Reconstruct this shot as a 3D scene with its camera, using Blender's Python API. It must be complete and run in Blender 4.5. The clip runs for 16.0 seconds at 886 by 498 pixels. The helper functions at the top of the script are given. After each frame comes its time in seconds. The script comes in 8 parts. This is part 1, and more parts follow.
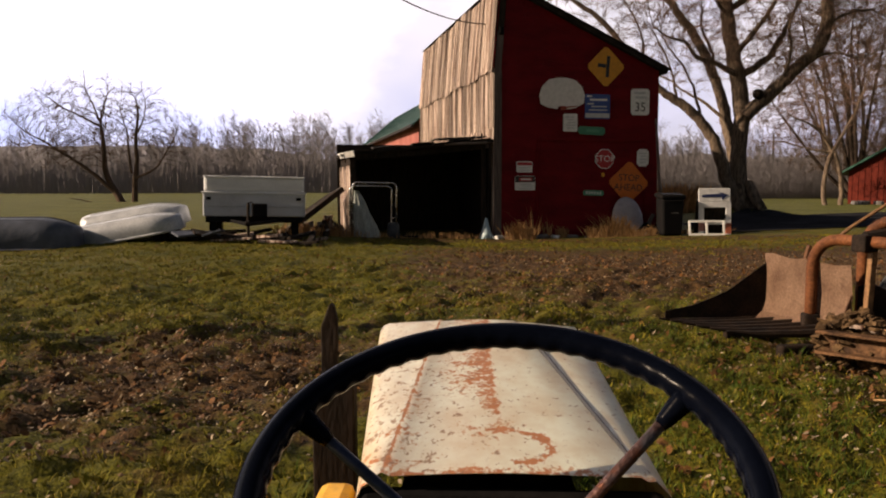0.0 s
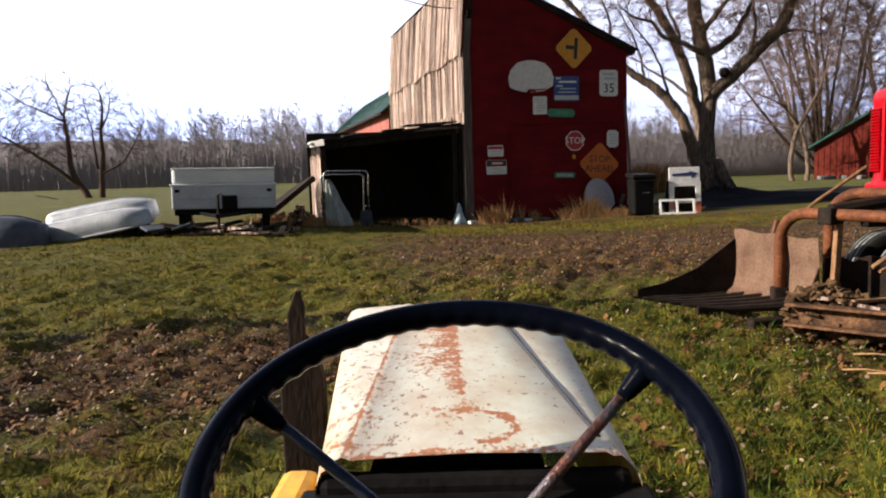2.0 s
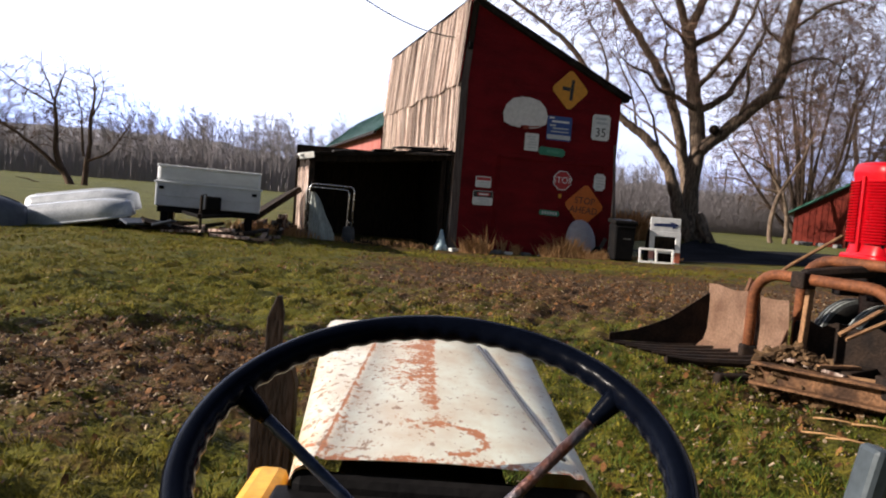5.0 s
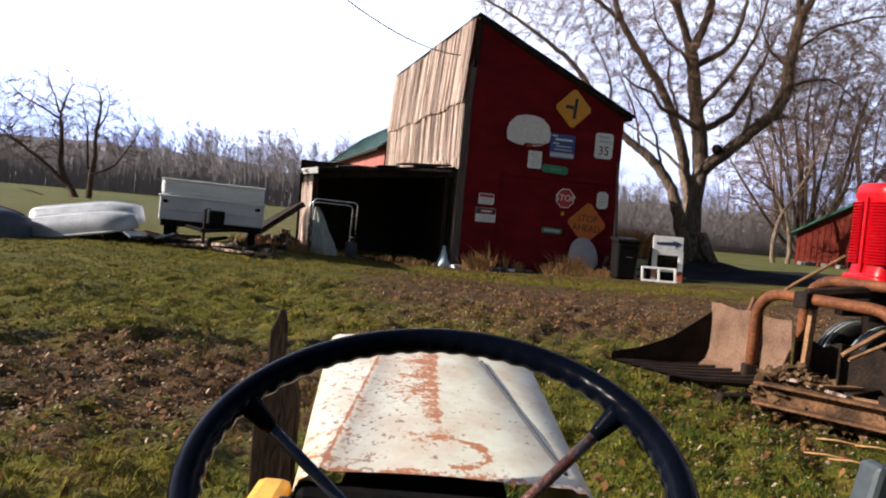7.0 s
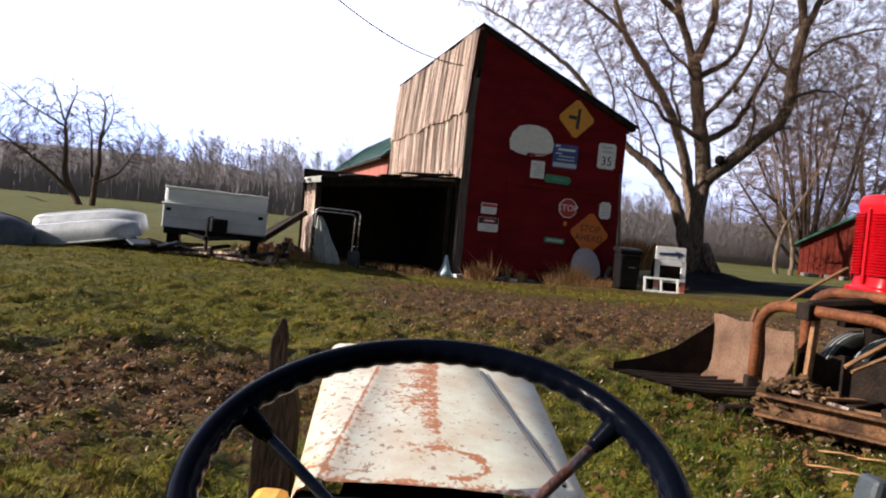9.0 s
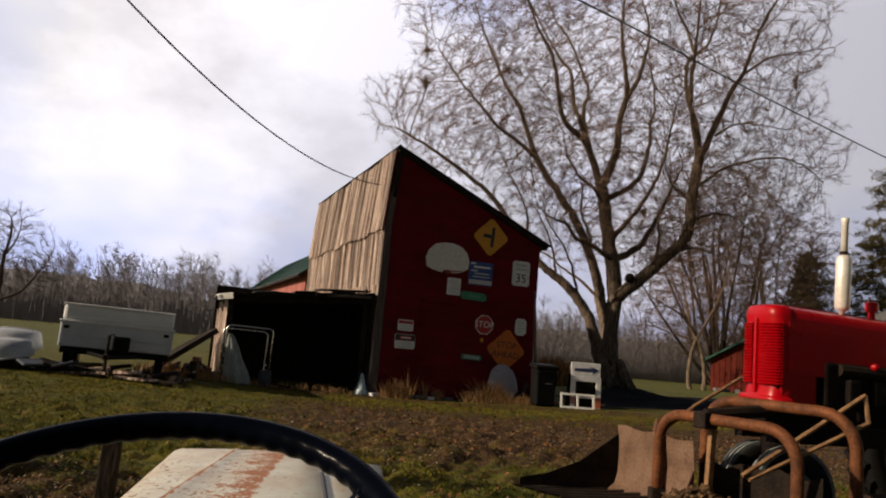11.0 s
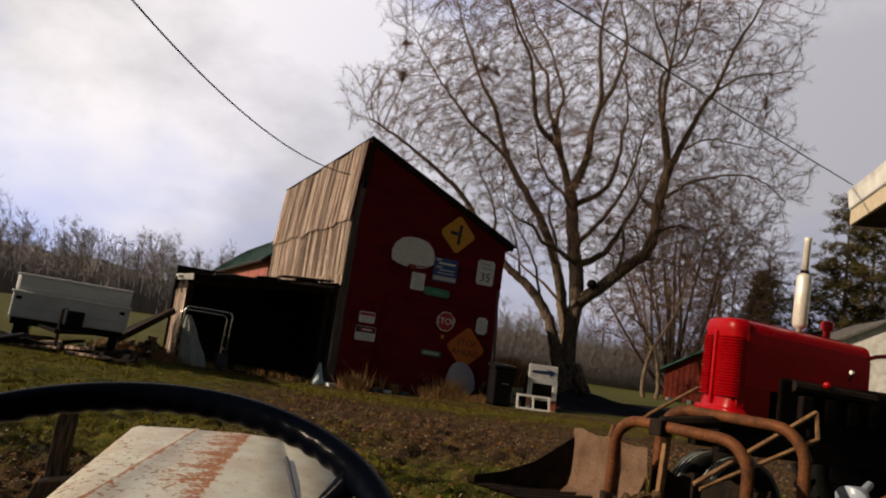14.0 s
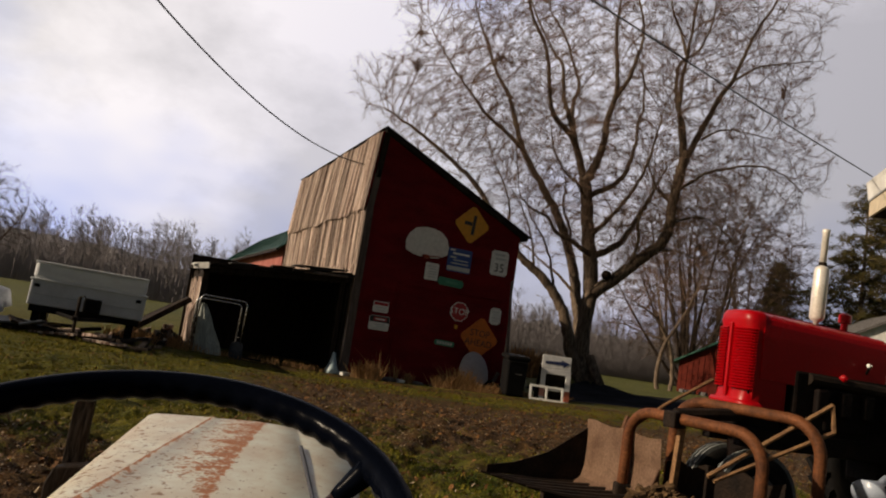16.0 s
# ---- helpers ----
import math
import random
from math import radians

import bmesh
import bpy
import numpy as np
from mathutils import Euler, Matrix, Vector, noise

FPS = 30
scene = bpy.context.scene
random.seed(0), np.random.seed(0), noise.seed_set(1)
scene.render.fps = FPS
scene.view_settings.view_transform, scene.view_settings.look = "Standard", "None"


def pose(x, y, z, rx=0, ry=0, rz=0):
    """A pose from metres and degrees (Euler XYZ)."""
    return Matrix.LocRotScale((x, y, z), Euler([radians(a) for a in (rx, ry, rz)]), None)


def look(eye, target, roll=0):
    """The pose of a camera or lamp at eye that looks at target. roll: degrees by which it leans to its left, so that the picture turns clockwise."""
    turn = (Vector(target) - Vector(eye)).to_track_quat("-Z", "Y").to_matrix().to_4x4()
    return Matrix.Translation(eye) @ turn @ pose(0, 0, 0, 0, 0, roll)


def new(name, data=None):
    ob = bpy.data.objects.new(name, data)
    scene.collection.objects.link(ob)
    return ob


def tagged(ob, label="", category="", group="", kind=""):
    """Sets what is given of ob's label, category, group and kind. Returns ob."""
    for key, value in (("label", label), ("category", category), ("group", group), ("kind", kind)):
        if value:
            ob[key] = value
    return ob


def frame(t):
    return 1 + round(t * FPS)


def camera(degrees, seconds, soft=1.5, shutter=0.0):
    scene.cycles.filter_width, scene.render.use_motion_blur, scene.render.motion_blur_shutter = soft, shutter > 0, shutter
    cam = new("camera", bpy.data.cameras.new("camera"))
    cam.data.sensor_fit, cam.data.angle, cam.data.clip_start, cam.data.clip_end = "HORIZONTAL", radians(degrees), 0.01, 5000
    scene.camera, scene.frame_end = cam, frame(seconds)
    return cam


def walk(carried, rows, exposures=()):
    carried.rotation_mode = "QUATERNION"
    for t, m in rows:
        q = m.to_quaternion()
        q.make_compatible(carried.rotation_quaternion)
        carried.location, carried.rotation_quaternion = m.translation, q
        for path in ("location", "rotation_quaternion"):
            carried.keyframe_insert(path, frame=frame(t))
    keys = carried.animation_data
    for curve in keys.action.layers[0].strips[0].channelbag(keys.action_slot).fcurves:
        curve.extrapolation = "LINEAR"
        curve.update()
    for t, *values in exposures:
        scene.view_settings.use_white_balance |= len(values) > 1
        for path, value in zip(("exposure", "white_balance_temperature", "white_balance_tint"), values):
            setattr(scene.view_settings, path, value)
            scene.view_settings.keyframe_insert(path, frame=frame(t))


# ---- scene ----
cam = camera(61.2, 16.0, soft=2.0)
PATH = [
    (0, (0.013, 0.043, 1.373), (-0.097, 2.032, 1.2), -0.2),
    (0.5, (0.02, 0.04, 1.361), (-0.093, 2.032, 1.221), -0.7),
    (1, (0.031, 0.046, 1.364), (-0.051, 2.036, 1.185), -1.5),
    (1.5, (0.034, 0.061, 1.36), (-0.035, 2.049, 1.151), -1.8),
    (2, (0.034, 0.067, 1.359), (-0.009, 2.056, 1.149), -1.8),
    (2.5, (0.046, 0.043, 1.376), (0.014, 2.038, 1.243), -2.4),
    (3, (0.049, 0.037, 1.379), (0.087, 2.033, 1.256), 0.6),
    (3.5, (0.03, 0.02, 1.357), (0.016, 2.019, 1.289), 3.0),
    (4, (0.022, 0.026, 1.354), (0.021, 2.021, 1.212), 3.7),
    (6.3, (0.016, 0.02, 1.351), (0.023, 2.015, 1.223), 4.8),
    (6.5, (0.016, 0.019, 1.351), (0.022, 2.016, 1.236), 4.8),
    (7, (0.015, 0.014, 1.35), (0.017, 2.011, 1.253), 5.0),
    (7.5, (0.015, 0.021, 1.346), (0.024, 2.019, 1.251), 4.9),
    (8, (0.015, 0.02, 1.349), (0.022, 2.018, 1.259), 4.9),
    (8.5, (0.017, 0.014, 1.347), (0.022, 2.013, 1.269), 5.0),
    (9, (0.019, 0.012, 1.352), (0.012, 2.011, 1.279), 5.3),
    (9.5, (0.099, 0.005, 1.34), (0.309, 1.993, 1.314), 11.0),
    (10, (0.219, 0.077, 1.309), (0.356, 2.062, 1.507), 4.9),
    (10.2, (0.218, 0.038, 1.308), (0.366, 2.015, 1.57), 4.0),
    (12.5, (0.179, 0.085, 1.289), (0.419, 2.053, 1.546), 7.9),
    (13, (0.177, 0.086, 1.288), (0.428, 2.053, 1.545), 8.1),
    (13.5, (0.175, 0.081, 1.289), (0.429, 2.048, 1.548), 8.2),
    (14, (0.175, 0.083, 1.288), (0.436, 2.048, 1.548), 8.3),
    (14.5, (0.173, 0.087, 1.284), (0.441, 2.052, 1.542), 8.9),
    (15, (0.171, 0.081, 1.286), (0.443, 2.046, 1.545), 9.1),
    (15.5, (0.169, 0.086, 1.283), (0.444, 2.05, 1.545), 9.3),
    (16, (0.173, 0.09, 1.288), (0.402, 2.063, 1.517), 8.7),
]
# exposure of the camera on the way
EXPOSURES = [(0.0, 0.42, 8300, 17), (0.5, 0.82, 7800, 17), (1.0, 0.9, 7150, 14), (2.0, 1.0, 6600, 12), (3.0, 1.0, 6450, 12), (4.0, 0.95, 6450, 12), (6.5, 1.05, 6300, 12), (9.0, 1.0, 6350, 12), (9.6, 0.68, 6550, 12), (10.2, 0.3, 7100, 12), (12.0, -0.2, 7900, 11), (16.0, -0.24, 7900, 11)]
walk(cam, [(t, look(eye, target, roll)) for t, eye, target, roll in PATH], EXPOSURES)

# ---- world and sun ----
SUN_EL, SUN_DIR = radians(24.5), Vector((-1.0, -0.175, 0.0)).normalized()
world = bpy.data.worlds.new("sky")
scene.world = world
world.use_nodes = True
wn, wl = world.node_tree.nodes, world.node_tree.links
wn.clear()


def wnode(kind, **values):
    n = wn.new(kind)
    for key, value in values.items():
        n.inputs[key].default_value = value
    return n


sky = wn.new("ShaderNodeTexSky")
sky.sky_type, sky.sun_disc = "NISHITA", False
sky.sun_elevation, sky.sun_rotation = SUN_EL, radians(-90 - 9.9)
sky.air_density, sky.dust_density, sky.ozone_density = 1.0, 1.5, 1.0
coord = wn.new("ShaderNodeTexCoord")
flat = wn.new("ShaderNodeMapping")
flat.inputs["Scale"].default_value = (1.0, 1.0, 1.7)
wl.new(coord.outputs["Generated"], flat.inputs["Vector"])
cloud = wnode("ShaderNodeTexNoise", Scale=2.6, Detail=7.0, Roughness=0.56)
wl.new(flat.outputs[0], cloud.inputs["Vector"])
cover = wn.new("ShaderNodeValToRGB")
cover.color_ramp.elements[0].position, cover.color_ramp.elements[1].position = 0.42, 0.57
cover.color_ramp.elements[0].color = (0.72, 0.72, 0.72, 1)
wl.new(cloud.outputs[0], cover.inputs[0])
shade = wnode("ShaderNodeTexNoise", Scale=1.7, Detail=4.0, Roughness=0.5)
wl.new(flat.outputs[0], shade.inputs["Vector"])
tone = wn.new("ShaderNodeValToRGB")
tone.color_ramp.elements[0].position, tone.color_ramp.elements[1].position = 0.40, 0.58
tone.color_ramp.elements[0].color = (4.2, 5.3, 9.0, 1)
tone.color_ramp.elements[1].color = (8.6, 8.8, 9.5, 1)
wl.new(shade.outputs[0], tone.inputs[0])
# thin cloud lit more strongly towards the sun
toward = wn.new("ShaderNodeVectorMath")
toward.operation = "DOT_PRODUCT"
toward.inputs[1].default_value = (SUN_DIR.x * math.cos(SUN_EL), SUN_DIR.y * math.cos(SUN_EL), math.sin(SUN_EL))
wl.new(coord.outputs["Generated"], toward.inputs[0])
gain = wn.new("ShaderNodeMapRange")
for key, value in (("From Min", -0.9), ("From Max", 0.9), ("To Min", 1.0), ("To Max", 2.85)):
    gain.inputs[key].default_value = value
wl.new(toward.outputs["Value"], gain.inputs[0])
lit = wn.new("ShaderNodeVectorMath")
lit.operation = "SCALE"
wl.new(tone.outputs[0], lit.inputs[0])
wl.new(gain.outputs[0], lit.inputs["Scale"])
both = wn.new("ShaderNodeMix")
both.data_type = "RGBA"
lift = wn.new("ShaderNodeVectorMath")
lift.operation = "SCALE"
lift.inputs["Scale"].default_value = 0.55
wl.new(sky.outputs[0], lift.inputs[0])
wl.new(lift.outputs[0], both.inputs[6])
warm = wn.new("ShaderNodeValToRGB")
warm.color_ramp.elements[0].position, warm.color_ramp.elements[1].position = 0.0, 0.75
warm.color_ramp.elements[0].color, warm.color_ramp.elements[1].color = (0.88, 0.92, 1.08, 1), (1.0, 1.0, 0.97, 1)
wl.new(toward.outputs["Value"], warm.inputs[0])
hue = wn.new("ShaderNodeVectorMath")
hue.operation = "MULTIPLY"
wl.new(lit.outputs[0], hue.inputs[0])
wl.new(warm.outputs[0], hue.inputs[1])
wl.new(hue.outputs[0], both.inputs[7])
# the cloud thins out overhead and behind, to clear sky
axis = wn.new("ShaderNodeSeparateXYZ")
wl.new(coord.outputs["Generated"], axis.inputs[0])
thin = wn.new("ShaderNodeMapRange")
thin.interpolation_type = "SMOOTHSTEP"
for key, value in (("From Min", 0.1), ("From Max", 0.55)):
    thin.inputs[key].default_value = value
wl.new(axis.outputs["Y"], thin.inputs[0])
veil = wn.new("ShaderNodeMath")
veil.operation = "MULTIPLY"
wl.new(thin.outputs[0], veil.inputs[0])
wl.new(cover.outputs[0], veil.inputs[1])
high = wn.new("ShaderNodeMapRange")
high.interpolation_type = "SMOOTHSTEP"
for key, value in (("From Min", 0.48), ("From Max", 0.75), ("To Min", 1.0), ("To Max", 0.1)):
    high.inputs[key].default_value = value
wl.new(axis.outputs["Z"], high.inputs[0])
lid = wn.new("ShaderNodeMath")
lid.operation = "MULTIPLY"
wl.new(veil.outputs[0], lid.inputs[0])
wl.new(high.outputs[0], lid.inputs[1])
wl.new(lid.outputs[0], both.inputs["Factor"])
back = wnode("ShaderNodeBackground", Strength=0.062)
wl.new(both.outputs[2], back.inputs[0])
wl.new(back.outputs[0], wn.new("ShaderNodeOutputWorld").inputs[0])

sun_data = bpy.data.lights.new("sun", "SUN")
sun_data.energy, sun_data.angle, sun_data.color = 5.0, radians(0.6), (1.0, 0.89, 0.76)
sun = new("sun", sun_data)
sun.matrix_world = look(SUN_DIR * 60 * math.cos(SUN_EL) + Vector((0, 0, 60 * math.sin(SUN_EL))), (0, 0, 0))


# ---- materials ----
def material(name, colour, colour_b=None, rough=0.7, metal=0.0, scale=4.0, stretch=(1, 1, 1), spread=(0.35, 0.68), fine=60.0, fine_dark=0.25,
             bump=0.2, bump_scale=None, random_tint=0.0, island=False, spec=0.15, sheen_rough=0.12):
    """A surface of two colours mixed by coarse noise, darkened by fine grain, with relief and uneven gloss."""
    m = bpy.data.materials.new(name)
    m.use_nodes = True
    nt = m.node_tree
    nodes, links = nt.nodes, nt.links
    p = nodes["Principled BSDF"]
    p.inputs["Metallic"].default_value = metal
    p.inputs["Specular IOR Level"].default_value = spec
    tc = nodes.new("ShaderNodeTexCoord")
    mp = nodes.new("ShaderNodeMapping")
    mp.inputs["Scale"].default_value = stretch
    links.new(tc.outputs["Object"], mp.inputs["Vector"])
    where = mp.outputs[0]
    if random_tint:
        who = nodes.new("ShaderNodeObjectInfo") if not island else nodes.new("ShaderNodeNewGeometry")
        rnd = who.outputs["Random"] if not island else who.outputs["Random Per Island"]
        shift = nodes.new("ShaderNodeVectorMath")
        shift.operation = "MULTIPLY_ADD"
        links.new(rnd, shift.inputs[0])
        shift.inputs[1].default_value = (37.0, 91.0, 53.0)
        links.new(where, shift.inputs[2])
        where = shift.outputs[0]
    n1 = nodes.new("ShaderNodeTexNoise")
    n1.inputs["Scale"].default_value, n1.inputs["Detail"].default_value = scale, 6
    links.new(where, n1.inputs["Vector"])
    r1 = nodes.new("ShaderNodeValToRGB")
    e = r1.color_ramp.elements
    e[0].position, e[1].position = spread
    e[0].color, e[1].color = (*colour, 1), (*(colour_b or tuple(c * 0.6 for c in colour)), 1)
    links.new(n1.outputs[0], r1.inputs[0])
    n2 = nodes.new("ShaderNodeTexNoise")
    n2.inputs["Scale"].default_value, n2.inputs["Detail"].default_value = fine, 5
    links.new(where, n2.inputs["Vector"])
    k = nodes.new("ShaderNodeMapRange")
    k.inputs["From Min"].default_value, k.inputs["From Max"].default_value = 0.3, 0.7
    k.inputs["To Min"].default_value, k.inputs["To Max"].default_value = 1 - fine_dark, 1 + fine_dark * 0.6
    links.new(n2.outputs[0], k.inputs[0])
    value = k.outputs[0]
    if random_tint:
        t = nodes.new("ShaderNodeMapRange")
        t.inputs["To Min"].default_value, t.inputs["To Max"].default_value = 1 - random_tint, 1 + random_tint
        links.new(rnd, t.inputs[0])
        mul = nodes.new("ShaderNodeMath")
        mul.operation = "MULTIPLY"
        links.new(t.outputs[0], mul.inputs[0])
        links.new(value, mul.inputs[1])
        value = mul.outputs[0]
    out = nodes.new("ShaderNodeVectorMath")
    out.operation = "SCALE"
    links.new(r1.outputs[0], out.inputs[0])
    links.new(value, out.inputs["Scale"])
    links.new(out.outputs[0], p.inputs["Base Color"])
    rr = nodes.new("ShaderNodeMapRange")
    rr.inputs["To Min"].default_value, rr.inputs["To Max"].default_value = max(0.02, rough - sheen_rough), min(1, rough + sheen_rough)
    links.new(n1.outputs[0], rr.inputs[0])
    links.new(rr.outputs[0], p.inputs["Roughness"])
    if bump:
        b = nodes.new("ShaderNodeBump")
        b.inputs["Strength"].default_value, b.inputs["Distance"].default_value = bump, 0.02
        if bump_scale:
            n3 = nodes.new("ShaderNodeTexNoise")
            n3.inputs["Scale"].default_value, n3.inputs["Detail"].default_value = bump_scale, 4
            links.new(where, n3.inputs["Vector"])
            links.new(n3.outputs[0], b.inputs["Height"])
        else:
            links.new(n2.outputs[0], b.inputs["Height"])
        links.new(b.outputs[0], p.inputs["Normal"])
    return m


def plain(name, colour, rough=0.5, metal=0.0, spec=0.5):
    return material(name, colour, tuple(c * 0.82 for c in colour), rough, metal, scale=9, fine=120, fine_dark=0.12, bump=0.06, spec=spec)


BARN_RED = material("barn red paint", (0.165, 0.0042, 0.0075), (0.104, 0.0033, 0.006), 0.75, scale=1.3, stretch=(1, 1, 2.2), fine=26, fine_dark=0.35, bump=0.3)
BOARD = material("weathered board", (0.50, 0.395, 0.335), (0.11, 0.060, 0.046), 0.85, scale=1.7, stretch=(9, 9, 0.35), spread=(0.44, 0.60), fine=22, fine_dark=0.6, bump=0.6, random_tint=0.55)
TRIM_GREY = material("grey bare trim board", (0.155, 0.125, 0.115), (0.08, 0.06, 0.055), 0.85, scale=3, stretch=(6, 6, 0.6), fine=30, fine_dark=0.4, bump=0.4)
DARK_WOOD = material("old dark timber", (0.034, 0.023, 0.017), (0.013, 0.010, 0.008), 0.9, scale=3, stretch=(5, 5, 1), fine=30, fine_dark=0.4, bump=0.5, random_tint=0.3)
ROOF_DARK = material("dark shingle", (0.035, 0.03, 0.03), (0.015, 0.013, 0.013), 0.9, scale=3, fine=40, fine_dark=0.4, bump=0.6)
GREEN_ROOF = material("green metal roof", (0.03, 0.10, 0.075), (0.02, 0.07, 0.055), 0.45, scale=1.2, fine=20, fine_dark=0.15, bump=0.05)
WHITE_PAINT = material("weathered white paint", (0.8, 0.8, 0.78), (0.58, 0.57, 0.54), 0.5, scale=2.5, fine=40, fine_dark=0.12, bump=0.08)
CAMPER_WHITE = material("camper white enamel", (0.76, 0.78, 0.81), (0.62, 0.64, 0.68), 0.38, scale=1.6, stretch=(1, 1, 3), fine=30, fine_dark=0.08, bump=0.03)
CAMPER_GREY = material("grey ribbed camper side", (0.52, 0.55, 0.60), (0.42, 0.44, 0.49), 0.45, scale=1.6, fine=30, fine_dark=0.1, bump=0.05)
ALUMINIUM = material("dull aluminium", (0.47, 0.49, 0.52), (0.31, 0.33, 0.36), 0.45, 0.3, scale=2.5, fine=25, fine_dark=0.15, bump=0.1)
TARP = material("blue-grey tarpaulin", (0.085, 0.10, 0.135), (0.045, 0.053, 0.07), 0.6, scale=3, fine=12, fine_dark=0.2, bump=0.5, bump_scale=7)
TUB_GREY = material("dull grey tub plastic", (0.075, 0.08, 0.09), (0.04, 0.043, 0.05), 0.6, scale=4, fine=30, fine_dark=0.2, bump=0.1)
SEAM_GREY = plain("dusty grey seam", (0.034, 0.034, 0.037), 0.7)
CHROME = material("worn chrome tube", (0.75, 0.75, 0.76), (0.5, 0.48, 0.46), 0.25, 0.9, scale=9, fine=50, fine_dark=0.15, bump=0.05)
BLACK = material("flat black", (0.007, 0.007, 0.008), (0.011, 0.010, 0.010), 0.65, scale=5, fine=60, fine_dark=0.3, bump=0.1, spec=0.05)
RUBBER = material("black rubber", (0.008, 0.008, 0.009), (0.015, 0.014, 0.013), 0.75, scale=6, fine=60, fine_dark=0.25, bump=0.2, spec=0.06)
WHEEL_BLACK = material("glossy black steering wheel plastic", (0.0012, 0.0018, 0.0042), (0.002, 0.003, 0.0065), 0.2, scale=14, fine=180, fine_dark=0.2, bump=0.02, spec=0.025, sheen_rough=0.06)
SPOKE = material("steel spoke with rust bloom", (0.085, 0.075, 0.085), (0.115, 0.042, 0.026), 0.42, 0.5, scale=38, spread=(0.42, 0.62), fine=160, fine_dark=0.4, bump=0.25)
SPOKE_BLUE = material("blued steel spoke", (0.045, 0.055, 0.085), (0.022, 0.026, 0.036), 0.35, 0.6, scale=20, fine=120, fine_dark=0.3, bump=0.1)
RUST = material("rusty steel", (0.155, 0.075, 0.042), (0.075, 0.036, 0.024), 0.8, 0.15, scale=7, fine=60, fine_dark=0.4, bump=0.4)
RUST_PLATE = material("rust-tan bucket plate", (0.34, 0.215, 0.150), (0.21, 0.122, 0.083), 0.72, 0.1, scale=4, spread=(0.4, 0.7), fine=45, fine_dark=0.25, bump=0.25)
RUST_PIPE = material("orange-brown rusted pipe", (0.170, 0.060, 0.024), (0.068, 0.026, 0.013), 0.66, 0.1, scale=9, fine=50, fine_dark=0.35, bump=0.3)
BAR_TAN = material("bleached rusty bar", (0.30, 0.17, 0.085), (0.16, 0.085, 0.05), 0.75, 0.1, scale=12, fine=60, fine_dark=0.3, bump=0.3)
CHANNEL = material("leaf-stained rusty channel", (0.17, 0.088, 0.045), (0.05, 0.028, 0.018), 0.8, 0.1, scale=6, spread=(0.4, 0.62), fine=45, fine_dark=0.45, bump=0.5)
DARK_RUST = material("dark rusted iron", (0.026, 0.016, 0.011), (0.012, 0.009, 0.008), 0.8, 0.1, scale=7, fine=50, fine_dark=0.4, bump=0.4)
TRACTOR_RED = material("glossy tractor red", (0.37, 0.0025, 0.007), (0.31, 0.002, 0.006), 0.3, scale=2.5, fine=30, fine_dark=0.1, bump=0.03, spec=0.16)
ENGINE = material("dark engine iron", (0.012, 0.007, 0.006), (0.006, 0.005, 0.005), 0.65, 0.1, scale=8, fine=40, fine_dark=0.4, bump=0.4, spec=0.08)
YELLOW = material("tractor yellow", (0.72, 0.40, 0.03), (0.6, 0.3, 0.025), 0.45, scale=7, fine=50, fine_dark=0.2, bump=0.06)
LAMP_GREY = material("pale blue-grey lamp shell", (0.062, 0.077, 0.088), (0.044, 0.055, 0.063), 0.4, 0.1, scale=16, fine=90, fine_dark=0.15, bump=0.05)
TAN_TUBE = material("tan tube", (0.17, 0.135, 0.10), (0.1, 0.075, 0.055), 0.6, scale=22, fine=90, fine_dark=0.25, bump=0.1)
STAKE = material("brown weathered upright", (0.017, 0.010, 0.007), (0.008, 0.005, 0.004), 0.75, 0.1, scale=14, stretch=(1, 1, 0.3), fine=70, fine_dark=0.4, bump=0.3)
SIGN_WHITE = plain("white sign sheet", (0.74, 0.74, 0.75), 0.45)
SIGN_YELLOW = plain("yellow sign sheet", (0.66, 0.27, 0.004), 0.4)
SIGN_ORANGE = plain("faded orange-yellow sign sheet", (0.58, 0.125, 0.004), 0.42)
SIGN_RED = plain("red sign sheet", (0.42, 0.012, 0.02), 0.4)
SIGN_GREEN = plain("green sign sheet", (0.015, 0.20, 0.12), 0.4)
SIGN_BLUE = plain("blue sign sheet", (0.018, 0.062, 0.27), 0.4)
INK = plain("black sign ink", (0.012, 0.012, 0.013), 0.5)
PALE_INK = plain("pale sign ink", (0.5, 0.52, 0.55), 0.5)
ORANGE_RIM = plain("red-brown hoop steel", (0.30, 0.05, 0.03), 0.5, 0.2)
BACKBOARD = plain("chalky white backboard", (0.72, 0.69, 0.68), 0.55)
DISH = plain("grey fibreglass", (0.36, 0.34, 0.37), 0.5)
PLASTIC = material("clear grey sheet plastic", (0.42, 0.45, 0.43), (0.24, 0.27, 0.25), 0.35, scale=5, stretch=(6, 6, 0.7), fine=20, fine_dark=0.3, bump=0.5, bump_scale=9)
BARK = material("grey maple bark", (0.235, 0.174, 0.128), (0.075, 0.053, 0.041), 0.9, scale=3, stretch=(4, 4, 0.9), fine=16, fine_dark=0.5, bump=0.9)
TWIG = material("bare twig", (0.20, 0.125, 0.092), (0.12, 0.076, 0.058), 0.9, scale=1.5, fine=10, fine_dark=0.2, bump=0)
FAR_BARK = material("dark brown bark", (0.060, 0.041, 0.031), (0.026, 0.019, 0.016), 0.9, scale=2, stretch=(3, 3, 0.7), fine=9, fine_dark=0.4, bump=0.5)
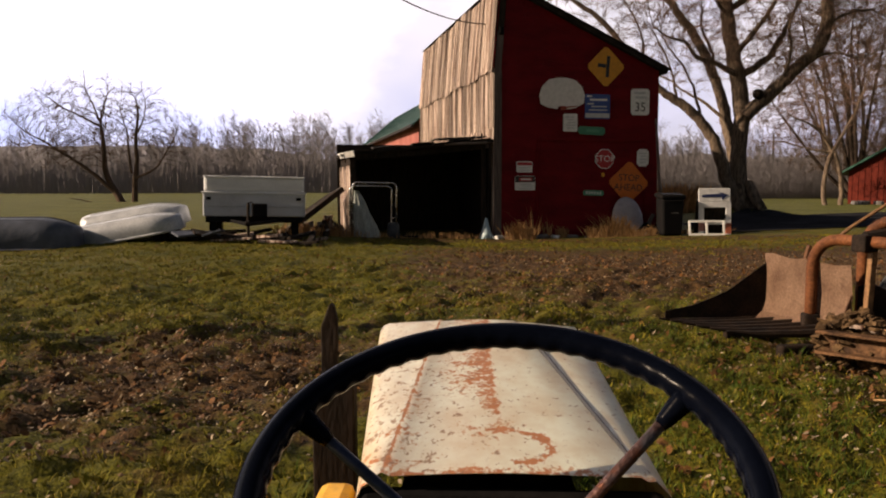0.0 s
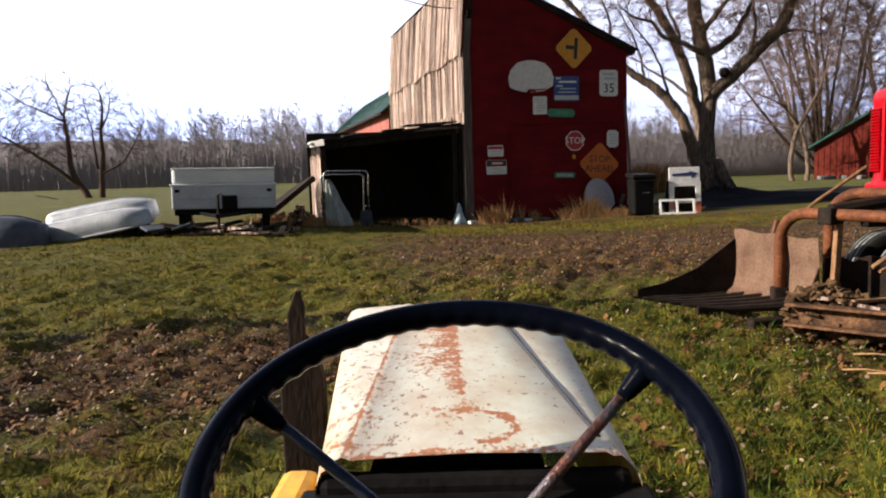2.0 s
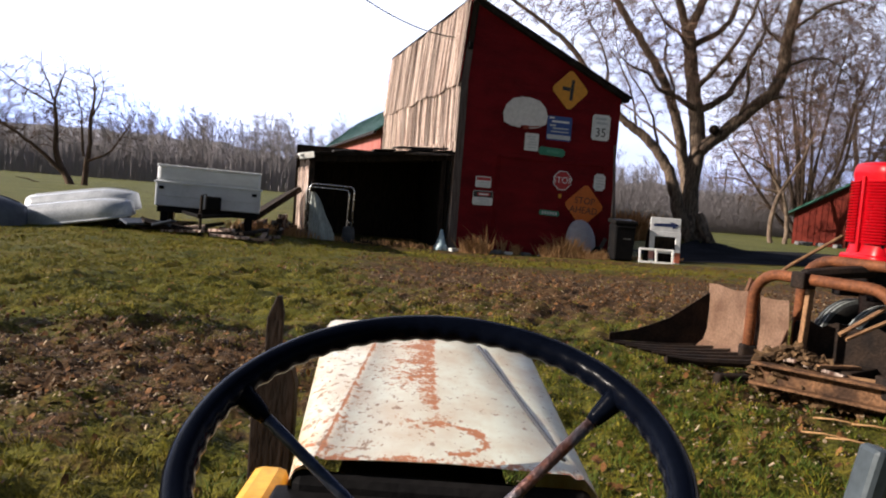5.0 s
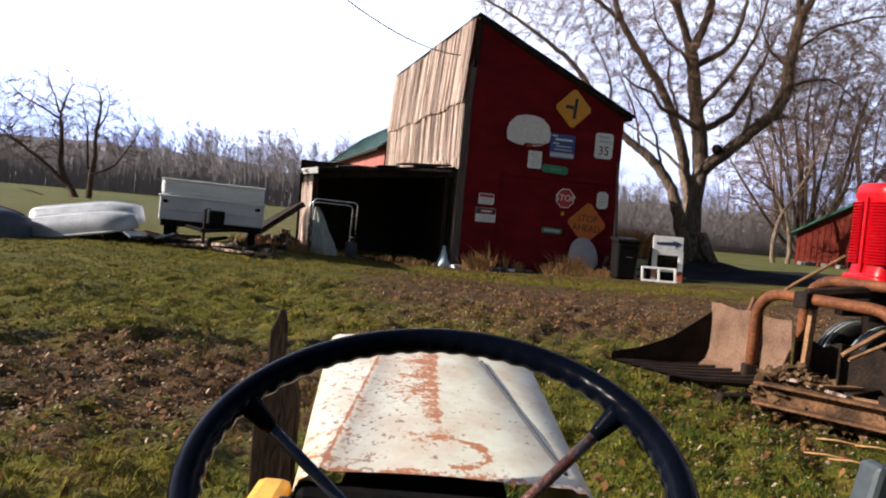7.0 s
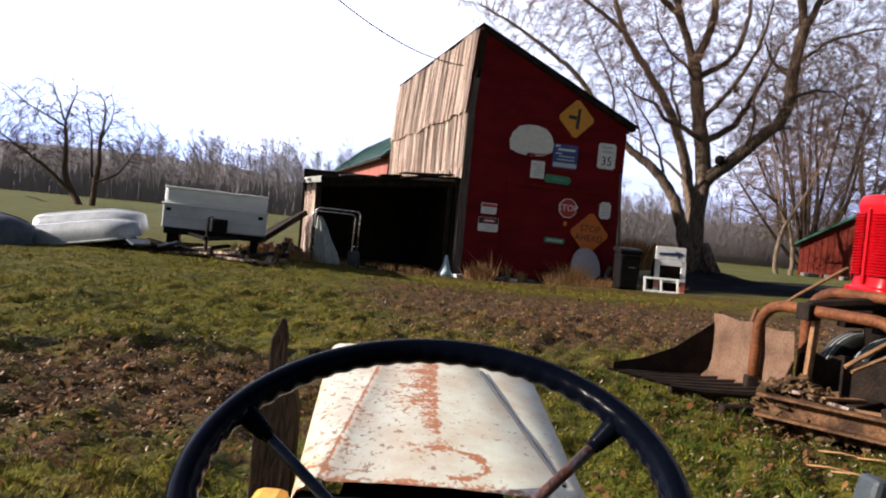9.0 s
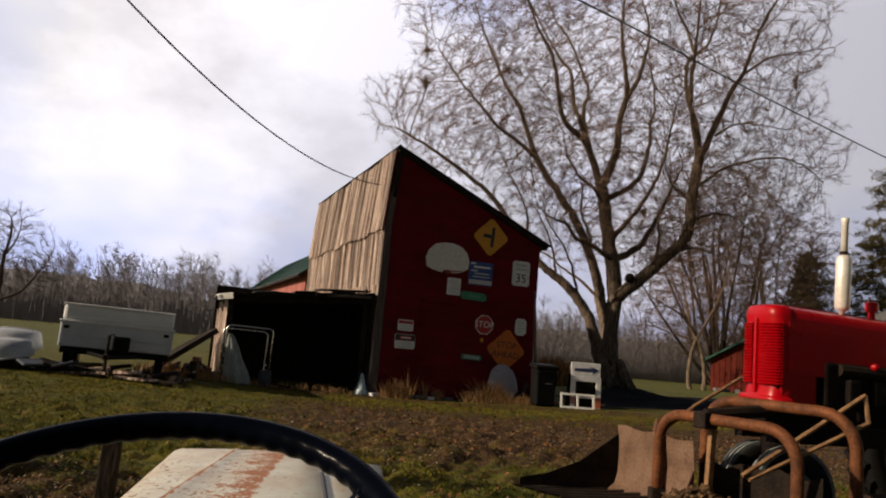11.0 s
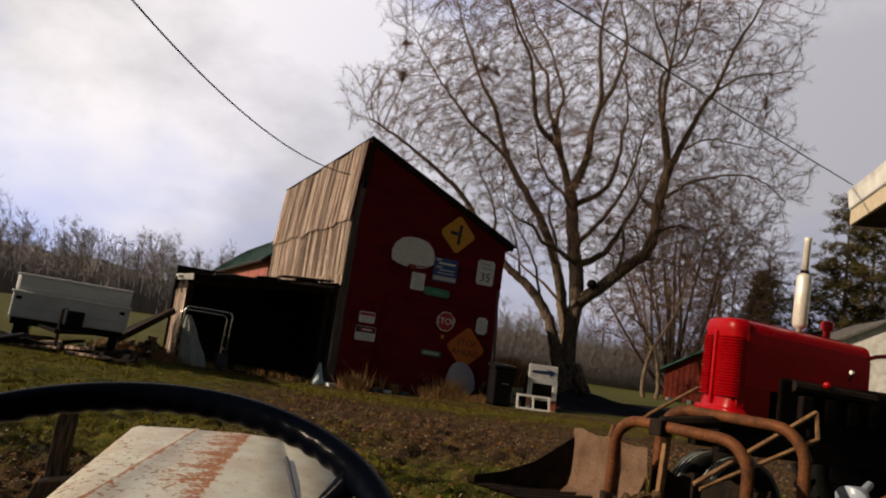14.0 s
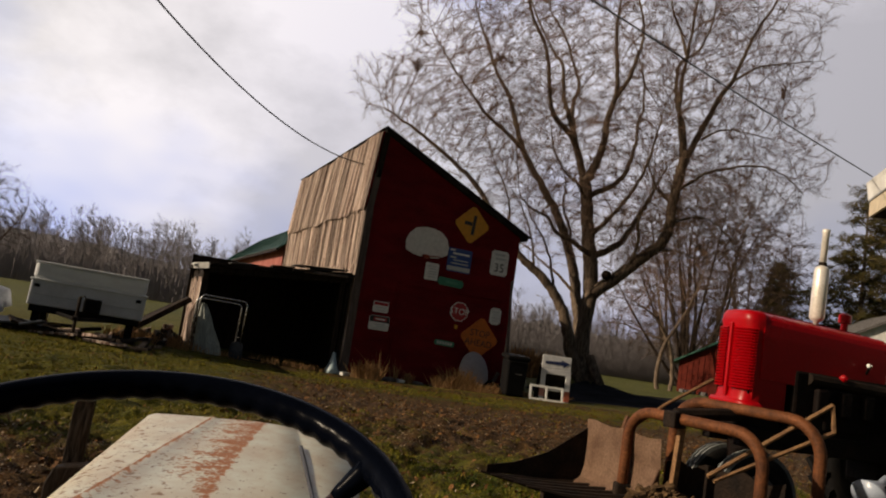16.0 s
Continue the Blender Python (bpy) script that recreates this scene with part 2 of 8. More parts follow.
FAR_TWIG = material("brown twig far off", (0.105, 0.070, 0.050), (0.066, 0.045, 0.034), 0.9, scale=1.0, fine=6, fine_dark=0.2, bump=0)
# WOODS and HILL: the pale blue-grey of distance haze is mixed into the colour
WOODS = material("bare wood with haze tint", (0.222, 0.204, 0.212), (0.185, 0.170, 0.178), 0.95, scale=0.08, fine=0.6, fine_dark=0.10, bump=0, random_tint=0.08, island=True, spec=0.0)
HILL = material("winter wood floor with haze tint", (0.235, 0.222, 0.236), (0.185, 0.174, 0.186), 1.0, scale=0.05, stretch=(1, 1, 0.4), fine=0.9, fine_dark=0.5, bump=0.8, bump_scale=1.2)
NEEDLES = material("dark conifer needles", (0.050, 0.054, 0.016), (0.105, 0.068, 0.024), 0.85, scale=0.7, fine=9, fine_dark=0.4, bump=0, random_tint=0.4, island=True)
LEAF = material("dead leaf", (0.095, 0.039, 0.012), (0.38, 0.235, 0.105), 0.75, scale=900, spread=(0.52, 0.88), fine=80, fine_dark=0.2, bump=0, random_tint=0.6, island=True, spec=0.15)
GRASS = material("winter grass blade", (0.092, 0.102, 0.007), (0.200, 0.146, 0.018), 0.7, scale=0.5, spread=(0.38, 0.66), fine=500, fine_dark=0.3, bump=0, random_tint=0.5, island=True, spec=0.12)
CLOD = material("crumbled soil clod", (0.092, 0.055, 0.032), (0.27, 0.215, 0.165), 0.9, scale=800, spread=(0.5, 0.86), fine=90, fine_dark=0.3, bump=0, random_tint=0.5, island=True)
LUSH = material("lush green grass blade", (0.030, 0.060, 0.005), (0.074, 0.082, 0.010), 0.7, scale=0.9, spread=(0.4, 0.66), fine=500, fine_dark=0.3, bump=0, random_tint=0.5, island=True, spec=0.15)
PALE_LEAF = material("bleached dead leaf", (0.30, 0.232, 0.160), (0.165, 0.112, 0.066), 0.75, scale=700, spread=(0.4, 0.75), fine=80, fine_dark=0.2, bump=0, random_tint=0.4, island=True, spec=0.15)
STRAW = material("dry straw weed", (0.46, 0.27, 0.125), (0.26, 0.13, 0.058), 0.85, scale=6, fine=40, fine_dark=0.3, bump=0, random_tint=0.4, island=True)
SHED_RED = material("sunlit red shed board", (0.135, 0.019, 0.011), (0.085, 0.012, 0.008), 0.8, scale=3, fine=14, fine_dark=0.25, bump=0.2)
PINK_WALL = material("faded red barn wall", (0.36, 0.13, 0.11), (0.27, 0.09, 0.08), 0.85, scale=1.2, fine=14, fine_dark=0.2, bump=0.15)
# gravel colour taken near black to include the barn's shade
DRIVE = material("dark gravel drive", (0.030, 0.031, 0.036), (0.018, 0.018, 0.020), 0.95, scale=0.8, fine=22, fine_dark=0.4, bump=0.5, spec=0.0)
STONE = material("grey rubble", (0.20, 0.19, 0.19), (0.09, 0.083, 0.078), 0.85, scale=4, fine=30, fine_dark=0.3, bump=0.4, random_tint=0.4)
GALV = material("galvanised roof edge", (0.62, 0.63, 0.65), (0.45, 0.45, 0.46), 0.35, 0.6, scale=4, fine=30, fine_dark=0.15, bump=0.1)
EAVE_TAN = plain("cream fascia", (0.62, 0.52, 0.38), 0.6)
WIRE = plain("black cable", (0.015, 0.015, 0.016), 0.5)
CLAY = material("churned soil and roots", (0.135, 0.080, 0.040), (0.045, 0.027, 0.015), 0.95, scale=9, fine=40, fine_dark=0.5, bump=0.8, bump_scale=25)


def hood_material():
    """White enamel with a rusty stripe, a rust arc, chips and a rusted rear lip."""
    m = bpy.data.materials.new("chipped white enamel with rust")
    m.use_nodes = True
    nodes, links = m.node_tree.nodes, m.node_tree.links
    p = nodes["Principled BSDF"]
    tc = nodes.new("ShaderNodeTexCoord")
    sep = nodes.new("ShaderNodeSeparateXYZ")
    links.new(tc.outputs["Object"], sep.inputs[0])

    def math_(op, a, b=None, c=None):
        n = nodes.new("ShaderNodeMath")
        n.operation = op
        for i, v in enumerate((a, b, c)):
            if v is None:
                continue
            if isinstance(v, (int, float)):
                n.inputs[i].default_value = v
            else:
                links.new(v, n.inputs[i])
        return n.outputs[0]

    def noise_(scale, detail=5, stretch=(1, 1, 1)):
        mp = nodes.new("ShaderNodeMapping")
        mp.inputs["Scale"].default_value = stretch
        links.new(tc.outputs["Object"], mp.inputs["Vector"])
        n = nodes.new("ShaderNodeTexNoise")
        n.inputs["Scale"].default_value, n.inputs["Detail"].default_value, n.inputs["Roughness"].default_value = scale, detail, 0.62
        links.new(mp.outputs[0], n.inputs["Vector"])
        return n.outputs[0]

    def ramp(v, lo, hi):
        n = nodes.new("ShaderNodeMapRange")
        n.inputs["From Min"].default_value, n.inputs["From Max"].default_value = lo, hi
        links.new(v, n.inputs[0])
        return n.outputs[0]

    x, y = math_("ADD", sep.outputs[0], 0.02), math_("ADD", sep.outputs[1], 1.2)
    grain = math_("ADD", math_("MULTIPLY", noise_(24, 6), 0.5), math_("MULTIPLY", noise_(105, 5, (1.35, 0.65, 1)), 0.5))
    chips = noise_(72, 4, (1.35, 0.65, 1))
    wob = noise_(7, 4)
    # a streak with a sharp edge on one side that frays out on the other
    edge = math_("ADD", math_("MULTIPLY", math_("SUBTRACT", wob, 0.5), 0.016), math_("MULTIPLY_ADD", ramp(y, 1.1, 1.6), -0.012, 0.034))
    off = math_("SUBTRACT", edge, x)
    width = math_("MULTIPLY_ADD", ramp(y, 1.02, 1.6), 0.075, 0.022)
    stripe = math_("SUBTRACT", 1.05, math_("MAXIMUM", math_("DIVIDE", off, width), math_("MULTIPLY", off, -160.0)))
    stripe = math_("SUBTRACT", stripe, math_("MULTIPLY", math_("SUBTRACT", 1.0, ramp(y, 1.10, 1.18)), 0.9))
    stripe = math_("MAXIMUM", stripe, -1.5)
    # an arc of rust near the rear, and the blot that it springs from
    dx = math_("SUBTRACT", x, 0.050)
    dy = math_("SUBTRACT", y, 0.985)
    rad = math_("SQRT", math_("ADD", math_("MULTIPLY", dx, dx), math_("MULTIPLY", math_("MULTIPLY", dy, dy), 0.62)))
    arc = math_("SUBTRACT", 1.0, math_("DIVIDE", math_("ABSOLUTE", math_("SUBTRACT", rad, 0.050)), 0.010))
    arc = math_("SUBTRACT", arc, math_("MULTIPLY", math_("LESS_THAN", x, 0.045), 1.6))
    arc = math_("MAXIMUM", arc, -1.5)
    blot = math_("SUBTRACT", 1.25, math_("DIVIDE", math_("SQRT", math_("ADD", math_("POWER", math_("SUBTRACT", x, 0.022), 2.0), math_("MULTIPLY", math_("POWER", math_("SUBTRACT", y, 1.055), 2.0), 3.2))), 0.042))
    blot = math_("MAXIMUM", blot, -1.5)
    # the rear lip, the crease at one side with rust creeping off it, and the near corner
    lip = math_("SUBTRACT", 0.9, math_("DIVIDE", math_("SUBTRACT", y, 0.885), 0.026))
    lip = math_("MAXIMUM", lip, -1.5)
    out = math_("ADD", x, 0.106)
    left = math_("SUBTRACT", 1.25, math_("DIVIDE", math_("ABSOLUTE", out), 0.0036))
    left = math_("MAXIMUM", left, -1.5)
    creep = math_("SUBTRACT", math_("SUBTRACT", 0.55, math_("DIVIDE", math_("ABSOLUTE", math_("SUBTRACT", out, 0.008)), 0.045)), math_("MULTIPLY", math_("ABSOLUTE", math_("SUBTRACT", y, 1.08)), 3.2))
    creep = math_("MAXIMUM", creep, -1.5)
    corner = math_("SUBTRACT", ramp(math_("ADD", math_("MULTIPLY", x, -1.0), math_("MULTIPLY", y, -0.55)), -0.52, -0.36), 0.75)
    lean = math_("MAXIMUM", math_("MAXIMUM", stripe, arc), math_("MAXIMUM", math_("MAXIMUM", lip, left), math_("MAXIMUM", math_("MAXIMUM", blot, creep), corner)))
    rust = ramp(math_("ADD", math_("MULTIPLY", lean, 0.115), grain), 0.525, 0.60)
    # small chips all over, more on the left half
    side = ramp(math_("MULTIPLY", x, -1.0), -0.1, 0.22)
    spot = ramp(math_("SUBTRACT", math_("ADD", chips, math_("MULTIPLY", side, 0.085)), math_("MULTIPLY", ramp(y, 1.2, 1.9), 0.045)), 0.625, 0.665)
    spot = math_("MULTIPLY", spot, 0.85)
    mix1 = nodes.new("ShaderNodeMix")
    mix1.data_type = "RGBA"
    paint = nodes.new("ShaderNodeValToRGB")
    paint.color_ramp.elements[0].color, paint.color_ramp.elements[1].color = (0.45, 0.37, 0.25, 1), (0.555, 0.565, 0.455, 1)
    paint.color_ramp.elements[0].position, paint.color_ramp.elements[1].position = 0.35, 0.62
    links.new(math_("SUBTRACT", noise_(11, 7, (1.3, 0.7, 1)), math_("MULTIPLY", ramp(math_("MULTIPLY", x, -1.0), -0.12, 0.2), 0.07)), paint.inputs[0])
    rusty = nodes.new("ShaderNodeValToRGB")
    rusty.color_ramp.elements[0].color, rusty.color_ramp.elements[1].color = (0.20, 0.058, 0.017, 1), (0.46, 0.175, 0.062, 1)
    links.new(noise_(40, 5), rusty.inputs[0])
    links.new(rust, mix1.inputs["Factor"])
    links.new(paint.outputs[0], mix1.inputs[6])
    links.new(rusty.outputs[0], mix1.inputs[7])
    mix2 = nodes.new("ShaderNodeMix")
    mix2.data_type = "RGBA"
    links.new(spot, mix2.inputs["Factor"])
    links.new(mix1.outputs[2], mix2.inputs[6])
    mix2.inputs[7].default_value = (0.20, 0.105, 0.06, 1)
    links.new(mix2.outputs[2], p.inputs["Base Color"])
    wear = math_("MAXIMUM", rust, spot)
    links.new(math_("MULTIPLY_ADD", wear, 0.35, 0.42), p.inputs["Roughness"])
    b = nodes.new("ShaderNodeBump")
    b.inputs["Strength"].default_value, b.inputs["Distance"].default_value = 0.25, 0.002
    links.new(math_("MULTIPLY_ADD", wear, -0.6, math_("MULTIPLY", grain, 0.25)), b.inputs["Height"])
    links.new(b.outputs[0], p.inputs["Normal"])
    return m


HOOD_PAINT = hood_material()


def ground_material():
    """Worn lawn: green and straw turf, bare soil and leaf litter in broad patches."""
    m = bpy.data.materials.new("worn lawn with leaf litter")
    m.use_nodes = True
    nodes, links = m.node_tree.nodes, m.node_tree.links
    p = nodes["Principled BSDF"]
    p.inputs["Roughness"].default_value = 0.95
    p.inputs["Specular IOR Level"].default_value = 0.15
    tc = nodes.new("ShaderNodeTexCoord")

    def noise_(scale, detail=6, rough=0.6):
        n = nodes.new("ShaderNodeTexNoise")
        n.inputs["Scale"].default_value, n.inputs["Detail"].default_value, n.inputs["Roughness"].default_value = scale, detail, rough
        links.new(tc.outputs["Object"], n.inputs["Vector"])
        return n.outputs[0]

    def ramp(v, stops):
        r = nodes.new("ShaderNodeValToRGB")
        while len(r.color_ramp.elements) < len(stops):
            r.color_ramp.elements.new(0.5)
        for e, (at, c) in zip(r.color_ramp.elements, stops):
            e.position, e.color = at, (*c, 1)
        links.new(v, r.inputs[0])
        return r.outputs[0]

    def mix(f, a, b):
        n = nodes.new("ShaderNodeMix")
        n.data_type = "RGBA"
        links.new(f, n.inputs["Factor"])
        links.new(a, n.inputs[6])
        links.new(b, n.inputs[7])
        return n.outputs[2]

    attr = nodes.new("ShaderNodeAttribute")
    attr.attribute_name = "litter"
    green = ramp(noise_(1.1), [(0.3, (0.040, 0.044, 0.004)), (0.5, (0.095, 0.090, 0.008)), (0.72, (0.165, 0.121, 0.019))])
    soil = ramp(noise_(6), [(0.3, (0.021, 0.012, 0.006)), (0.52, (0.078, 0.042, 0.016)), (0.72, (0.145, 0.083, 0.034))])
    add = nodes.new("ShaderNodeMath")
    add.operation = "MULTIPLY_ADD"
    links.new(noise_(2.2, 8, 0.7), add.inputs[0])
    add.inputs[1].default_value = 1.5
    links.new(attr.outputs["Fac"], add.inputs[2])
    cover = ramp(add.outputs[0], [(0.0, (0, 0, 0)), (0.78, (0, 0, 0)), (1.0, (1, 1, 1))])
    place = nodes.new("ShaderNodeSeparateXYZ")
    links.new(tc.outputs["Object"], place.inputs[0])
    away = nodes.new("ShaderNodeMapRange")
    away.inputs["From Min"].default_value, away.inputs["From Max"].default_value = 24.0, 34.0
    links.new(place.outputs["Y"], away.inputs[0])
    meadow = ramp(noise_(0.3), [(0.3, (0.075, 0.085, 0.016)), (0.55, (0.120, 0.122, 0.030)), (0.75, (0.165, 0.145, 0.042))])
    base = mix(away.outputs[0], mix(cover, green, soil), meadow)
    fleck = ramp(noise_(38, 3), [(0.35, (0.35, 0.35, 0.35)), (0.6, (1, 1, 1)), (0.75, (1.5, 1.4, 1.2))])
    mul = nodes.new("ShaderNodeMix")
    mul.data_type, mul.blend_type = "RGBA", "MULTIPLY"
    mul.inputs["Factor"].default_value = 1
    links.new(base, mul.inputs[6])
    links.new(fleck, mul.inputs[7])
    links.new(mul.outputs[2], p.inputs["Base Color"])
    b = nodes.new("ShaderNodeBump")
    b.inputs["Strength"].default_value, b.inputs["Distance"].default_value = 0.9, 0.04
    links.new(noise_(17, 6), b.inputs["Height"])
    links.new(b.outputs[0], p.inputs["Normal"])
    return m


GROUND = ground_material()


# ---- building helpers ----
def thing(name, at, label, category, group="", kind=""):
    ob = new(name)
    ob.empty_display_size = 0.2
    ob.location = at
    return tagged(ob, label, category, group, kind)


def base_of(ob):
    p = Vector(ob.location)
    while ob.parent:
        ob = ob.parent
        p += Vector(ob.location)
    return p


def part(name, bm, mat, parent=None, label="", smooth=False):
    """Links a bmesh, given in world metres, as one mesh under a thing or a part."""
    me = bpy.data.meshes.new(name)
    if parent is not None:
        bmesh.ops.translate(bm, vec=-base_of(parent), verts=bm.verts)
    if smooth:
        for f in bm.faces:
            f.smooth = True
    bm.to_mesh(me)
    bm.free()
    me.materials.append(mat)
    ob = new(name, me)
    if parent is not None:
        ob.parent = parent
    if label:
        ob["label"] = label
    return ob


def solo(name, bm, mat, label, category, group="", kind="", at=None, smooth=False):
    """A thing that is one mesh."""
    at = Vector(at) if at is not None else Vector((0, 0, 0))
    bmesh.ops.translate(bm, vec=-at, verts=bm.verts)
    ob = part(name, bm, mat, smooth=smooth)
    ob.location = at
    return tagged(ob, label, category, group, kind)


def box(size, m=None, bevel=0.0, bm=None):
    """A box with its middle at the origin of m."""
    bm = bm or bmesh.new()
    r = bmesh.ops.create_cube(bm, size=1, matrix=(m or Matrix()) @ Matrix.Diagonal((*size, 1)))
    if bevel:
        edges = list({e for v in r["verts"] for e in v.link_edges})
        bmesh.ops.bevel(bm, geom=edges, offset=bevel, segments=2, affect="EDGES", profile=0.5)
    return bm


def prism(outline, depth, m, bm=None, bevel=0.0):
    """An outline in the x z plane, given depth along +y, then moved by m."""
    bm = bm or bmesh.new()
    a = [bm.verts.new(m @ Vector((x, 0, z))) for x, z in outline]
    b = [bm.verts.new(m @ Vector((x, depth, z))) for x, z in outline]
    n = len(a)
    fs = [bm.faces.new(a), bm.faces.new(b[::-1])]
    for i in range(n):
        fs.append(bm.faces.new((a[(i + 1) % n], a[i], b[i], b[(i + 1) % n])))
    bmesh.ops.recalc_face_normals(bm, faces=fs)
    if bevel:
        bmesh.ops.bevel(bm, geom=list({e for f in fs for e in f.edges}), offset=bevel, segments=1, affect="EDGES")
    return bm


def smooth_line(points, steps=6):
    """A Catmull-Rom line through the points."""
    pts = [Vector(p) for p in points]
    pts = [pts[0] * 2 - pts[1]] + pts + [pts[-1] * 2 - pts[-2]]
    out = []
    for i in range(1, len(pts) - 2):
        a, b, c, d = pts[i - 1:i + 3]
        for k in range(steps):
            t = k / steps
            out.append(0.5 * ((2 * b) + (c - a) * t + (2 * a - 5 * b + 4 * c - d) * t * t + (3 * b - a - 3 * c + d) * t ** 3))
    out.append(pts[-2])
    return out


def tube(points, radius, sides=10, bm=None, caps=True):
    """A round bar along the points; radius: one number or one for each point."""
    bm = bm or bmesh.new()
    pts = [Vector(p) for p in points]
    rad = radius if isinstance(radius, (list, tuple)) else [radius] * len(pts)
    rings, ref = [], None
    for i, p in enumerate(pts):
        d = (pts[min(i + 1, len(pts) - 1)] - pts[max(i - 1, 0)]).normalized()
        if ref is None:
            ref = d.orthogonal().normalized()
        ref = (ref - d * ref.dot(d)).normalized()
        o = d.cross(ref)
        rings.append([bm.verts.new(p + (ref * math.cos(2 * math.pi * k / sides) + o * math.sin(2 * math.pi * k / sides)) * rad[i]) for k in range(sides)])
    for a, b in zip(rings, rings[1:]):
        for k in range(sides):
            bm.faces.new((a[k], a[(k + 1) % sides], b[(k + 1) % sides], b[k]))
    if caps:
        bm.faces.new(rings[0][::-1])
        bm.faces.new(rings[-1])
    return bm


def lathe(profile, m, sides=24, bm=None):
    """Turns (radius, z) pairs round the z axis of m."""
    bm = bm or bmesh.new()
    rings = []
    for r, z in profile:
        rings.append([bm.verts.new(m @ Vector((r * math.cos(2 * math.pi * k / sides), r * math.sin(2 * math.pi * k / sides), z))) for k in range(sides)])
    for a, b in zip(rings, rings[1:]):
        for k in range(sides):
            bm.faces.new((a[k], a[(k + 1) % sides], b[(k + 1) % sides], b[k]))
    bm.faces.new(rings[0][::-1])
    bm.faces.new(rings[-1])
    return bm


class Buffer:
    """Collects many small tubes or leaves for one mesh."""

    def __init__(self):
        self.v, self.f = [], []

    def tube(self, pts, rads, sides=4):
        start, ref = len(self.v), None
        n = len(pts)
        for i, p in enumerate(pts):
            d = (pts[min(i + 1, n - 1)] - pts[max(i - 1, 0)]).normalized()
            if ref is None:
                ref = d.orthogonal().normalized()
            ref = (ref - d * ref.dot(d)).normalized()
            o = d.cross(ref)
            for k in range(sides):
                a = 2 * math.pi * k / sides
                self.v.append(p + (ref * math.cos(a) + o * math.sin(a)) * rads[i])
        for i in range(n - 1):
            for k in range(sides):
                a, b = start + i * sides + k, start + i * sides + (k + 1) % sides
                self.f.append((a, b, b + sides, a + sides))
        self.f.append(tuple(start + (n - 1) * sides + k for k in range(sides)))

    def object(self, name, mat, parent=None, at=(0, 0, 0), smooth=False):
        me = bpy.data.meshes.new(name)
        at = base_of(parent) if parent is not None else Vector(at)
        me.from_pydata([tuple(Vector(p) - at) for p in self.v], [], self.f)
        me.materials.append(mat)
        if smooth:
            me.polygons.foreach_set("use_smooth", [True] * len(me.polygons))
        ob = new(name, me)
        if parent is not None:
            ob.parent = parent
        else:
            ob.location = at
        return ob


def words(text, height, mat, parent, at_m, name="lettering"):
    """Flat raised letters of a height, centred at at_m, facing its -y."""
    cu = bpy.data.curves.new(name, "FONT")
    cu.body, cu.size, cu.extrude, cu.align_x, cu.align_y = text, height / 0.70, 0.002, "CENTER", "CENTER"
    cu.resolution_u = 3
    tmp = bpy.data.objects.new(name, cu)
    scene.collection.objects.link(tmp)
    bpy.context.view_layer.update()
    me = bpy.data.meshes.new_from_object(tmp.evaluated_get(bpy.context.evaluated_depsgraph_get()))
    bpy.data.objects.remove(tmp)
    bm = bmesh.new()
    bm.from_mesh(me)
    bpy.data.meshes.remove(me)
    bmesh.ops.transform(bm, matrix=at_m @ pose(0, 0, 0, 90), verts=bm.verts)
    return part(name, bm, mat, parent)


def ground_z(x, y):
    """The lie of the land."""
    return float(heights(x, y))


def heights(x, y):
    """A hollow before the barn, a rise under the camper and a root mound under the maple; takes numbers or arrays."""
    z = -0.21 * np.exp(-((x - 1.5) / 6.5) ** 2 - ((y - 22.5) / 7.0) ** 2)
    z = z + 0.19 * np.exp(-((x + 6.8) / 3.6) ** 2 - ((y - 17.2) / 3.2) ** 2)
    return z + 0.45 * np.exp(-((x - 10.1) / 1.9) ** 2 - ((y - 30.1) / 1.7) ** 2)


_w = np.random.RandomState(12)
CLODS = [(k * math.cos(a), k * math.sin(a), p, amp) for lo, hi, amp, n in ((1.5, 4, 0.015, 6), (7, 15, 0.0080, 12), (18, 34, 0.0062, 16)) for k, a, p in zip(_w.uniform(lo, hi, n), _w.uniform(0, 6.283, n), _w.uniform(0, 6.283, n))]


def relief(x, y):
    """Clods and tufts of the lawn, close by; takes numbers or arrays."""
    x, y = np.asarray(x, float), np.asarray(y, float)
    z = np.zeros_like(x)
    for kx, ky, p, amp in CLODS:
        z = z + amp * np.sin(kx * x + ky * y + p + 0.6 * np.sin(ky * 0.37 * x - kx * 0.41 * y + p))
    fade = 0.5 - 0.5 * np.tanh((np.hypot(x * 1.1, y - 3) - 11) * 0.45)
    return z * fade


# ---- ground ----
def litter(x, y):
    """How much leaf litter and bare soil lies at a place."""
    v = -0.14 + 0.60 * np.exp(-((y - 13.0) / 4.8) ** 2) * (0.5 + 0.5 * np.tanh((x + 1.6 + (y - 13) * 0.15) * 0.8))
    v = v + 0.40 * np.exp(-((x + 1.6) / 1.6) ** 2 - ((y - 5.6) / 1.9) ** 2)
    v = v + 0.26 * np.exp(-((x + 3.6) / 1.9) ** 2 - ((y - 5.2) / 2.0) ** 2)
    v = v + 0.34 * np.exp(-((y - 20.7) / 1.1) ** 2) * (np.abs(x - 1.5) < 7.5)
    v = v + 0.30 * np.exp(-((x - 3.0) / 1.2) ** 2 - ((y - 5.6) / 1.0) ** 2) - 0.25 * np.exp(-((x + 7) / 5.0) ** 2 - ((y - 11) / 5.0) ** 2)
    return v


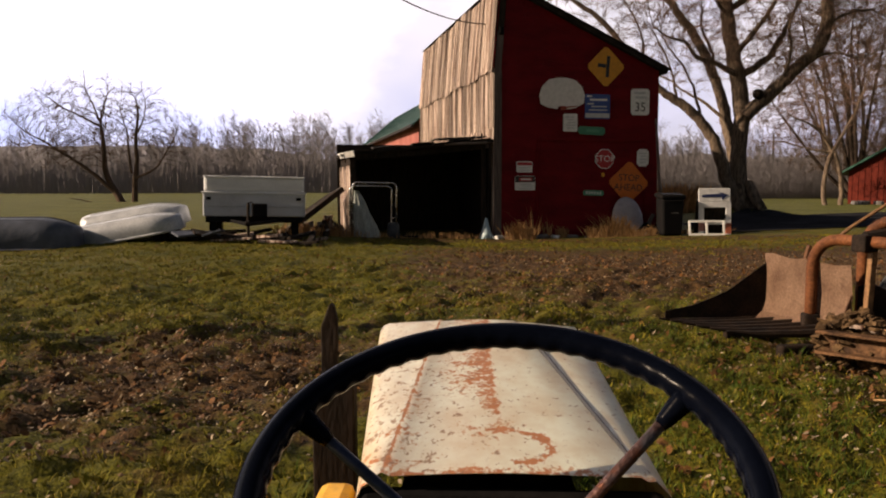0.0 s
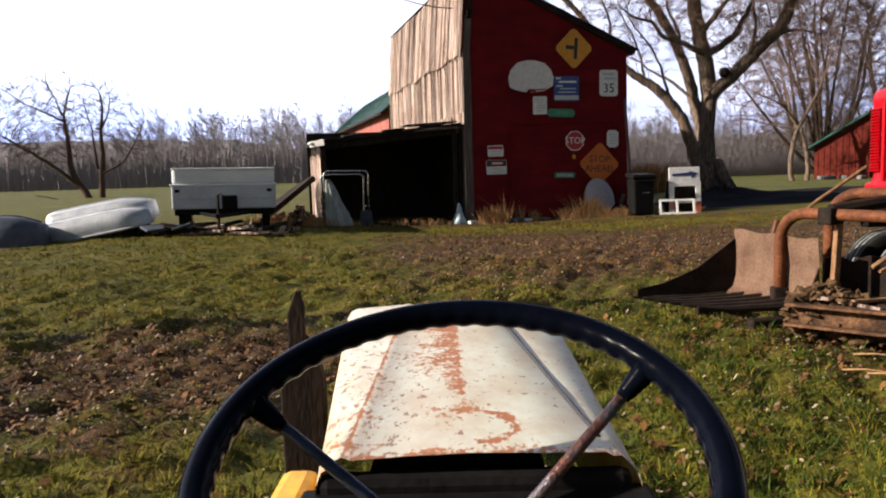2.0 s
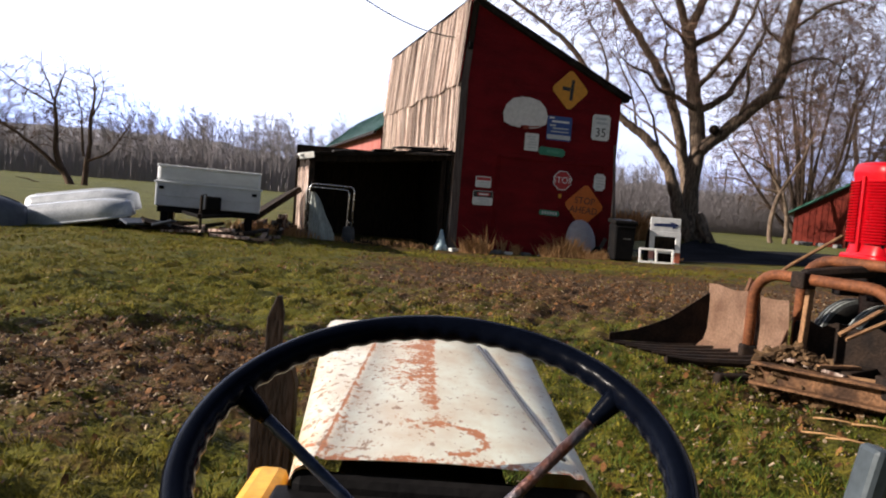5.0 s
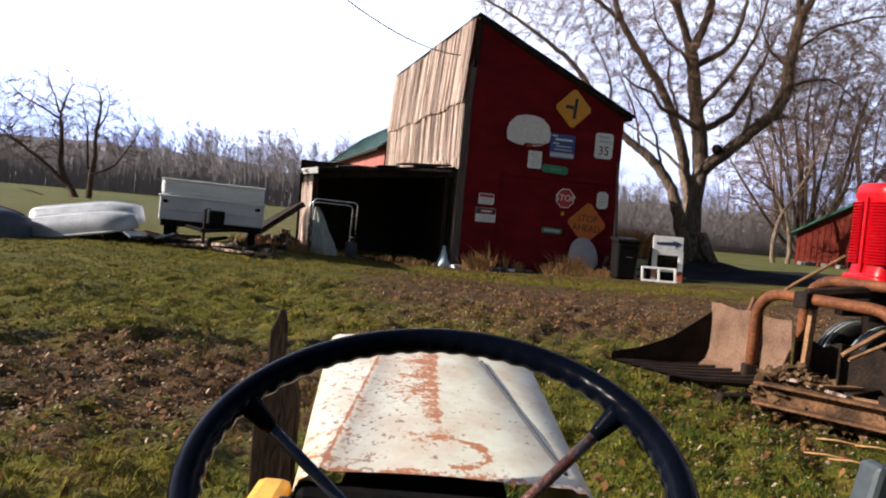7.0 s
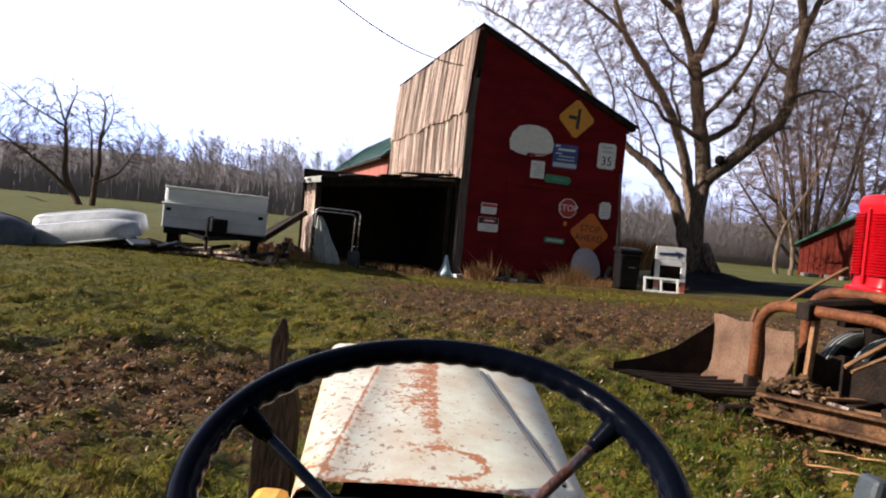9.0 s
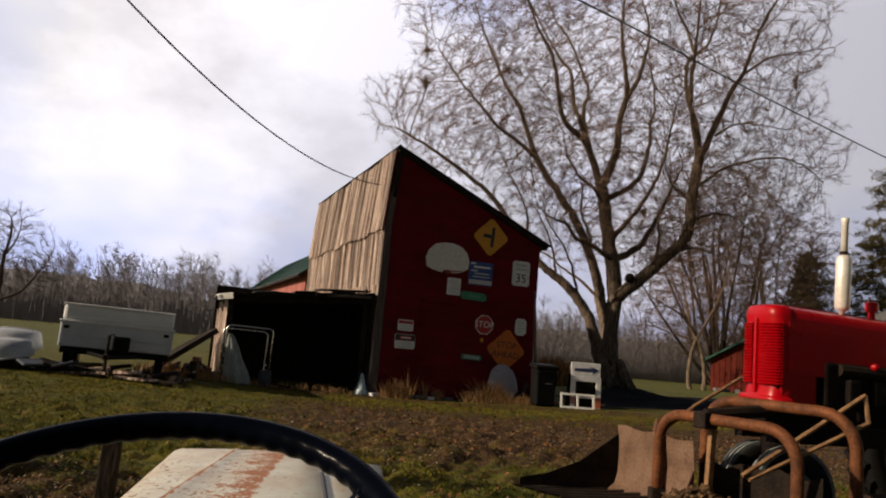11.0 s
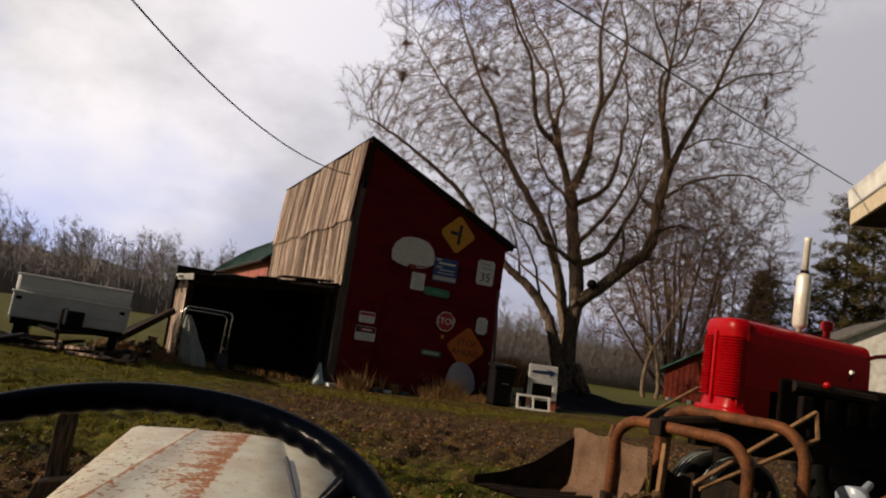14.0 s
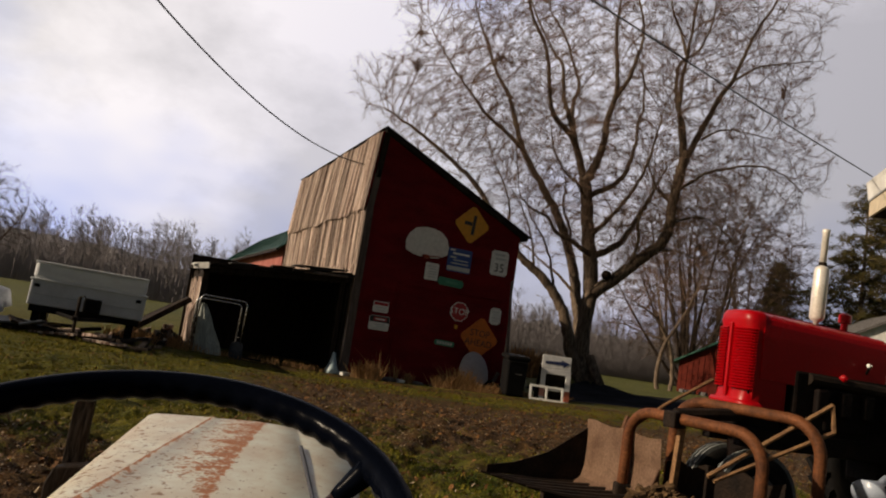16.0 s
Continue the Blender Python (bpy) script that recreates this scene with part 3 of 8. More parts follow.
def build_ground():
    xs = np.concatenate((-np.geomspace(2500, 16, 26), np.arange(-15.5, -6.4, 0.25), np.arange(-6.3, 6.3, 0.07), np.arange(6.4, 15.6, 0.25), np.geomspace(16, 2500, 26)))
    ys = np.concatenate((-np.geomspace(2500, 4, 22), np.arange(-3.5, 2.4, 0.25), np.arange(2.5, 12.0, 0.07), np.arange(12.1, 31, 0.25), np.geomspace(31.5, 2500, 26)))
    gx, gy = np.meshgrid(xs, ys)
    z = heights(gx, gy) + relief(gx, gy)
    v = np.stack((gx, gy, z), 2).reshape(-1, 3)
    w, h = len(xs), len(ys)
    i = (np.arange(h - 1)[:, None] * w + np.arange(w - 1)[None, :]).reshape(-1, 1)
    f = (i + np.array([0, 1, w + 1, w])).tolist()
    me = bpy.data.meshes.new("ground")
    me.from_pydata(v.tolist(), [], f)
    me.polygons.foreach_set("use_smooth", [True] * len(f))
    a = me.attributes.new("litter", "FLOAT", "POINT")
    a.data.foreach_set("value", litter(gx, gy).reshape(-1).astype(np.float32))
    me.materials.append(GROUND)
    return tagged(new("ground", me), "worn winter lawn with mud and leaf litter", "ground", kind="structure")


build_ground()


def build_drive():
    """A dark drive that passes behind the barn's far corner; tone includes barn shade."""
    bm = bmesh.new()
    rows = []
    for i in range(81):
        x = 6.9 + i * 0.6 if i < 30 else 24.3 + (i - 29) * 1.5
        y0 = 22.6 + 0.30 * max(0, min(x - 7.5, 6.5)) + 0.25 * noise.noise((x * 0.4, 3, 0))
        # wide near end also covers lawn that lies in the barn's shade
        wide = min(10.5, 4.2 + 0.6 * (x - 6.9))
        rows.append([bm.verts.new((x, y0 + k * wide / 8 + 0.15 * noise.noise((x * 0.5, k * 3.0, 7)), ground_z(x, y0 + k * wide / 8) + 0.03)) for k in range(9)])
    for a, b in zip(rows, rows[1:]):
        for k in range(8):
            bm.faces.new((a[k], b[k], b[k + 1], a[k + 1]))
    return solo("road", bm, DRIVE, "gravel drive with the barn's shade put into its dark colour", "driveway", kind="structure")


build_drive()

# ---- barn ----
B = pose(0.5, 22.0, 0.0, 0, 0, 15.54)
U0, U1, LONG = -0.27, 4.95, 11.3
RIDGE_U, RIDGE_Z, EAVE_Z = -0.02, 7.10, 4.86
SLOPE = (EAVE_Z - RIDGE_Z) / (U1 - RIDGE_U)


def roof_z(u):
    return RIDGE_Z + (u - RIDGE_U) * SLOPE


def build_barn():
    barn = thing("barn", B @ Vector((2.3, 5.6, -0.22)), "tall red saltbox barn with weathered boards and a sign-covered gable", "barn")
    outline = [(U0 + 0.06, -0.3), (U1, -0.3), (U1, EAVE_Z - 0.06), (RIDGE_U, RIDGE_Z - 0.06), (RIDGE_U - 0.04, RIDGE_Z - 0.08), (U0 + 0.06, 4.6)]
    core = prism(outline, 0.14, B)
    gable = part("gable_wall", core, BARN_RED, barn, "dark red board gable wall")
    # lapped boards across the gable
    bm = bmesh.new()
    z, rnd = -0.18, random.Random(3)
    while z < RIDGE_Z - 0.1:
        h = 0.15
        right = min(U1, RIDGE_U + (z + h - RIDGE_Z + 0.1) / SLOPE) if z + h > EAVE_Z - 0.1 else U1
        if right - U0 > 0.35:
            cuts = [U0 + 0.24 + max(0, z - 4.5) * 0.085, *sorted(rnd.uniform(0.5, 4.5) for _ in range(2)), right]
            cuts = [c for c in cuts if c <= right]
            for a, b in zip(cuts, cuts[1:]):
                if b - a > 0.12:
                    t = rnd.uniform(-0.003, 0.003)
                    prof = [(0, 0), (0.014 + t, 0), (0.008 + t, h), (0, h)]
                    va = [bm.verts.new(B @ Vector((a + 0.004, -d, z + q))) for d, q in prof]
                    vb = [bm.verts.new(B @ Vector((b - 0.004, -d, z + q))) for d, q in prof]
                    for i in range(4):
                        bm.faces.new((va[i], va[(i + 1) % 4], vb[(i + 1) % 4], vb[i]))
                    bm.faces.new(va[::-1])
                    bm.faces.new(vb)
        z += h
    bmesh.ops.recalc_face_normals(bm, faces=bm.faces)
    tagged(part("siding", bm, BARN_RED, gable), kind="stuff")
    # the sliding door's track and edge strips
    part("door_track", box((3.5, 0.05, 0.10), B @ Matrix.Translation((2.9, -0.045, 2.68)), 0.01), BARN_RED, barn)
    for u in (1.12, 1.2, 4.55):
        part("door_batten", box((0.06, 0.04, 2.8), B @ Matrix.Translation((u, -0.04, 1.24)), 0.006), BARN_RED, barn)
    # grey corner boards
    part("corner_board", box((0.23, 0.05, 4.9), B @ Matrix.Translation((U0 + 0.15, -0.04, 2.17)), 0.01), TRIM_GREY, barn, "bare grey corner board")
    part("corner_board", box((0.20, 0.05, 1.1), B @ pose(U0 + 0.19, -0.035, 5.16, 0, 4.6, 0), 0.01), TRIM_GREY, barn, "bare grey corner board")
    part("corner_board", box((0.18, 0.05, 1.28), B @ pose(U0 + 0.285, -0.03, 6.34, 0, 4.6, 0), 0.01), DARK_WOOD, barn, "dark upper corner board")
    part("wall_bracket", box((0.13, 0.10, 0.22), B @ Matrix.Translation((U0 + 0.24, -0.09, 5.72)), 0.02), BLACK, barn, "black iron bracket")
    # other walls
    part("back_wall", prism(outline, 0.14, B @ Matrix.Translation((0, LONG - 0.14, 0))), BARN_RED, barn)
    part("far_side_wall", box((0.14, LONG - 0.3, EAVE_Z + 0.2), B @ Matrix.Translation((U1 - 0.07, LONG / 2, EAVE_Z / 2 - 0.16)), 0), BARN_RED, barn)
    side = part("side_wall", prism([(U0 + 0.07, -0.26), (U0 + 0.17, -0.26), (U0 + 0.17, 4.6), (RIDGE_U, RIDGE_Z - 0.1), (RIDGE_U - 0.05, RIDGE_Z - 0.1), (U0 + 0.07, 4.6)], LONG - 0.3, B @ Matrix.Translation((0, 0.15, 0))), DARK_WOOD, barn, "side wall under weathered boards")
    # roof slabs with a ragged edge
    over = 0.22
    a = Vector((RIDGE_U, 0, RIDGE_Z + 0.02))
    b = Vector((U1 + over, 0, RIDGE_Z + 0.02 + (U1 + over - RIDGE_U) * SLOPE))
    out = [(a.x, a.z), (b.x, b.z), (b.x - 0.02, b.z - 0.14), (a.x, a.z - 0.12)]
    part("roof", prism(out, LONG + 0.3, B @ Matrix.Translation((0, -0.16, 0)), bevel=0.015), ROOF_DARK, barn, "dark shingle roof")
    part("ridge_cap", prism([(RIDGE_U - 0.1, RIDGE_Z - 0.02), (RIDGE_U, RIDGE_Z + 0.075), (RIDGE_U + 0.14, RIDGE_Z - 0.01)], LONG + 0.34, B @ Matrix.Translation((0, -0.18, 0))), ROOF_DARK, barn)
    for i in range(14):
        u = 0.25 + i * 0.37
        part("shingle_edge", box((0.41, 0.3, 0.022), B @ Matrix.Translation((u, -0.1, roof_z(u) + 0.034 + rnd.uniform(-0.005, 0.008))) @ pose(0, 0, 0, 0, 24.3 + rnd.uniform(-0.8, 0.8), rnd.uniform(-1, 1)), 0.004), ROOF_DARK, barn)
    return barn, side


BARN, SIDE_WALL = build_barn()


def bar_rows(owner, mat, m, width, height, rows, bar, name="text_bar"):
    """Writing too small to read, as plain bars."""
    rnd = random.Random(rows * 7 + int(width * 100))
    for i in range(rows):
        w = width * rnd.uniform(0.6, 0.95)
        z = height * (0.5 - (i + 0.5) / rows)
        part(name, box((w, 0.004, bar), m @ Matrix.Translation(((width - w) * rnd.uniform(-0.3, 0.3), -0.006, z))), mat, owner)


def wall_sign(name, u, z, w, h, mat, label, back=-0.055, tilt=0.0, round_=0.02, outline=None):
    """A flat sheet sign nailed to the gable; returns the thing and its pose."""
    m = B @ pose(u, back, z, 0, tilt, 0)
    sign = thing(name, m.translation, label, "sign", "signs on the barn gable")
    if outline is None:
        bm = box((w, 0.012, h), m)
        bmesh.ops.bevel(bm, geom=[e for e in bm.edges if abs((e.verts[0].co - e.verts[1].co).normalized().dot(m.to_3x3() @ Vector((0, 1, 0)))) > 0.9], offset=round_, segments=3, affect="EDGES")
    else:
        bm = prism(outline, 0.012, m @ Matrix.Translation((0, -0.006, 0)))
    part("panel", bm, mat, sign)
    return sign, m @ Matrix.Translation((0, -0.008, 0))


def diamond(r, inset=0.06):
    q = r - inset
    return [(inset, q), (q, inset), (q, -inset), (inset, -q), (-inset, -q), (-q, -inset), (-q, inset), (-inset, q)]


def build_signs():
    s, m = wall_sign("warning_sign", 3.2, 4.81, 0, 0, SIGN_YELLOW, "yellow diamond warning sign with a black side-road symbol", outline=diamond(0.62))
    part("symbol", box((0.105, 0.006, 0.62), m @ pose(0.06, 0, 0, 0, 4, 0), 0.002), INK, s, "black side-road symbol")
    part("symbol", box((0.26, 0.006, 0.11), m @ pose(-0.13, 0, 0.03, 0, 4, 0), 0.002), INK, s, "black side-road symbol")
    s, m = wall_sign("stop_ahead_sign", 3.99, 1.39, 0, 0, SIGN_ORANGE, "faded orange diamond sign reading stop ahead", outline=diamond(0.68), tilt=3)
    words("STOP", 0.2, INK, s, m @ Matrix.Translation((0, 0, 0.14)))
    words("AHEAD", 0.2, INK, s, m @ Matrix.Translation((0, 0, -0.15)))
    r = 0.31
    octo = [(r * math.cos(radians(22.5 + 45 * i)), r * math.sin(radians(22.5 + 45 * i))) for i in range(8)]
    s, m = wall_sign("stop_sign", 3.2, 2.10, 0, 0, SIGN_WHITE, "red octagonal stop sign with a white border", outline=octo)
    part("face", prism([(x * 0.92, z * 0.92) for x, z in octo], 0.004, m @ Matrix.Translation((0, -0.004, 0))), SIGN_RED, s, "red face")
    words("STOP", 0.19, SIGN_WHITE, s, m @ Matrix.Translation((0, -0.006, 0)))
    s, m = wall_sign("speed_sign", 4.32, 3.80, 0.60, 0.78, SIGN_WHITE, "white speed sign with black numerals 35", round_=0.05)
    words("35", 0.27, INK, s, m @ Matrix.Translation((0, -0.002, -0.16)))
    bar_rows(s, PALE_INK, m @ Matrix.Translation((0, 0, 0.2)), 0.44, 0.26, 2, 0.07)
    # basketball backboard, fan-shaped
    out = [(-0.66, -0.30), (-0.42, -0.40), (-0.14, -0.44), (-0.1, -0.36), (0.12, -0.36), (0.16, -0.44), (0.42, -0.40), (0.68, -0.26), (0.71, -0.02), (0.62, 0.22), (0.42, 0.40), (0.14, 0.47), (-0.14, 0.47), (-0.42, 0.40), (-0.62, 0.20), (-0.7, -0.04)]
    s, m = wall_sign("basketball_backboard", 1.82, 3.98, 0, 0, BACKBOARD, "chalky white fan-shaped basketball backboard with a bent hoop", outline=out, back=-0.09)
    s["category"] = "backboard"
    part("bracket", box((0.14, 0.06, 0.12), m @ Matrix.Translation((0.02, -0.03, -0.41)), 0.01), ORANGE_RIM, s)
    ring = [m @ Vector((0.2 + 0.225 * math.cos(a), -0.10 - 0.08 * math.sin(a), -0.38 + 0.02 * math.cos(a))) for a in np.linspace(0, 2 * math.pi, 25)]
    part("hoop", tube(ring, 0.012, 6, caps=False), ORANGE_RIM, s, "red-brown bent hoop")
    s, m = wall_sign("poster", 2.95, 3.64, 0.80, 0.72, SIGN_BLUE, "blue poster board with rows of pale writing")
    part("title_bar", box((0.56, 0.004, 0.06), m @ Matrix.Translation((0.03, 0, 0.20))), SIGN_WHITE, s)
    part("title_bar", box((0.16, 0.004, 0.05), m @ Matrix.Translation((-0.26, 0, 0.30))), SIGN_WHITE, s)
    part("text_bar", box((0.20, 0.004, 0.05), m @ Matrix.Translation((-0.22, 0, 0.08))), PALE_INK, s)
    part("text_bar", box((0.50, 0.004, 0.035), m @ Matrix.Translation((0.04, 0, 0.0))), PALE_INK, s)
    part("text_bar", box((0.58, 0.004, 0.035), m @ Matrix.Translation((0.02, 0, -0.10))), PALE_INK, s)
    part("foot_band", box((0.76, 0.004, 0.13), m @ Matrix.Translation((0, 0, -0.26))), PALE_INK, s, "faded pale foot band")
    s, m = wall_sign("notice", 2.10, 3.16, 0.44, 0.52, SIGN_WHITE, "small white upright notice board")
    bar_rows(s, PALE_INK, m, 0.34, 0.40, 5, 0.03)
    s, m = wall_sign("street_sign", 2.77, 2.93, 0.86, 0.24, SIGN_GREEN, "green street sign with worn writing", tilt=2, round_=0.05)
    bar_rows(s, plain("worn green ink", (0.05, 0.27, 0.18), 0.5), m, 0.6, 0.12, 1, 0.09)
    s, m = wall_sign("street_sign", 2.86, 1.09, 0.66, 0.16, SIGN_GREEN, "narrow green street sign", tilt=2, round_=0.03)
    for i in range(6):
        part("text_bar", box((0.055, 0.004, 0.09), m @ Matrix.Translation((-0.22 + i * 0.088, 0, 0))), PALE_INK, s)
    s, m = wall_sign("notice", 4.44, 2.14, 0.38, 0.52, SIGN_WHITE, "plain white weathered notice", round_=0.06)
    bar_rows(s, PALE_INK, m, 0.28, 0.36, 4, 0.03)
    s, m = wall_sign("warning_notice", 0.69, 1.86, 0.48, 0.32, SIGN_WHITE, "white notice with a red heading band")
    part("heading", box((0.44, 0.004, 0.09), m @ Matrix.Translation((0, 0, 0.09))), SIGN_RED, s, "faded red band")
    bar_rows(s, PALE_INK, m @ Matrix.Translation((0, 0, -0.06)), 0.4, 0.16, 2, 0.03)
    s, m = wall_sign("warning_notice", 0.71, 1.39, 0.62, 0.42, SIGN_WHITE, "white danger notice with a black and red heading")
    part("heading", box((0.60, 0.004, 0.18), m @ Matrix.Translation((0, 0, 0.11))), INK, s, "black band")
    part("heading_patch", box((0.40, 0.004, 0.10), m @ Matrix.Translation((0.02, -0.004, 0.11))), SIGN_RED, s, "red oval patch")
    part("text_bar", box((0.3, 0.004, 0.04), m @ Matrix.Translation((0.02, -0.008, 0.11))), SIGN_WHITE, s)
    bar_rows(s, PALE_INK, m @ Matrix.Translation((0, 0, -0.1)), 0.5, 0.18, 3, 0.03)
    s, m = wall_sign("reflector_plate", 3.16, 1.63, 0.10, 0.13, SIGN_YELLOW, "small yellow plate below the stop sign")


build_signs()


# ---- lean-to shed on the barn's side ----
def build_leanto():
    L, R, D = -4.40, -0.50, 3.5
    shed = thing("lean_to_shed", B @ Vector((-2.4, 1.7, -0.2)), "dark open-fronted lean-to shed built of old timber against the barn", "shed")

    def top(u):
        return 2.20 + (u - L) / (R - L) * 0.36

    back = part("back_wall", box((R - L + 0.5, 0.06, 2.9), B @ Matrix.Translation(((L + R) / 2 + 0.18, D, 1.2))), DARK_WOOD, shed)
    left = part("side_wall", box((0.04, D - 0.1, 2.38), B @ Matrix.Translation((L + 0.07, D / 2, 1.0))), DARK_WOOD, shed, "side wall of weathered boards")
    # dark sheet added over the pale barn boards for the shade inside
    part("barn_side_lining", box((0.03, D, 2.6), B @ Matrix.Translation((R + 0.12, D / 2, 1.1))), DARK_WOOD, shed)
    for u, w in ((L + 0.10, 0.16), (R - 0.02, 0.14)):
        part("post", box((w, 0.14, top(u) + 0.25), B @ Matrix.Translation((u, 0.08, top(u) / 2 - 0.14)), 0.012), DARK_WOOD, shed)
    part("lintel", box((R - L, 0.10, 0.17), B @ pose((L + R) / 2, 0.06, (top(L) + top(R)) / 2 - 0.10, 0, -5.3, 0), 0.015), DARK_WOOD, shed)
    out = [(L - 0.12, top(L) - 0.02), (R + 0.22, top(R + 0.22) - 0.02), (R + 0.22, top(R + 0.22) + 0.07), (L - 0.12, top(L) + 0.07)]
    roof = part("roof", prism(out, D + 0.3, B @ Matrix.Translation((0, -0.2, 0)), bevel=0.012), ROOF_DARK, shed, "sagging dark roof")
    rnd = random.Random(5)
    for i in range(7):
        u = L + 0.2 + i * 0.55
        part("roof_plank", box((0.62, 0.5, 0.05), B @ pose(u + 0.2, -0.05 + rnd.uniform(-0.06, 0.05), top(u) + 0.085 + 0.05 * (i % 2), rnd.uniform(-4, 4), -5 + rnd.uniform(-2, 2), rnd.uniform(-4, 4)), 0.01), ROOF_DARK if i % 3 else DARK_WOOD, roof)
    part("roof_plank", box((1.25, 0.16, 0.07), B @ pose(R - 0.62, -0.22, top(R - 0.6) + 0.01, 0, -3, 0), 0.012), TRIM_GREY, roof, "bare grey edge plank")
    part("roof_plank", box((1.5, 0.7, 0.04), B @ pose(R - 0.75, 0.1, top(R - 0.6) + 0.17, 0, -3.5, 2), 0.012), ROOF_DARK, roof)
    bm = box((0.42, 0.55, 0.03), B @ pose(L - 0.10, -0.12, top(L) + 0.03, 4, -14, 0), 0.006)
    box((0.44, 0.03, 0.16), B @ pose(L - 0.10, -0.42, top(L) - 0.03, 8, -8, -32), 0.006, bm)
    part("roof_flashing", bm, WHITE_PAINT, roof, "bright bent metal flashing")
    # boards on its side and a few on the front edge
    for i in range(16):
        y = 0.12 + i * 0.215
        h = 2.02 + rnd.uniform(-0.12, 0.06)
        part("board", box((0.03, 0.20, h), B @ pose(L + 0.03 + rnd.uniform(-0.008, 0.008), y, h / 2 - 0.16, 0, 0, rnd.uniform(-1.2, 1.2)), 0), BOARD, left)
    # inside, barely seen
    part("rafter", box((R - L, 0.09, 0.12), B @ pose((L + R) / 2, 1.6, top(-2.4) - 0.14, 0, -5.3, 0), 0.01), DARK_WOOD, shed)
    return shed


build_leanto()


def barn_clutter():
    # chrome tube frame: two nested arches
    m = B @ Matrix.Translation((0, -0.42, 0))
    rack = thing("tube_frame", m @ Vector((-3.78, 0, -0.12)), "bent chrome tube frame standing before the dark shed", "metal frame")

    def arch(x0, x1, top, y, name="arch"):
        r = 0.13
        pts = [(x0, y, -0.18), (x0, y, top - r)] + [(x0 + r - r * math.cos(a), y, top - r + r * math.sin(a)) for a in np.linspace(0.3, 1.57, 5)]
        pts += [(x1 - r + r * math.sin(a), y, top - 0.02 - r + r * math.cos(a)) for a in np.linspace(0, 1.3, 5)] + [(x1, y, top - r - 0.04), (x1 - 0.03, y, -0.18)]
        part(name, tube([m @ Vector(p) for p in pts], 0.022, 8), CHROME, rack, smooth=True)

    arch(-4.36, -3.14, 1.42, 0.0)
    arch(-4.42, -3.24, 1.33, 0.22)
    part("cross_tube", tube([m @ Vector((-3.14, 0, 0.45)), m @ Vector((-3.24, 0.22, 0.42))], 0.016, 6), CHROME, rack)
    # hanging sheet of cloudy plastic
    bm = bmesh.new()
    rings = []
    for j in range(12):
        t = j / 11
        z = 1.2 - 1.36 * t
        r = 0.05 + 0.34 * t ** 0.8
        rings.append([bm.verts.new(m @ Vector((-4.24 + 0.30 * t + r * math.cos(a) * (1 + 0.12 * math.sin(5 * a + j)), 0.1 + 0.4 * r * math.sin(a) * (1 + 0.2 * math.sin(7 * a)), z))) for a in np.linspace(0, 2 * math.pi, 29)[:-1]])
    for a, b in zip(rings, rings[1:]):
        for k in range(28):
            bm.faces.new((a[k], a[(k + 1) % 28], b[(k + 1) % 28], b[k]))
    bm.faces.new(rings[0])
    solo("plastic_sheet", bm, PLASTIC, "cloudy grey plastic sheet draped on the tube frame", "plastic sheet", at=m @ Vector((-4.0, 0.1, -0.16)), smooth=True)
    # a grey tub and a hoop of hose under the shed
    mt = B @ Matrix.Translation((-3.22, -0.3, -0.2))
    solo("grey_tub", lathe([(0.15, 0.0), (0.2, 0.02), (0.17, 0.42), (0.14, 0.5), (0.02, 0.52)], mt, 18), TUB_GREY, "grey upturned tub beside the tube frame", "tub", at=mt.translation, smooth=True)
    hoop = [B @ Vector((-2.75 + 0.36 * math.cos(a), -0.25 + 0.2 * math.sin(a), -0.13 + 0.06 * math.sin(a * 0.5))) for a in np.linspace(0, 2 * math.pi, 26)]
    solo("hose_coil", tube(hoop, 0.022, 6), RUBBER, "dark hose loop lying before the shed", "hose", at=B @ Vector((-2.75, -0.25, -0.17)))
    # pale plastic bag at the corner
    mb = B @ Matrix.Translation((-0.52, -0.28, -0.22))
    bm = lathe([(0.2, 0.0), (0.22, 0.05), (0.14, 0.2), (0.06, 0.42), (0.04, 0.62)], mb, 14)
    for v in bm.verts:
        v.co += Vector((noise.noise(v.co * 7), noise.noise(v.co * 7 + Vector((9, 0, 0))), 0)) * 0.05
    solo("plastic_bag", bm, plain("pale blue plastic", (0.42, 0.55, 0.60), 0.35), "pale blue plastic bag slumped at the barn corner", "bag", at=mb.translation, smooth=True)
    # broken slabs along the foot of the gable
    rnd = random.Random(11)
    for i in range(17):
        u = -0.2 + i * 0.29 + rnd.uniform(-0.1, 0.1)
        s = rnd.uniform(0.16, 0.42)
        h = rnd.uniform(0.05, 0.11)
        mm = B @ pose(u, -0.42 + rnd.uniform(-0.18, 0.12), -0.22 + h / 2, rnd.uniform(-8, 8), rnd.uniform(-8, 8), rnd.uniform(0, 180))
        bm = box((s, s * 0.6, h), mm, 0.02)
        for v in bm.verts:
            v.co += Vector((noise.noise(v.co * 9), noise.noise(v.co * 9 + Vector((5, 0, 0))), 0)) * 0.05
        solo("stone_slab", bm, STONE if i % 3 else WHITE_PAINT, "broken pale slab lying at the foot of the barn", "stone", "slabs along the barn", at=mm.translation)
    # grey fibreglass tub end leaning on the wall
    md = B @ pose(3.87, -0.40, -0.2, -14, 0, 0)
    bm = bmesh.new()
    rings = []
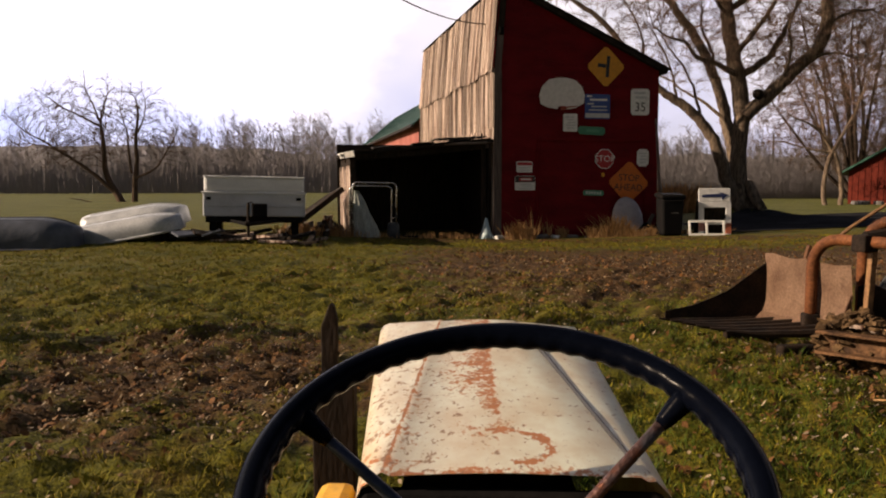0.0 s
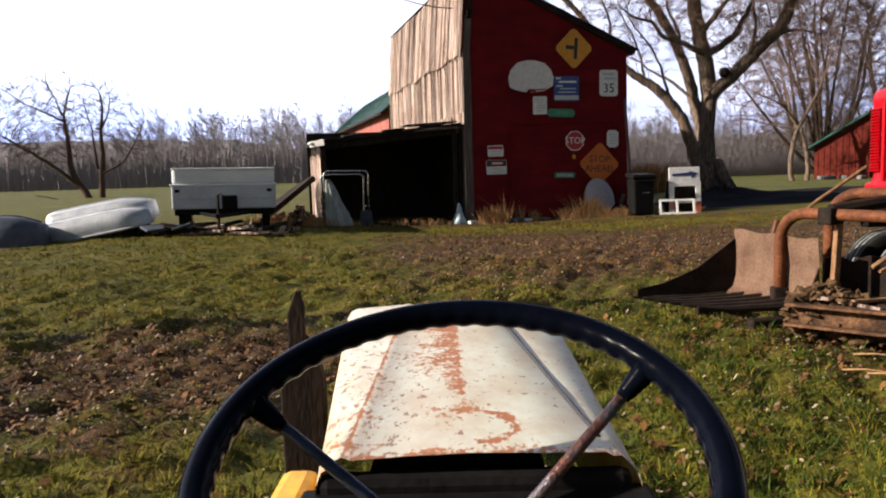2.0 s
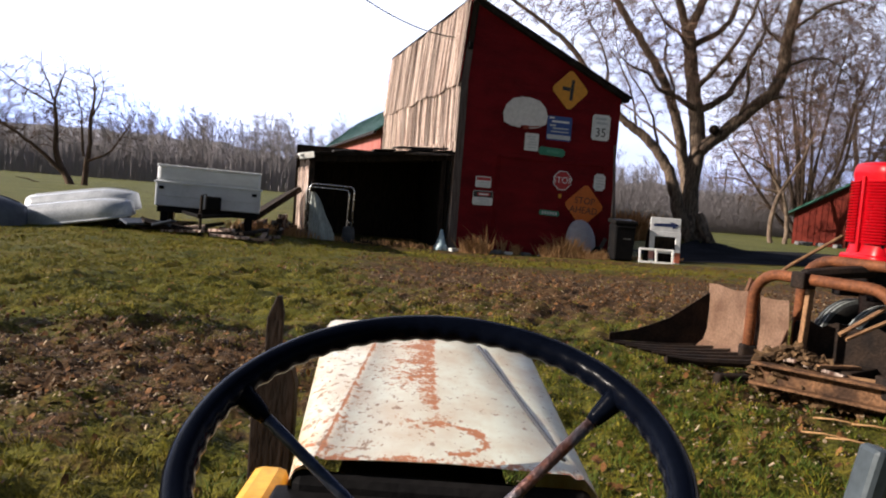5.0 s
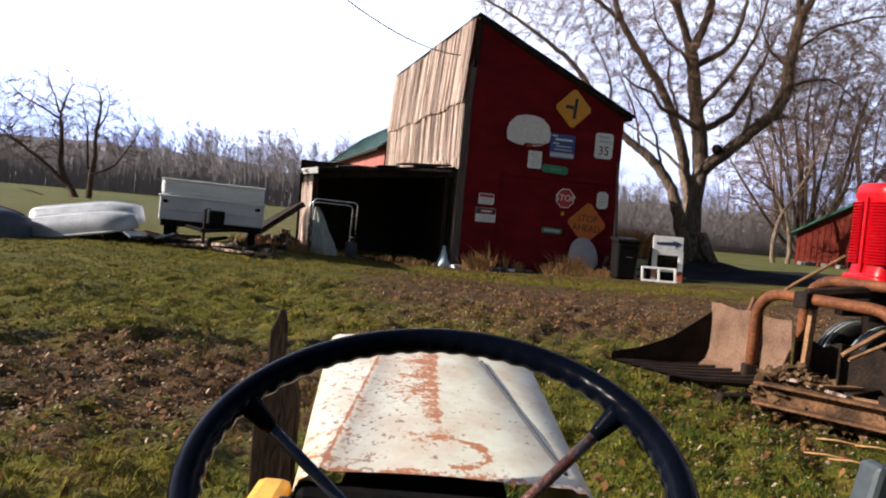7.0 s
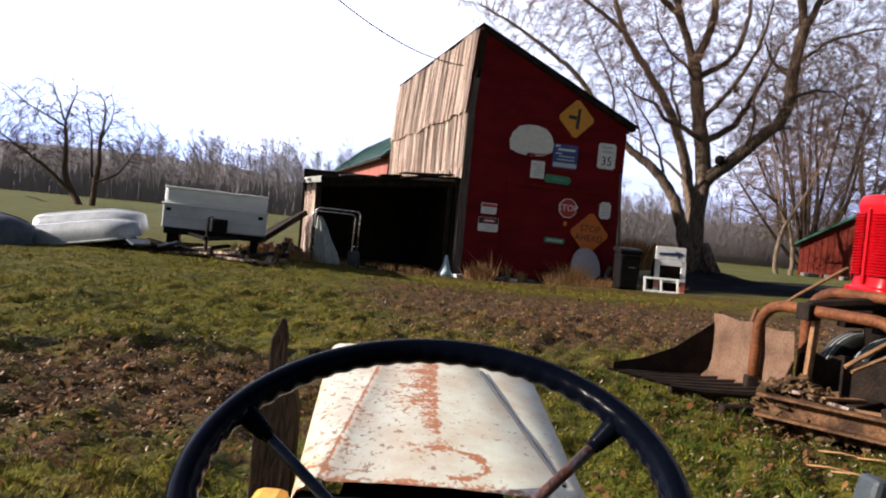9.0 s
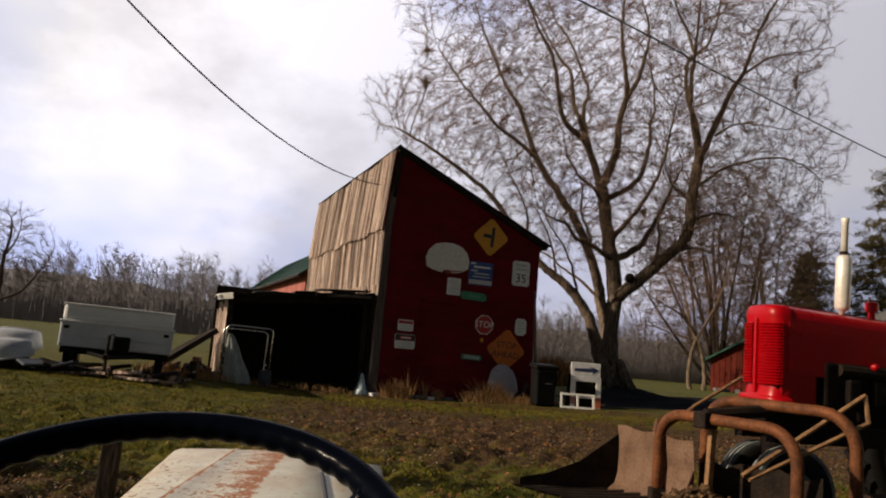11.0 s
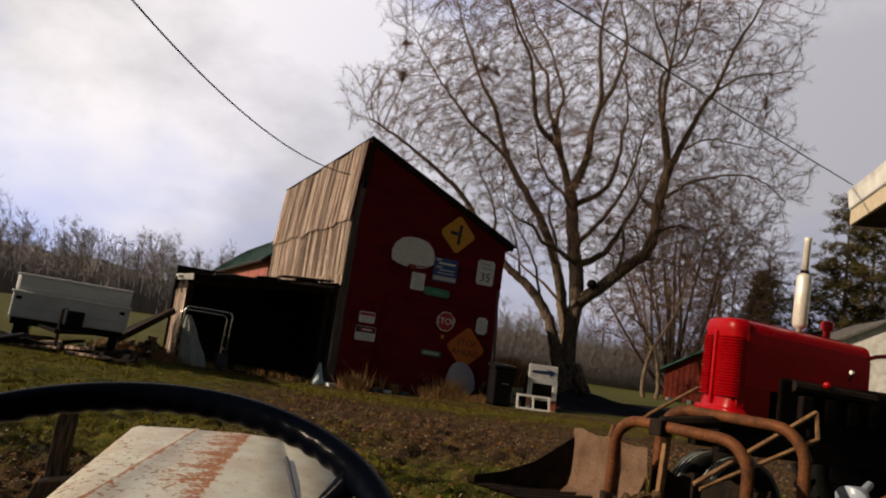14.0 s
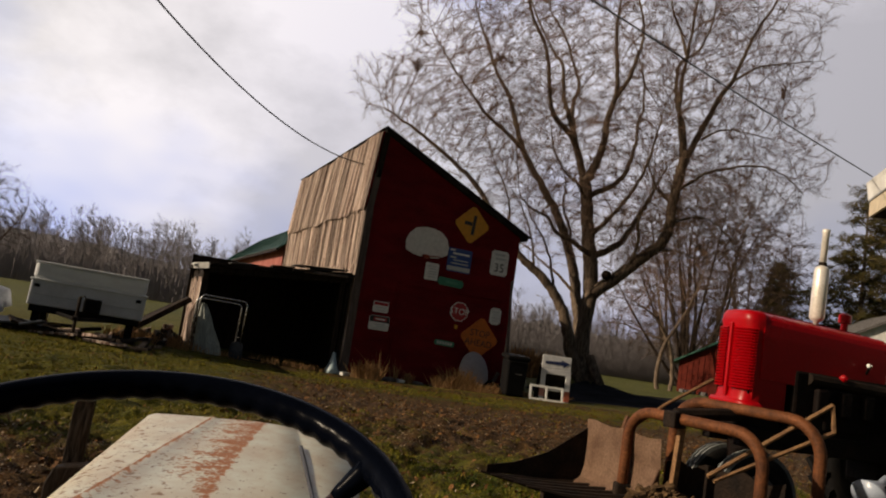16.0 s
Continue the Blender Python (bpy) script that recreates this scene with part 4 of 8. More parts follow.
    for j in range(9):
        t = j / 8
        k = math.cos(t * math.pi / 2)
        rings.append([bm.verts.new(md @ Vector((0.49 * k * (math.sin(a) if math.cos(a) > 0 else math.copysign(abs(math.sin(a)) ** 0.45, math.sin(a)) * (1 - 0.06 * math.cos(a))), -0.16 * math.sin(t * math.pi / 2), 0.52 + (0.68 if math.cos(a) > 0 else 0.5) * k * math.cos(a)))) for a in np.linspace(0, 2 * math.pi, 33)[:-1]])
    for a, b in zip(rings, rings[1:-1]):
        for k in range(32):
            bm.faces.new((a[k], a[(k + 1) % 32], b[(k + 1) % 32], b[k]))
    bm.faces.new(rings[-2])
    bm.faces.new(rings[0][::-1])
    solo("fibreglass_shell", bm, DISH, "grey rounded fibreglass shell leaning on the barn wall", "shell", at=md.translation, smooth=True)
    junk = thing("scrap_heap", B @ Vector((4.5, -0.45, -0.2)), "tangle of dark hose and white scraps beside the grey shell", "scrap")
    part("hose", tube(smooth_line([B @ Vector(p) for p in ((4.1, -0.5, -0.05), (4.3, -0.6, 0.18), (4.5, -0.5, 0.0), (4.7, -0.6, 0.12), (4.95, -0.5, -0.16))]), 0.04, 7), BLACK, junk, smooth=True)
    part("scrap", box((0.34, 0.2, 0.1), B @ pose(4.28, -0.62, -0.14, 8, 6, 20), 0.02), WHITE_PAINT, junk)
    part("scrap", box((0.4, 0.24, 0.06), B @ pose(4.68, -0.62, -0.12, -6, 12, -10), 0.02), WHITE_PAINT, junk)
    part("scrap", box((0.12, 0.05, 0.66), B @ pose(4.55, -0.3, 0.15, 8, 22, 0), 0.01), TRIM_GREY, junk)
    # black wheeled bin
    mk = pose(5.38, 22.1, ground_z(5.38, 22.1) - 0.01, 0, 0, 6)
    bin_ = thing("wheeled_bin", mk.translation, "black plastic wheeled bin with a rounded lid", "bin")
    body = box((0.64, 0.62, 1.06), mk @ Matrix.Translation((0, 0, 0.56)), 0.06)
    for v in body.verts:
        lz = (mk.inverted() @ v.co)
        k = 0.88 + 0.12 * min(1, lz.z / 1.0)
        v.co = mk @ Vector((lz.x * k, lz.y * k, lz.z))
    part("body", body, BLACK, bin_)
    part("lid", box((0.72, 0.70, 0.14), mk @ pose(0, 0, 1.16, 5, 0, 0), 0.05), BLACK, bin_)
    part("handle", tube([mk @ Vector((-0.25, -0.36, 1.02)), mk @ Vector((0.25, -0.36, 1.02))], 0.02, 8), BLACK, bin_)
    part("label_strip", box((0.22, 0.006, 0.025), mk @ Matrix.Translation((0.05, -0.315, 0.68))), STONE, bin_)
    for x in (-0.26, 0.26):
        part("wheel", lathe([(0.06, -0.03), (0.12, -0.03), (0.12, 0.03), (0.06, 0.03)], mk @ pose(x, 0.3, 0.12, 0, 90, 0), 14), RUBBER, bin_)
    # white A-frame board with a blue arrow
    ms = pose(6.64, 22.0, ground_z(6.6, 22) + 0.0, -4, 0, 3)
    sign = thing("board_sign", ms.translation, "white board sign with a blue arrow on peeling legs", "sign")
    part("panel", box((0.92, 0.03, 0.40), ms @ Matrix.Translation((0, 0, 1.14)), 0.02), SIGN_WHITE, sign)
    part("arrow", prism([(-0.36, 0.02), (0.15, 0.05), (0.13, 0.10), (0.40, 0.02), (0.20, -0.13), (0.22, -0.05), (-0.36, -0.05)], 0.005, ms @ Matrix.Translation((0, -0.024, 1.13))), plain("navy paint", (0.012, 0.025, 0.10), 0.5), sign, "dark blue arrow")
    for x, mat in ((-0.38, SIGN_WHITE), (0.40, SIGN_WHITE)):
        part("leg", box((0.15, 0.05, 0.95), ms @ Matrix.Translation((x, 0.0, 0.46)), 0.01), mat, sign)
    part("rail", box((0.9, 0.05, 0.16), ms @ Matrix.Translation((0, 0.0, 0.86)), 0.01), SIGN_WHITE, sign)
    part("rail", box((0.66, 0.04, 0.10), ms @ Matrix.Translation((0, 0.0, 0.34)), 0.01), SIGN_WHITE, sign)
    part("stripe", box((0.152, 0.053, 0.3), ms @ Matrix.Translation((0.40, -0.002, 0.18))), plain("faded orange paint", (0.5, 0.13, 0.07), 0.6), sign, "faded orange stripe")
    part("stripe", box((0.152, 0.053, 0.22), ms @ Matrix.Translation((-0.38, -0.002, 0.22))), plain("faded pink paint", (0.55, 0.25, 0.22), 0.6), sign, "faded pink stripe")
    part("back_leg", box((0.9, 0.04, 1.3), ms @ pose(0, 0.32, 0.62, 16, 0, 0), 0.01), DARK_WOOD, sign)
    mf = pose(6.35, 21.72, ground_z(6.3, 21.7) + 0.0, -12, 0, 0)
    win = thing("window_sash", mf.translation, "old white window sash leaning on the board sign", "window sash")
    for x in (-0.48, 0.0, 0.48):
        part("stile", box((0.06, 0.035, 0.44), mf @ Matrix.Translation((x, 0, 0.22)), 0.005), WHITE_PAINT, win)
    for z in (0.03, 0.41):
        part("rail", box((1.0, 0.03, 0.06), mf @ Matrix.Translation((0, 0, z)), 0.005), WHITE_PAINT, win)
    # a pole leaning on the eave
    solo("leaning_pole", tube([(5.32, 22.62, -0.2), (5.22, 22.85, 1.6), (5.14, 23.02, 3.3)], [0.05, 0.045, 0.04], 8), TRIM_GREY, "bare grey pole leaning against the barn corner", "pole", at=(5.32, 22.62, -0.2), smooth=True)


barn_clutter()


# ---- far buildings ----
def build_green_roof_barn():
    m = B @ Matrix.Translation((-0.25, LONG + 0.4, 0))
    b = thing("far_barn", m @ Vector((2.0, 10, -0.1)), "long low red barn wing with a green metal roof", "barn")
    W, H, RISE, L = 4.2, 4.15, 1.75, 20.0
    out = [(0, -0.3), (W, -0.3), (W, H), (W / 2, H + RISE), (0, H)]
    part("gable_wall", prism(out, 0.15, m), PINK_WALL, b)
    part("back_wall", prism(out, 0.15, m @ Matrix.Translation((0, L - 0.15, 0))), PINK_WALL, b)
    for u in (0.075, W - 0.075):
        part("side_wall", box((0.15, L - 0.3, H + 0.3), m @ Matrix.Translation((u, L / 2, H / 2 - 0.15))), PINK_WALL, b, "faded red board side wall")
    s = RISE / (W / 2)
    for sg in (-1, 1):
        e = W / 2 + 0.32
        out = [(W / 2, H + RISE + 0.03), (W / 2 + sg * e, H + 0.03 - 0.32 * s), (W / 2 + sg * e, H + 0.12 - 0.32 * s), (W / 2, H + RISE + 0.12)]
        roof = part("roof", prism(out, L + 0.5, m @ Matrix.Translation((0, -0.25, 0))), GREEN_ROOF, b, "green ribbed metal roof")
        if sg < 0:
            for i in range(22):
                p0 = m @ Vector((W / 2, i * 0.95, H + RISE + 0.125))
                p1 = m @ Vector((W / 2 - e, i * 0.95, H + 0.125 - 0.32 * s))
                part("rib", tube([p0, p1], 0.03, 4), GREEN_ROOF, roof)
        p0, p1 = m @ Vector((W / 2 + sg * (e + 0.02), -0.3, H + 0.02 - 0.32 * s)), m @ Vector((W / 2 + sg * (e + 0.02), L + 0.3, H + 0.02 - 0.32 * s))
        part("eave_board", tube([p0, p1], 0.09, 4), ROOF_DARK, b, "dark eave board")


build_green_roof_barn()


def build_red_shed():
    m = pose(23.5, 50.0, 0.0, 0, 0, -38)
    b = thing("red_shed", m @ Vector((1.7, 1.6, -0.05)), "small red shed with a green roof and a dark open front", "shed")
    out = [(0, -0.2), (0, 2.1), (3.2, 4.0), (3.2, -0.2)]
    # the sunlit side rises towards the open front
    part("side_wall", prism(out, 0.12, m), SHED_RED, b, "sunlit red board side")
    part("side_wall", prism(out, 0.12, m @ Matrix.Translation((0, 3.4, 0))), SHED_RED, b)
    part("back_wall", box((0.12, 3.4, 2.3), m @ Matrix.Translation((0.06, 1.8, 0.95))), SHED_RED, b)
    part("front_beam", box((0.14, 3.5, 0.5), m @ Matrix.Translation((3.15, 1.76, 3.6))), DARK_WOOD, b)
    # black sheet added inside, standing for the shade of the open front
    part("dark_interior_sheet", box((0.1, 3.4, 3.0), m @ Matrix.Translation((1.6, 1.8, 1.3))), BLACK, b)
    part("roof", prism([(-0.5, 1.86), (3.5, 4.24), (3.5, 4.38), (-0.5, 2.0)], 4.2, m @ Matrix.Translation((0, -0.4, 0))), GREEN_ROOF, b, "green sheet roof")
    for i in range(9):
        part("batten", box((0.05, 0.03, 2.0 + i * 0.22), m @ Matrix.Translation((0.2 + i * 0.36, -0.02, (2.0 + i * 0.22) / 2 - 0.1))), SHED_RED, b)
    # stones before it
    rnd = random.Random(8)
    for i in range(8):
        p = m @ Vector((rnd.uniform(0.3, 4.2), rnd.uniform(-1.6, -0.7), 0.1))
        bm = box((0.5, 0.35, 0.26), Matrix.Translation(p) @ pose(0, 0, 0, 0, 0, rnd.uniform(0, 90)), 0.06)
        solo("stone", bm, STONE, "pale stone lying before the red shed", "stone", "stones by the red shed", at=(p.x, p.y, 0))


build_red_shed()


def build_house_corner():
    """The corner of a porch roof that reaches into the view."""
    m = pose(9.44, 12.72, 0.0, 0, 0, -112)
    h = thing("porch", m @ Vector((5.0, 1.0, 0)), "white porch roof corner with a cream fascia and dark soffit", "porch")
    part("soffit", box((7.0, 2.2, 0.05), m @ Matrix.Translation((3.56, 1.12, 4.66)), 0), ROOF_DARK, h, "dark soffit")
    part("fascia", box((7.1, 0.05, 0.30), m @ Matrix.Translation((3.58, -0.01, 4.79)), 0.008), EAVE_TAN, h, "cream fascia board")
    part("fascia", box((0.05, 2.2, 0.30), m @ Matrix.Translation((0.0, 1.12, 4.79)), 0.008), EAVE_TAN, h, "cream fascia board")
    # a deep white eaves trough with a flared lip and a closed end
    out = [(0.0, 4.95), (-0.06, 4.97), (-0.09, 5.20), (-0.11, 5.27), (-0.08, 5.28), (0.0, 5.24)]
    part("eaves_trough", prism([(x, z) for x, z in out], 7.1, m @ Matrix(((0, 1, 0, 0), (1, 0, 0, 0), (0, 0, 1, 0), (0, 0, 0, 1)))), WHITE_PAINT, h, "white sheet eaves trough")
    part("trough_lip", tube([m @ Vector((-0.01, -0.10, 5.28)), m @ Vector((7.1, -0.10, 5.28))], 0.016, 6), WHITE_PAINT, h)
    part("drip_edge", box((7.1, 0.02, 0.03), m @ Matrix.Translation((3.58, -0.05, 4.95)), 0.004), GALV, h)
    part("roof", box((7.2, 2.3, 0.05), m @ pose(3.58, 1.16, 5.36, 5, 0, 0), 0.006), GALV, h, "sheet metal roof")
    for x in (5.2, 6.9):
        part("post", box((0.14, 0.14, 4.66), m @ Matrix.Translation((x, 0.2, 2.31)), 0.01), WHITE_PAINT, h)
    part("wall", box((4.2, 0.2, 4.66), m @ Matrix.Translation((5.0, 2.1, 2.31)), 0), WHITE_PAINT, h)
    far = thing("white_house", (36.5, 47, 0), "white house with a grey roof far behind the tractor", "house")
    mw = pose(33.0, 46.0, 0, 0, 0, -20)
    part("wall", prism([(0, -0.1), (7, -0.1), (7, 5.2), (3.5, 7.2), (0, 5.2)], 8, mw), WHITE_PAINT, far)
    # sunlight put into the colour: sunward slope pale, the other dark
    for sg in (-1, 1):
        part("roof", prism([(3.5, 7.25), (3.5 + sg * 4.0, 4.96), (3.5 + sg * 4.0, 5.14), (3.5, 7.43)], 8.6, mw @ Matrix.Translation((0, -0.3, 0))), ROOF_DARK if sg > 0 else STONE, far)
    for u in (1.4, 4.6):
        wdw = part("window", box((1.0, 0.06, 1.4), mw @ Matrix.Translation((u + 0.5, -0.02, 3.6))), BLACK, far, "dark window")
        part("frame", box((1.2, 0.04, 0.1), mw @ Matrix.Translation((u + 0.5, -0.04, 4.35))), WHITE_PAINT, wdw)


build_house_corner()


# ---- camper, boats and the junk beside the shed ----
def build_camper():
    m = pose(-5.27, 17.0, 0.12, 0, 1.2, 15.0)
    c = thing("folding_camper", m.translation, "white folded pop-up camper trailer with a grey lower body", "camper trailer")
    W, D = 2.28, 3.2

    def blk(name, w, d, h, z, mat, bev, y=0.0, label=""):
        return part(name, box((w, d, h), m @ Matrix.Translation((0, D / 2 + y, z)), bev), mat, c, label)

    blk("body", W, D, 0.54, 0.79, CAMPER_GREY, 0.03, label="pale grey body")
    roof = blk("roof", W - 0.04, D, 0.36, 1.25, CAMPER_WHITE, 0.07, label="white roof shell")
    blk("roof_lip", W + 0.06, D + 0.06, 0.045, 1.06, CAMPER_WHITE, 0.02, label="white roof lip")
    part("roof_rail", box((W - 0.02, 0.05, 0.05), m @ Matrix.Translation((0, 0.0, 1.42)), 0.015), CAMPER_WHITE, roof)
    for z in (0.75,):
        part("trim_strip", box((W + 0.01, 0.02, 0.014), m @ Matrix.Translation((0, -0.005, z)), 0.004), ALUMINIUM, c)
    blk("underframe", W - 0.1, D - 0.1, 0.14, 0.45, BLACK, 0.01)
    for x in (-0.94, 0.92):
        part("stabiliser_leg", box((0.16, 0.16, 0.46), m @ Matrix.Translation((x, 0.25, 0.22)), 0.01), BLACK, c)
        wheel = part("wheel", lathe([(0.1, -0.09), (0.27, -0.09), (0.31, -0.05), (0.31, 0.05), (0.27, 0.09), (0.1, 0.09)], m @ pose(x, D * 0.55, 0.3, 0, 90, 0), 20), RUBBER, c)
        part("hub", lathe([(0.01, -0.02), (0.15, 0.0), (0.15, 0.09), (0.01, 0.1)], m @ pose(x, D * 0.55, 0.3, 0, 90, 0), 14), GALV, wheel)
        part("corner_lamp", box((0.11, 0.03, 0.07), m @ Matrix.Translation((x * 1.08, -0.015, 0.93)), 0.01), BLACK, c, "dark marker lamp")
    for s in (-1, 1):
        part("tongue_bar", tube([m @ Vector((s * 0.55, 0.1, 0.42)), m @ Vector((-0.1, -1.15, 0.40))], 0.04, 6), BLACK, c)
    part("coupler", box((0.1, 0.3, 0.1), m @ Matrix.Translation((-0.1, -1.25, 0.42)), 0.02), DARK_RUST, c)
    jack = part("jack", tube([m @ Vector((-0.1, -0.95, -0.02)), m @ Vector((-0.1, -0.95, 0.85))], 0.035, 8), DARK_RUST, c, "dark tongue jack")
    part("crank", tube([m @ Vector((-0.1, -0.95, 0.85)), m @ Vector((-0.02, -0.99, 0.88)), m @ Vector((0.02, -1.0, 0.80))], 0.014, 6), DARK_RUST, jack)
    part("foot", box((0.2, 0.2, 0.03), m @ Matrix.Translation((-0.1, -0.95, -0.02)), 0.005), DARK_RUST, jack)
    part("battery_box", box((0.34, 0.24, 0.30), m @ Matrix.Translation((0.12, -0.35, 0.68)), 0.03), BLACK, c, "black battery box")
    # planks under it
    rnd = random.Random(4)
    for i in range(5):
        x = -6.0 + i * 0.5
        y = 16.3 + rnd.uniform(-0.3, 0.3)
        bm = box((0.9, 0.16, 0.05), pose(x, y, ground_z(x, y) + 0.06, 0, rnd.uniform(-4, 4), rnd.uniform(-25, 25)), 0.008)
        solo("plank", bm, BOARD if i % 2 else DARK_WOOD, "loose grey plank lying before the camper", "plank", "planks by the camper", at=(x, y, ground_z(x, y)))


build_camper()


def hull(m, length, width, height, mat, name, label):
    """An upturned open boat: blunt transom at one end, rising bow at the other."""
    bm = bmesh.new()
    rings = []
    for i in range(15):
        t = i / 14
        w = width / 2 * (1 - max(0, (t - 0.72) / 0.28) ** 2.1 * 0.7) * (0.93 + 0.07 * min(1, t * 5))
        h = height * (1 - 0.32 * max(0, (t - 0.6) / 0.4) ** 2)
        ring = []
        for k in range(17):
            a = math.pi * k / 16
            x = -w * math.copysign(abs(math.cos(a)) ** 0.62, math.cos(a))
            z = h * abs(math.sin(a)) ** 0.75
            ring.append(bm.verts.new(m @ Vector((t * length, x, z))))
        rings.append(ring)
    for a, b in zip(rings, rings[1:]):
        for k in range(16):
            bm.faces.new((a[k], b[k], b[k + 1], a[k + 1]))
    bm.faces.new(rings[0])
    bm.faces.new(rings[-1][::-1])
    bmesh.ops.recalc_face_normals(bm, faces=bm.faces)
    boat = thing(name, m.translation, label, "boat", "upturned boats")
    part("hull", bm, mat, boat, smooth=True)
    for k in (-1, 1):
        pts = [m @ Vector((t * length, k * (width / 2 * (1 - max(0, (t - 0.72) / 0.28) ** 2.1 * 0.7) + 0.015), 0.02)) for t in np.linspace(0.02, 0.98, 10)]
        part("gunwale", tube(pts, 0.028, 6), mat, boat)
    part("keel", tube([m @ Vector((t * length, 0, height * (1 - 0.32 * max(0, (t - 0.6) / 0.4) ** 2) + 0.005)) for t in np.linspace(0.05, 0.95, 9)], 0.02, 5), mat, boat)
    for k in (-0.5, 0.5):
        part("strake", tube([m @ Vector((t * length, k * width * 0.55, height * 0.93 * (1 - 0.32 * max(0, (t - 0.6) / 0.4) ** 2))) for t in np.linspace(0.03, 0.7, 8)], 0.014, 5), mat, boat)
    return boat


hull(pose(-8.75, 16.05, 0.06, 7, -10, 4), 2.2, 0.86, 0.44, ALUMINIUM, "rowing_boat", "upturned dull aluminium rowing boat on the grass")
hull(pose(-9.05, 16.85, 0.14, 7, -10, 4), 2.3, 0.95, 0.54, ALUMINIUM, "rowing_boat", "upturned aluminium boat behind another one")
hull(pose(-10.45, 15.0, 0.04, 0, 0, 12), 2.0, 1.1, 0.66, TARP, "covered_boat", "dark blue-grey upturned boat half hidden in grass")


def yard_junk():
    rnd = random.Random(21)
    # props that hold the boats' raised ends
    for x, y, h in ((-7.1, 16.0, 0.40), (-7.35, 16.75, 0.42), (-7.9, 16.05, 0.26), (-8.2, 16.8, 0.30), (-8.7, 16.1, 0.14), (-8.95, 16.85, 0.2)):
        z = ground_z(x, y)
        solo("prop_block", box((0.26, 0.26, h), pose(x, y + 0.12, z + h / 2 - 0.02, 0, 0, rnd.uniform(-10, 10)), 0.02), DARK_WOOD, "dark timber block propping an upturned boat", "timber", "props under the boats", at=(x, y, z))
    # slabs and rags between boat and camper
    for i in range(9):
        x, y = -6.75 + i * 0.13 + rnd.uniform(-0.15, 0.15), 16.0 + rnd.uniform(-0.3, 0.5)
        z = ground_z(x, y)
        bm = box((rnd.uniform(0.3, 0.6), rnd.uniform(0.3, 0.5), 0.05), pose(x, y, z + 0.10 + 0.03 * (i % 4), rnd.uniform(-18, 18), rnd.uniform(-18, 18), rnd.uniform(0, 90)), 0.012)
        solo("slate_sheet", bm, TARP if i % 2 else DARK_WOOD, "dark weathered sheet in a heap by the boats", "sheet", "sheets in a heap", at=(x, y, z))
    # timbers sloping against the lean-to
    for i in range(14):
        x, y = -6.3 + i * 0.19 + rnd.uniform(-0.1, 0.1), 16.5 + rnd.uniform(-0.2, 0.9)
        z = ground_z(x, y)
        bm = box((rnd.uniform(0.5, 1.1), 0.13, 0.07), pose(x, y, z + 0.05 + 0.05 * (i % 3), rnd.uniform(-6, 6), rnd.uniform(-9, 9), rnd.uniform(0, 180)), 0.012)
        solo("timber", bm, DARK_WOOD if i % 4 else BOARD, "old dark timber lying under the camper", "timber", "timbers under the camper", at=(x, y, z))
    for i in range(6):
        p0 = B @ Vector((-4.55 - 0.05 * i, 0.5 + 0.35 * i, 1.25 - 0.05 * i))
        p1 = B @ Vector((-6.1 + 0.12 * i, 0.1 + 0.3 * i, 0.1 + 0.09 * i))
        d = p1 - p0
        bm = box((d.length, 0.20, 0.15), Matrix.Translation((p0 + p1) / 2) @ d.to_track_quat("X", "Z").to_matrix().to_4x4(), 0.01)
        solo("timber", bm, DARK_WOOD, "dark old timber leaning on the shed's side", "timber", "timbers by the shed", at=p1)
    for i in range(58):
        u, w = rnd.uniform(-6.3, -4.6), rnd.uniform(-0.6, 1.3)
        p = B @ Vector((u, w, 0))
        z = ground_z(p.x, p.y)
        s = rnd.uniform(0.1, 0.26)
        lift = 0.22 * max(0, 1 - abs(u + 5.2)) * rnd.random() + 0.3 * max(0, 1 - abs(u + 5.0) * 1.4) * (w > 0.2)
        bm = box((s, s * rnd.uniform(0.5, 1), s * rnd.uniform(0.5, 0.9) + lift), pose(p.x, p.y, z + (s * 0.5 + lift) / 2 - 0.02, rnd.uniform(-10, 10), rnd.uniform(-10, 10), rnd.uniform(0, 90)), 0.03)
        for v in bm.verts:
            v.co += Vector((noise.noise(v.co * 8), noise.noise(v.co * 8 + Vector((5, 1, 0))), noise.noise(v.co * 8 + Vector((0, 9, 0))))) * 0.05
        mat = rnd.choice((STONE, DARK_WOOD, WHITE_PAINT, DARK_RUST, RUBBER, DARK_WOOD, BOARD, RUST, DARK_RUST))
        solo("scrap_lump", bm, mat, "lump of rubble or scrap heaped by the shed", "scrap", "scrap by the shed", at=(p.x, p.y, z))


yard_junk()


# ---- red tractor and its loader ----
MUFFLER = material("aluminised exhaust", (0.78, 0.75, 0.70), (0.6, 0.56, 0.5), 0.4, 0.25, scale=9, fine=50, fine_dark=0.12, bump=0.04)
T = pose(3.42, 6.12, 0.0, 0, 0, 9.0)


def rounded_front(half, nose, n=18):
    """Plan of a hood front: half width, nose depth; from the far side round to the near side."""
    return [(nose * (1 - math.cos(a) ** 0.55), -half * math.copysign(abs(math.sin(a)) ** 0.75, math.sin(a))) for a in np.linspace(-math.pi / 2, math.pi / 2, n)]


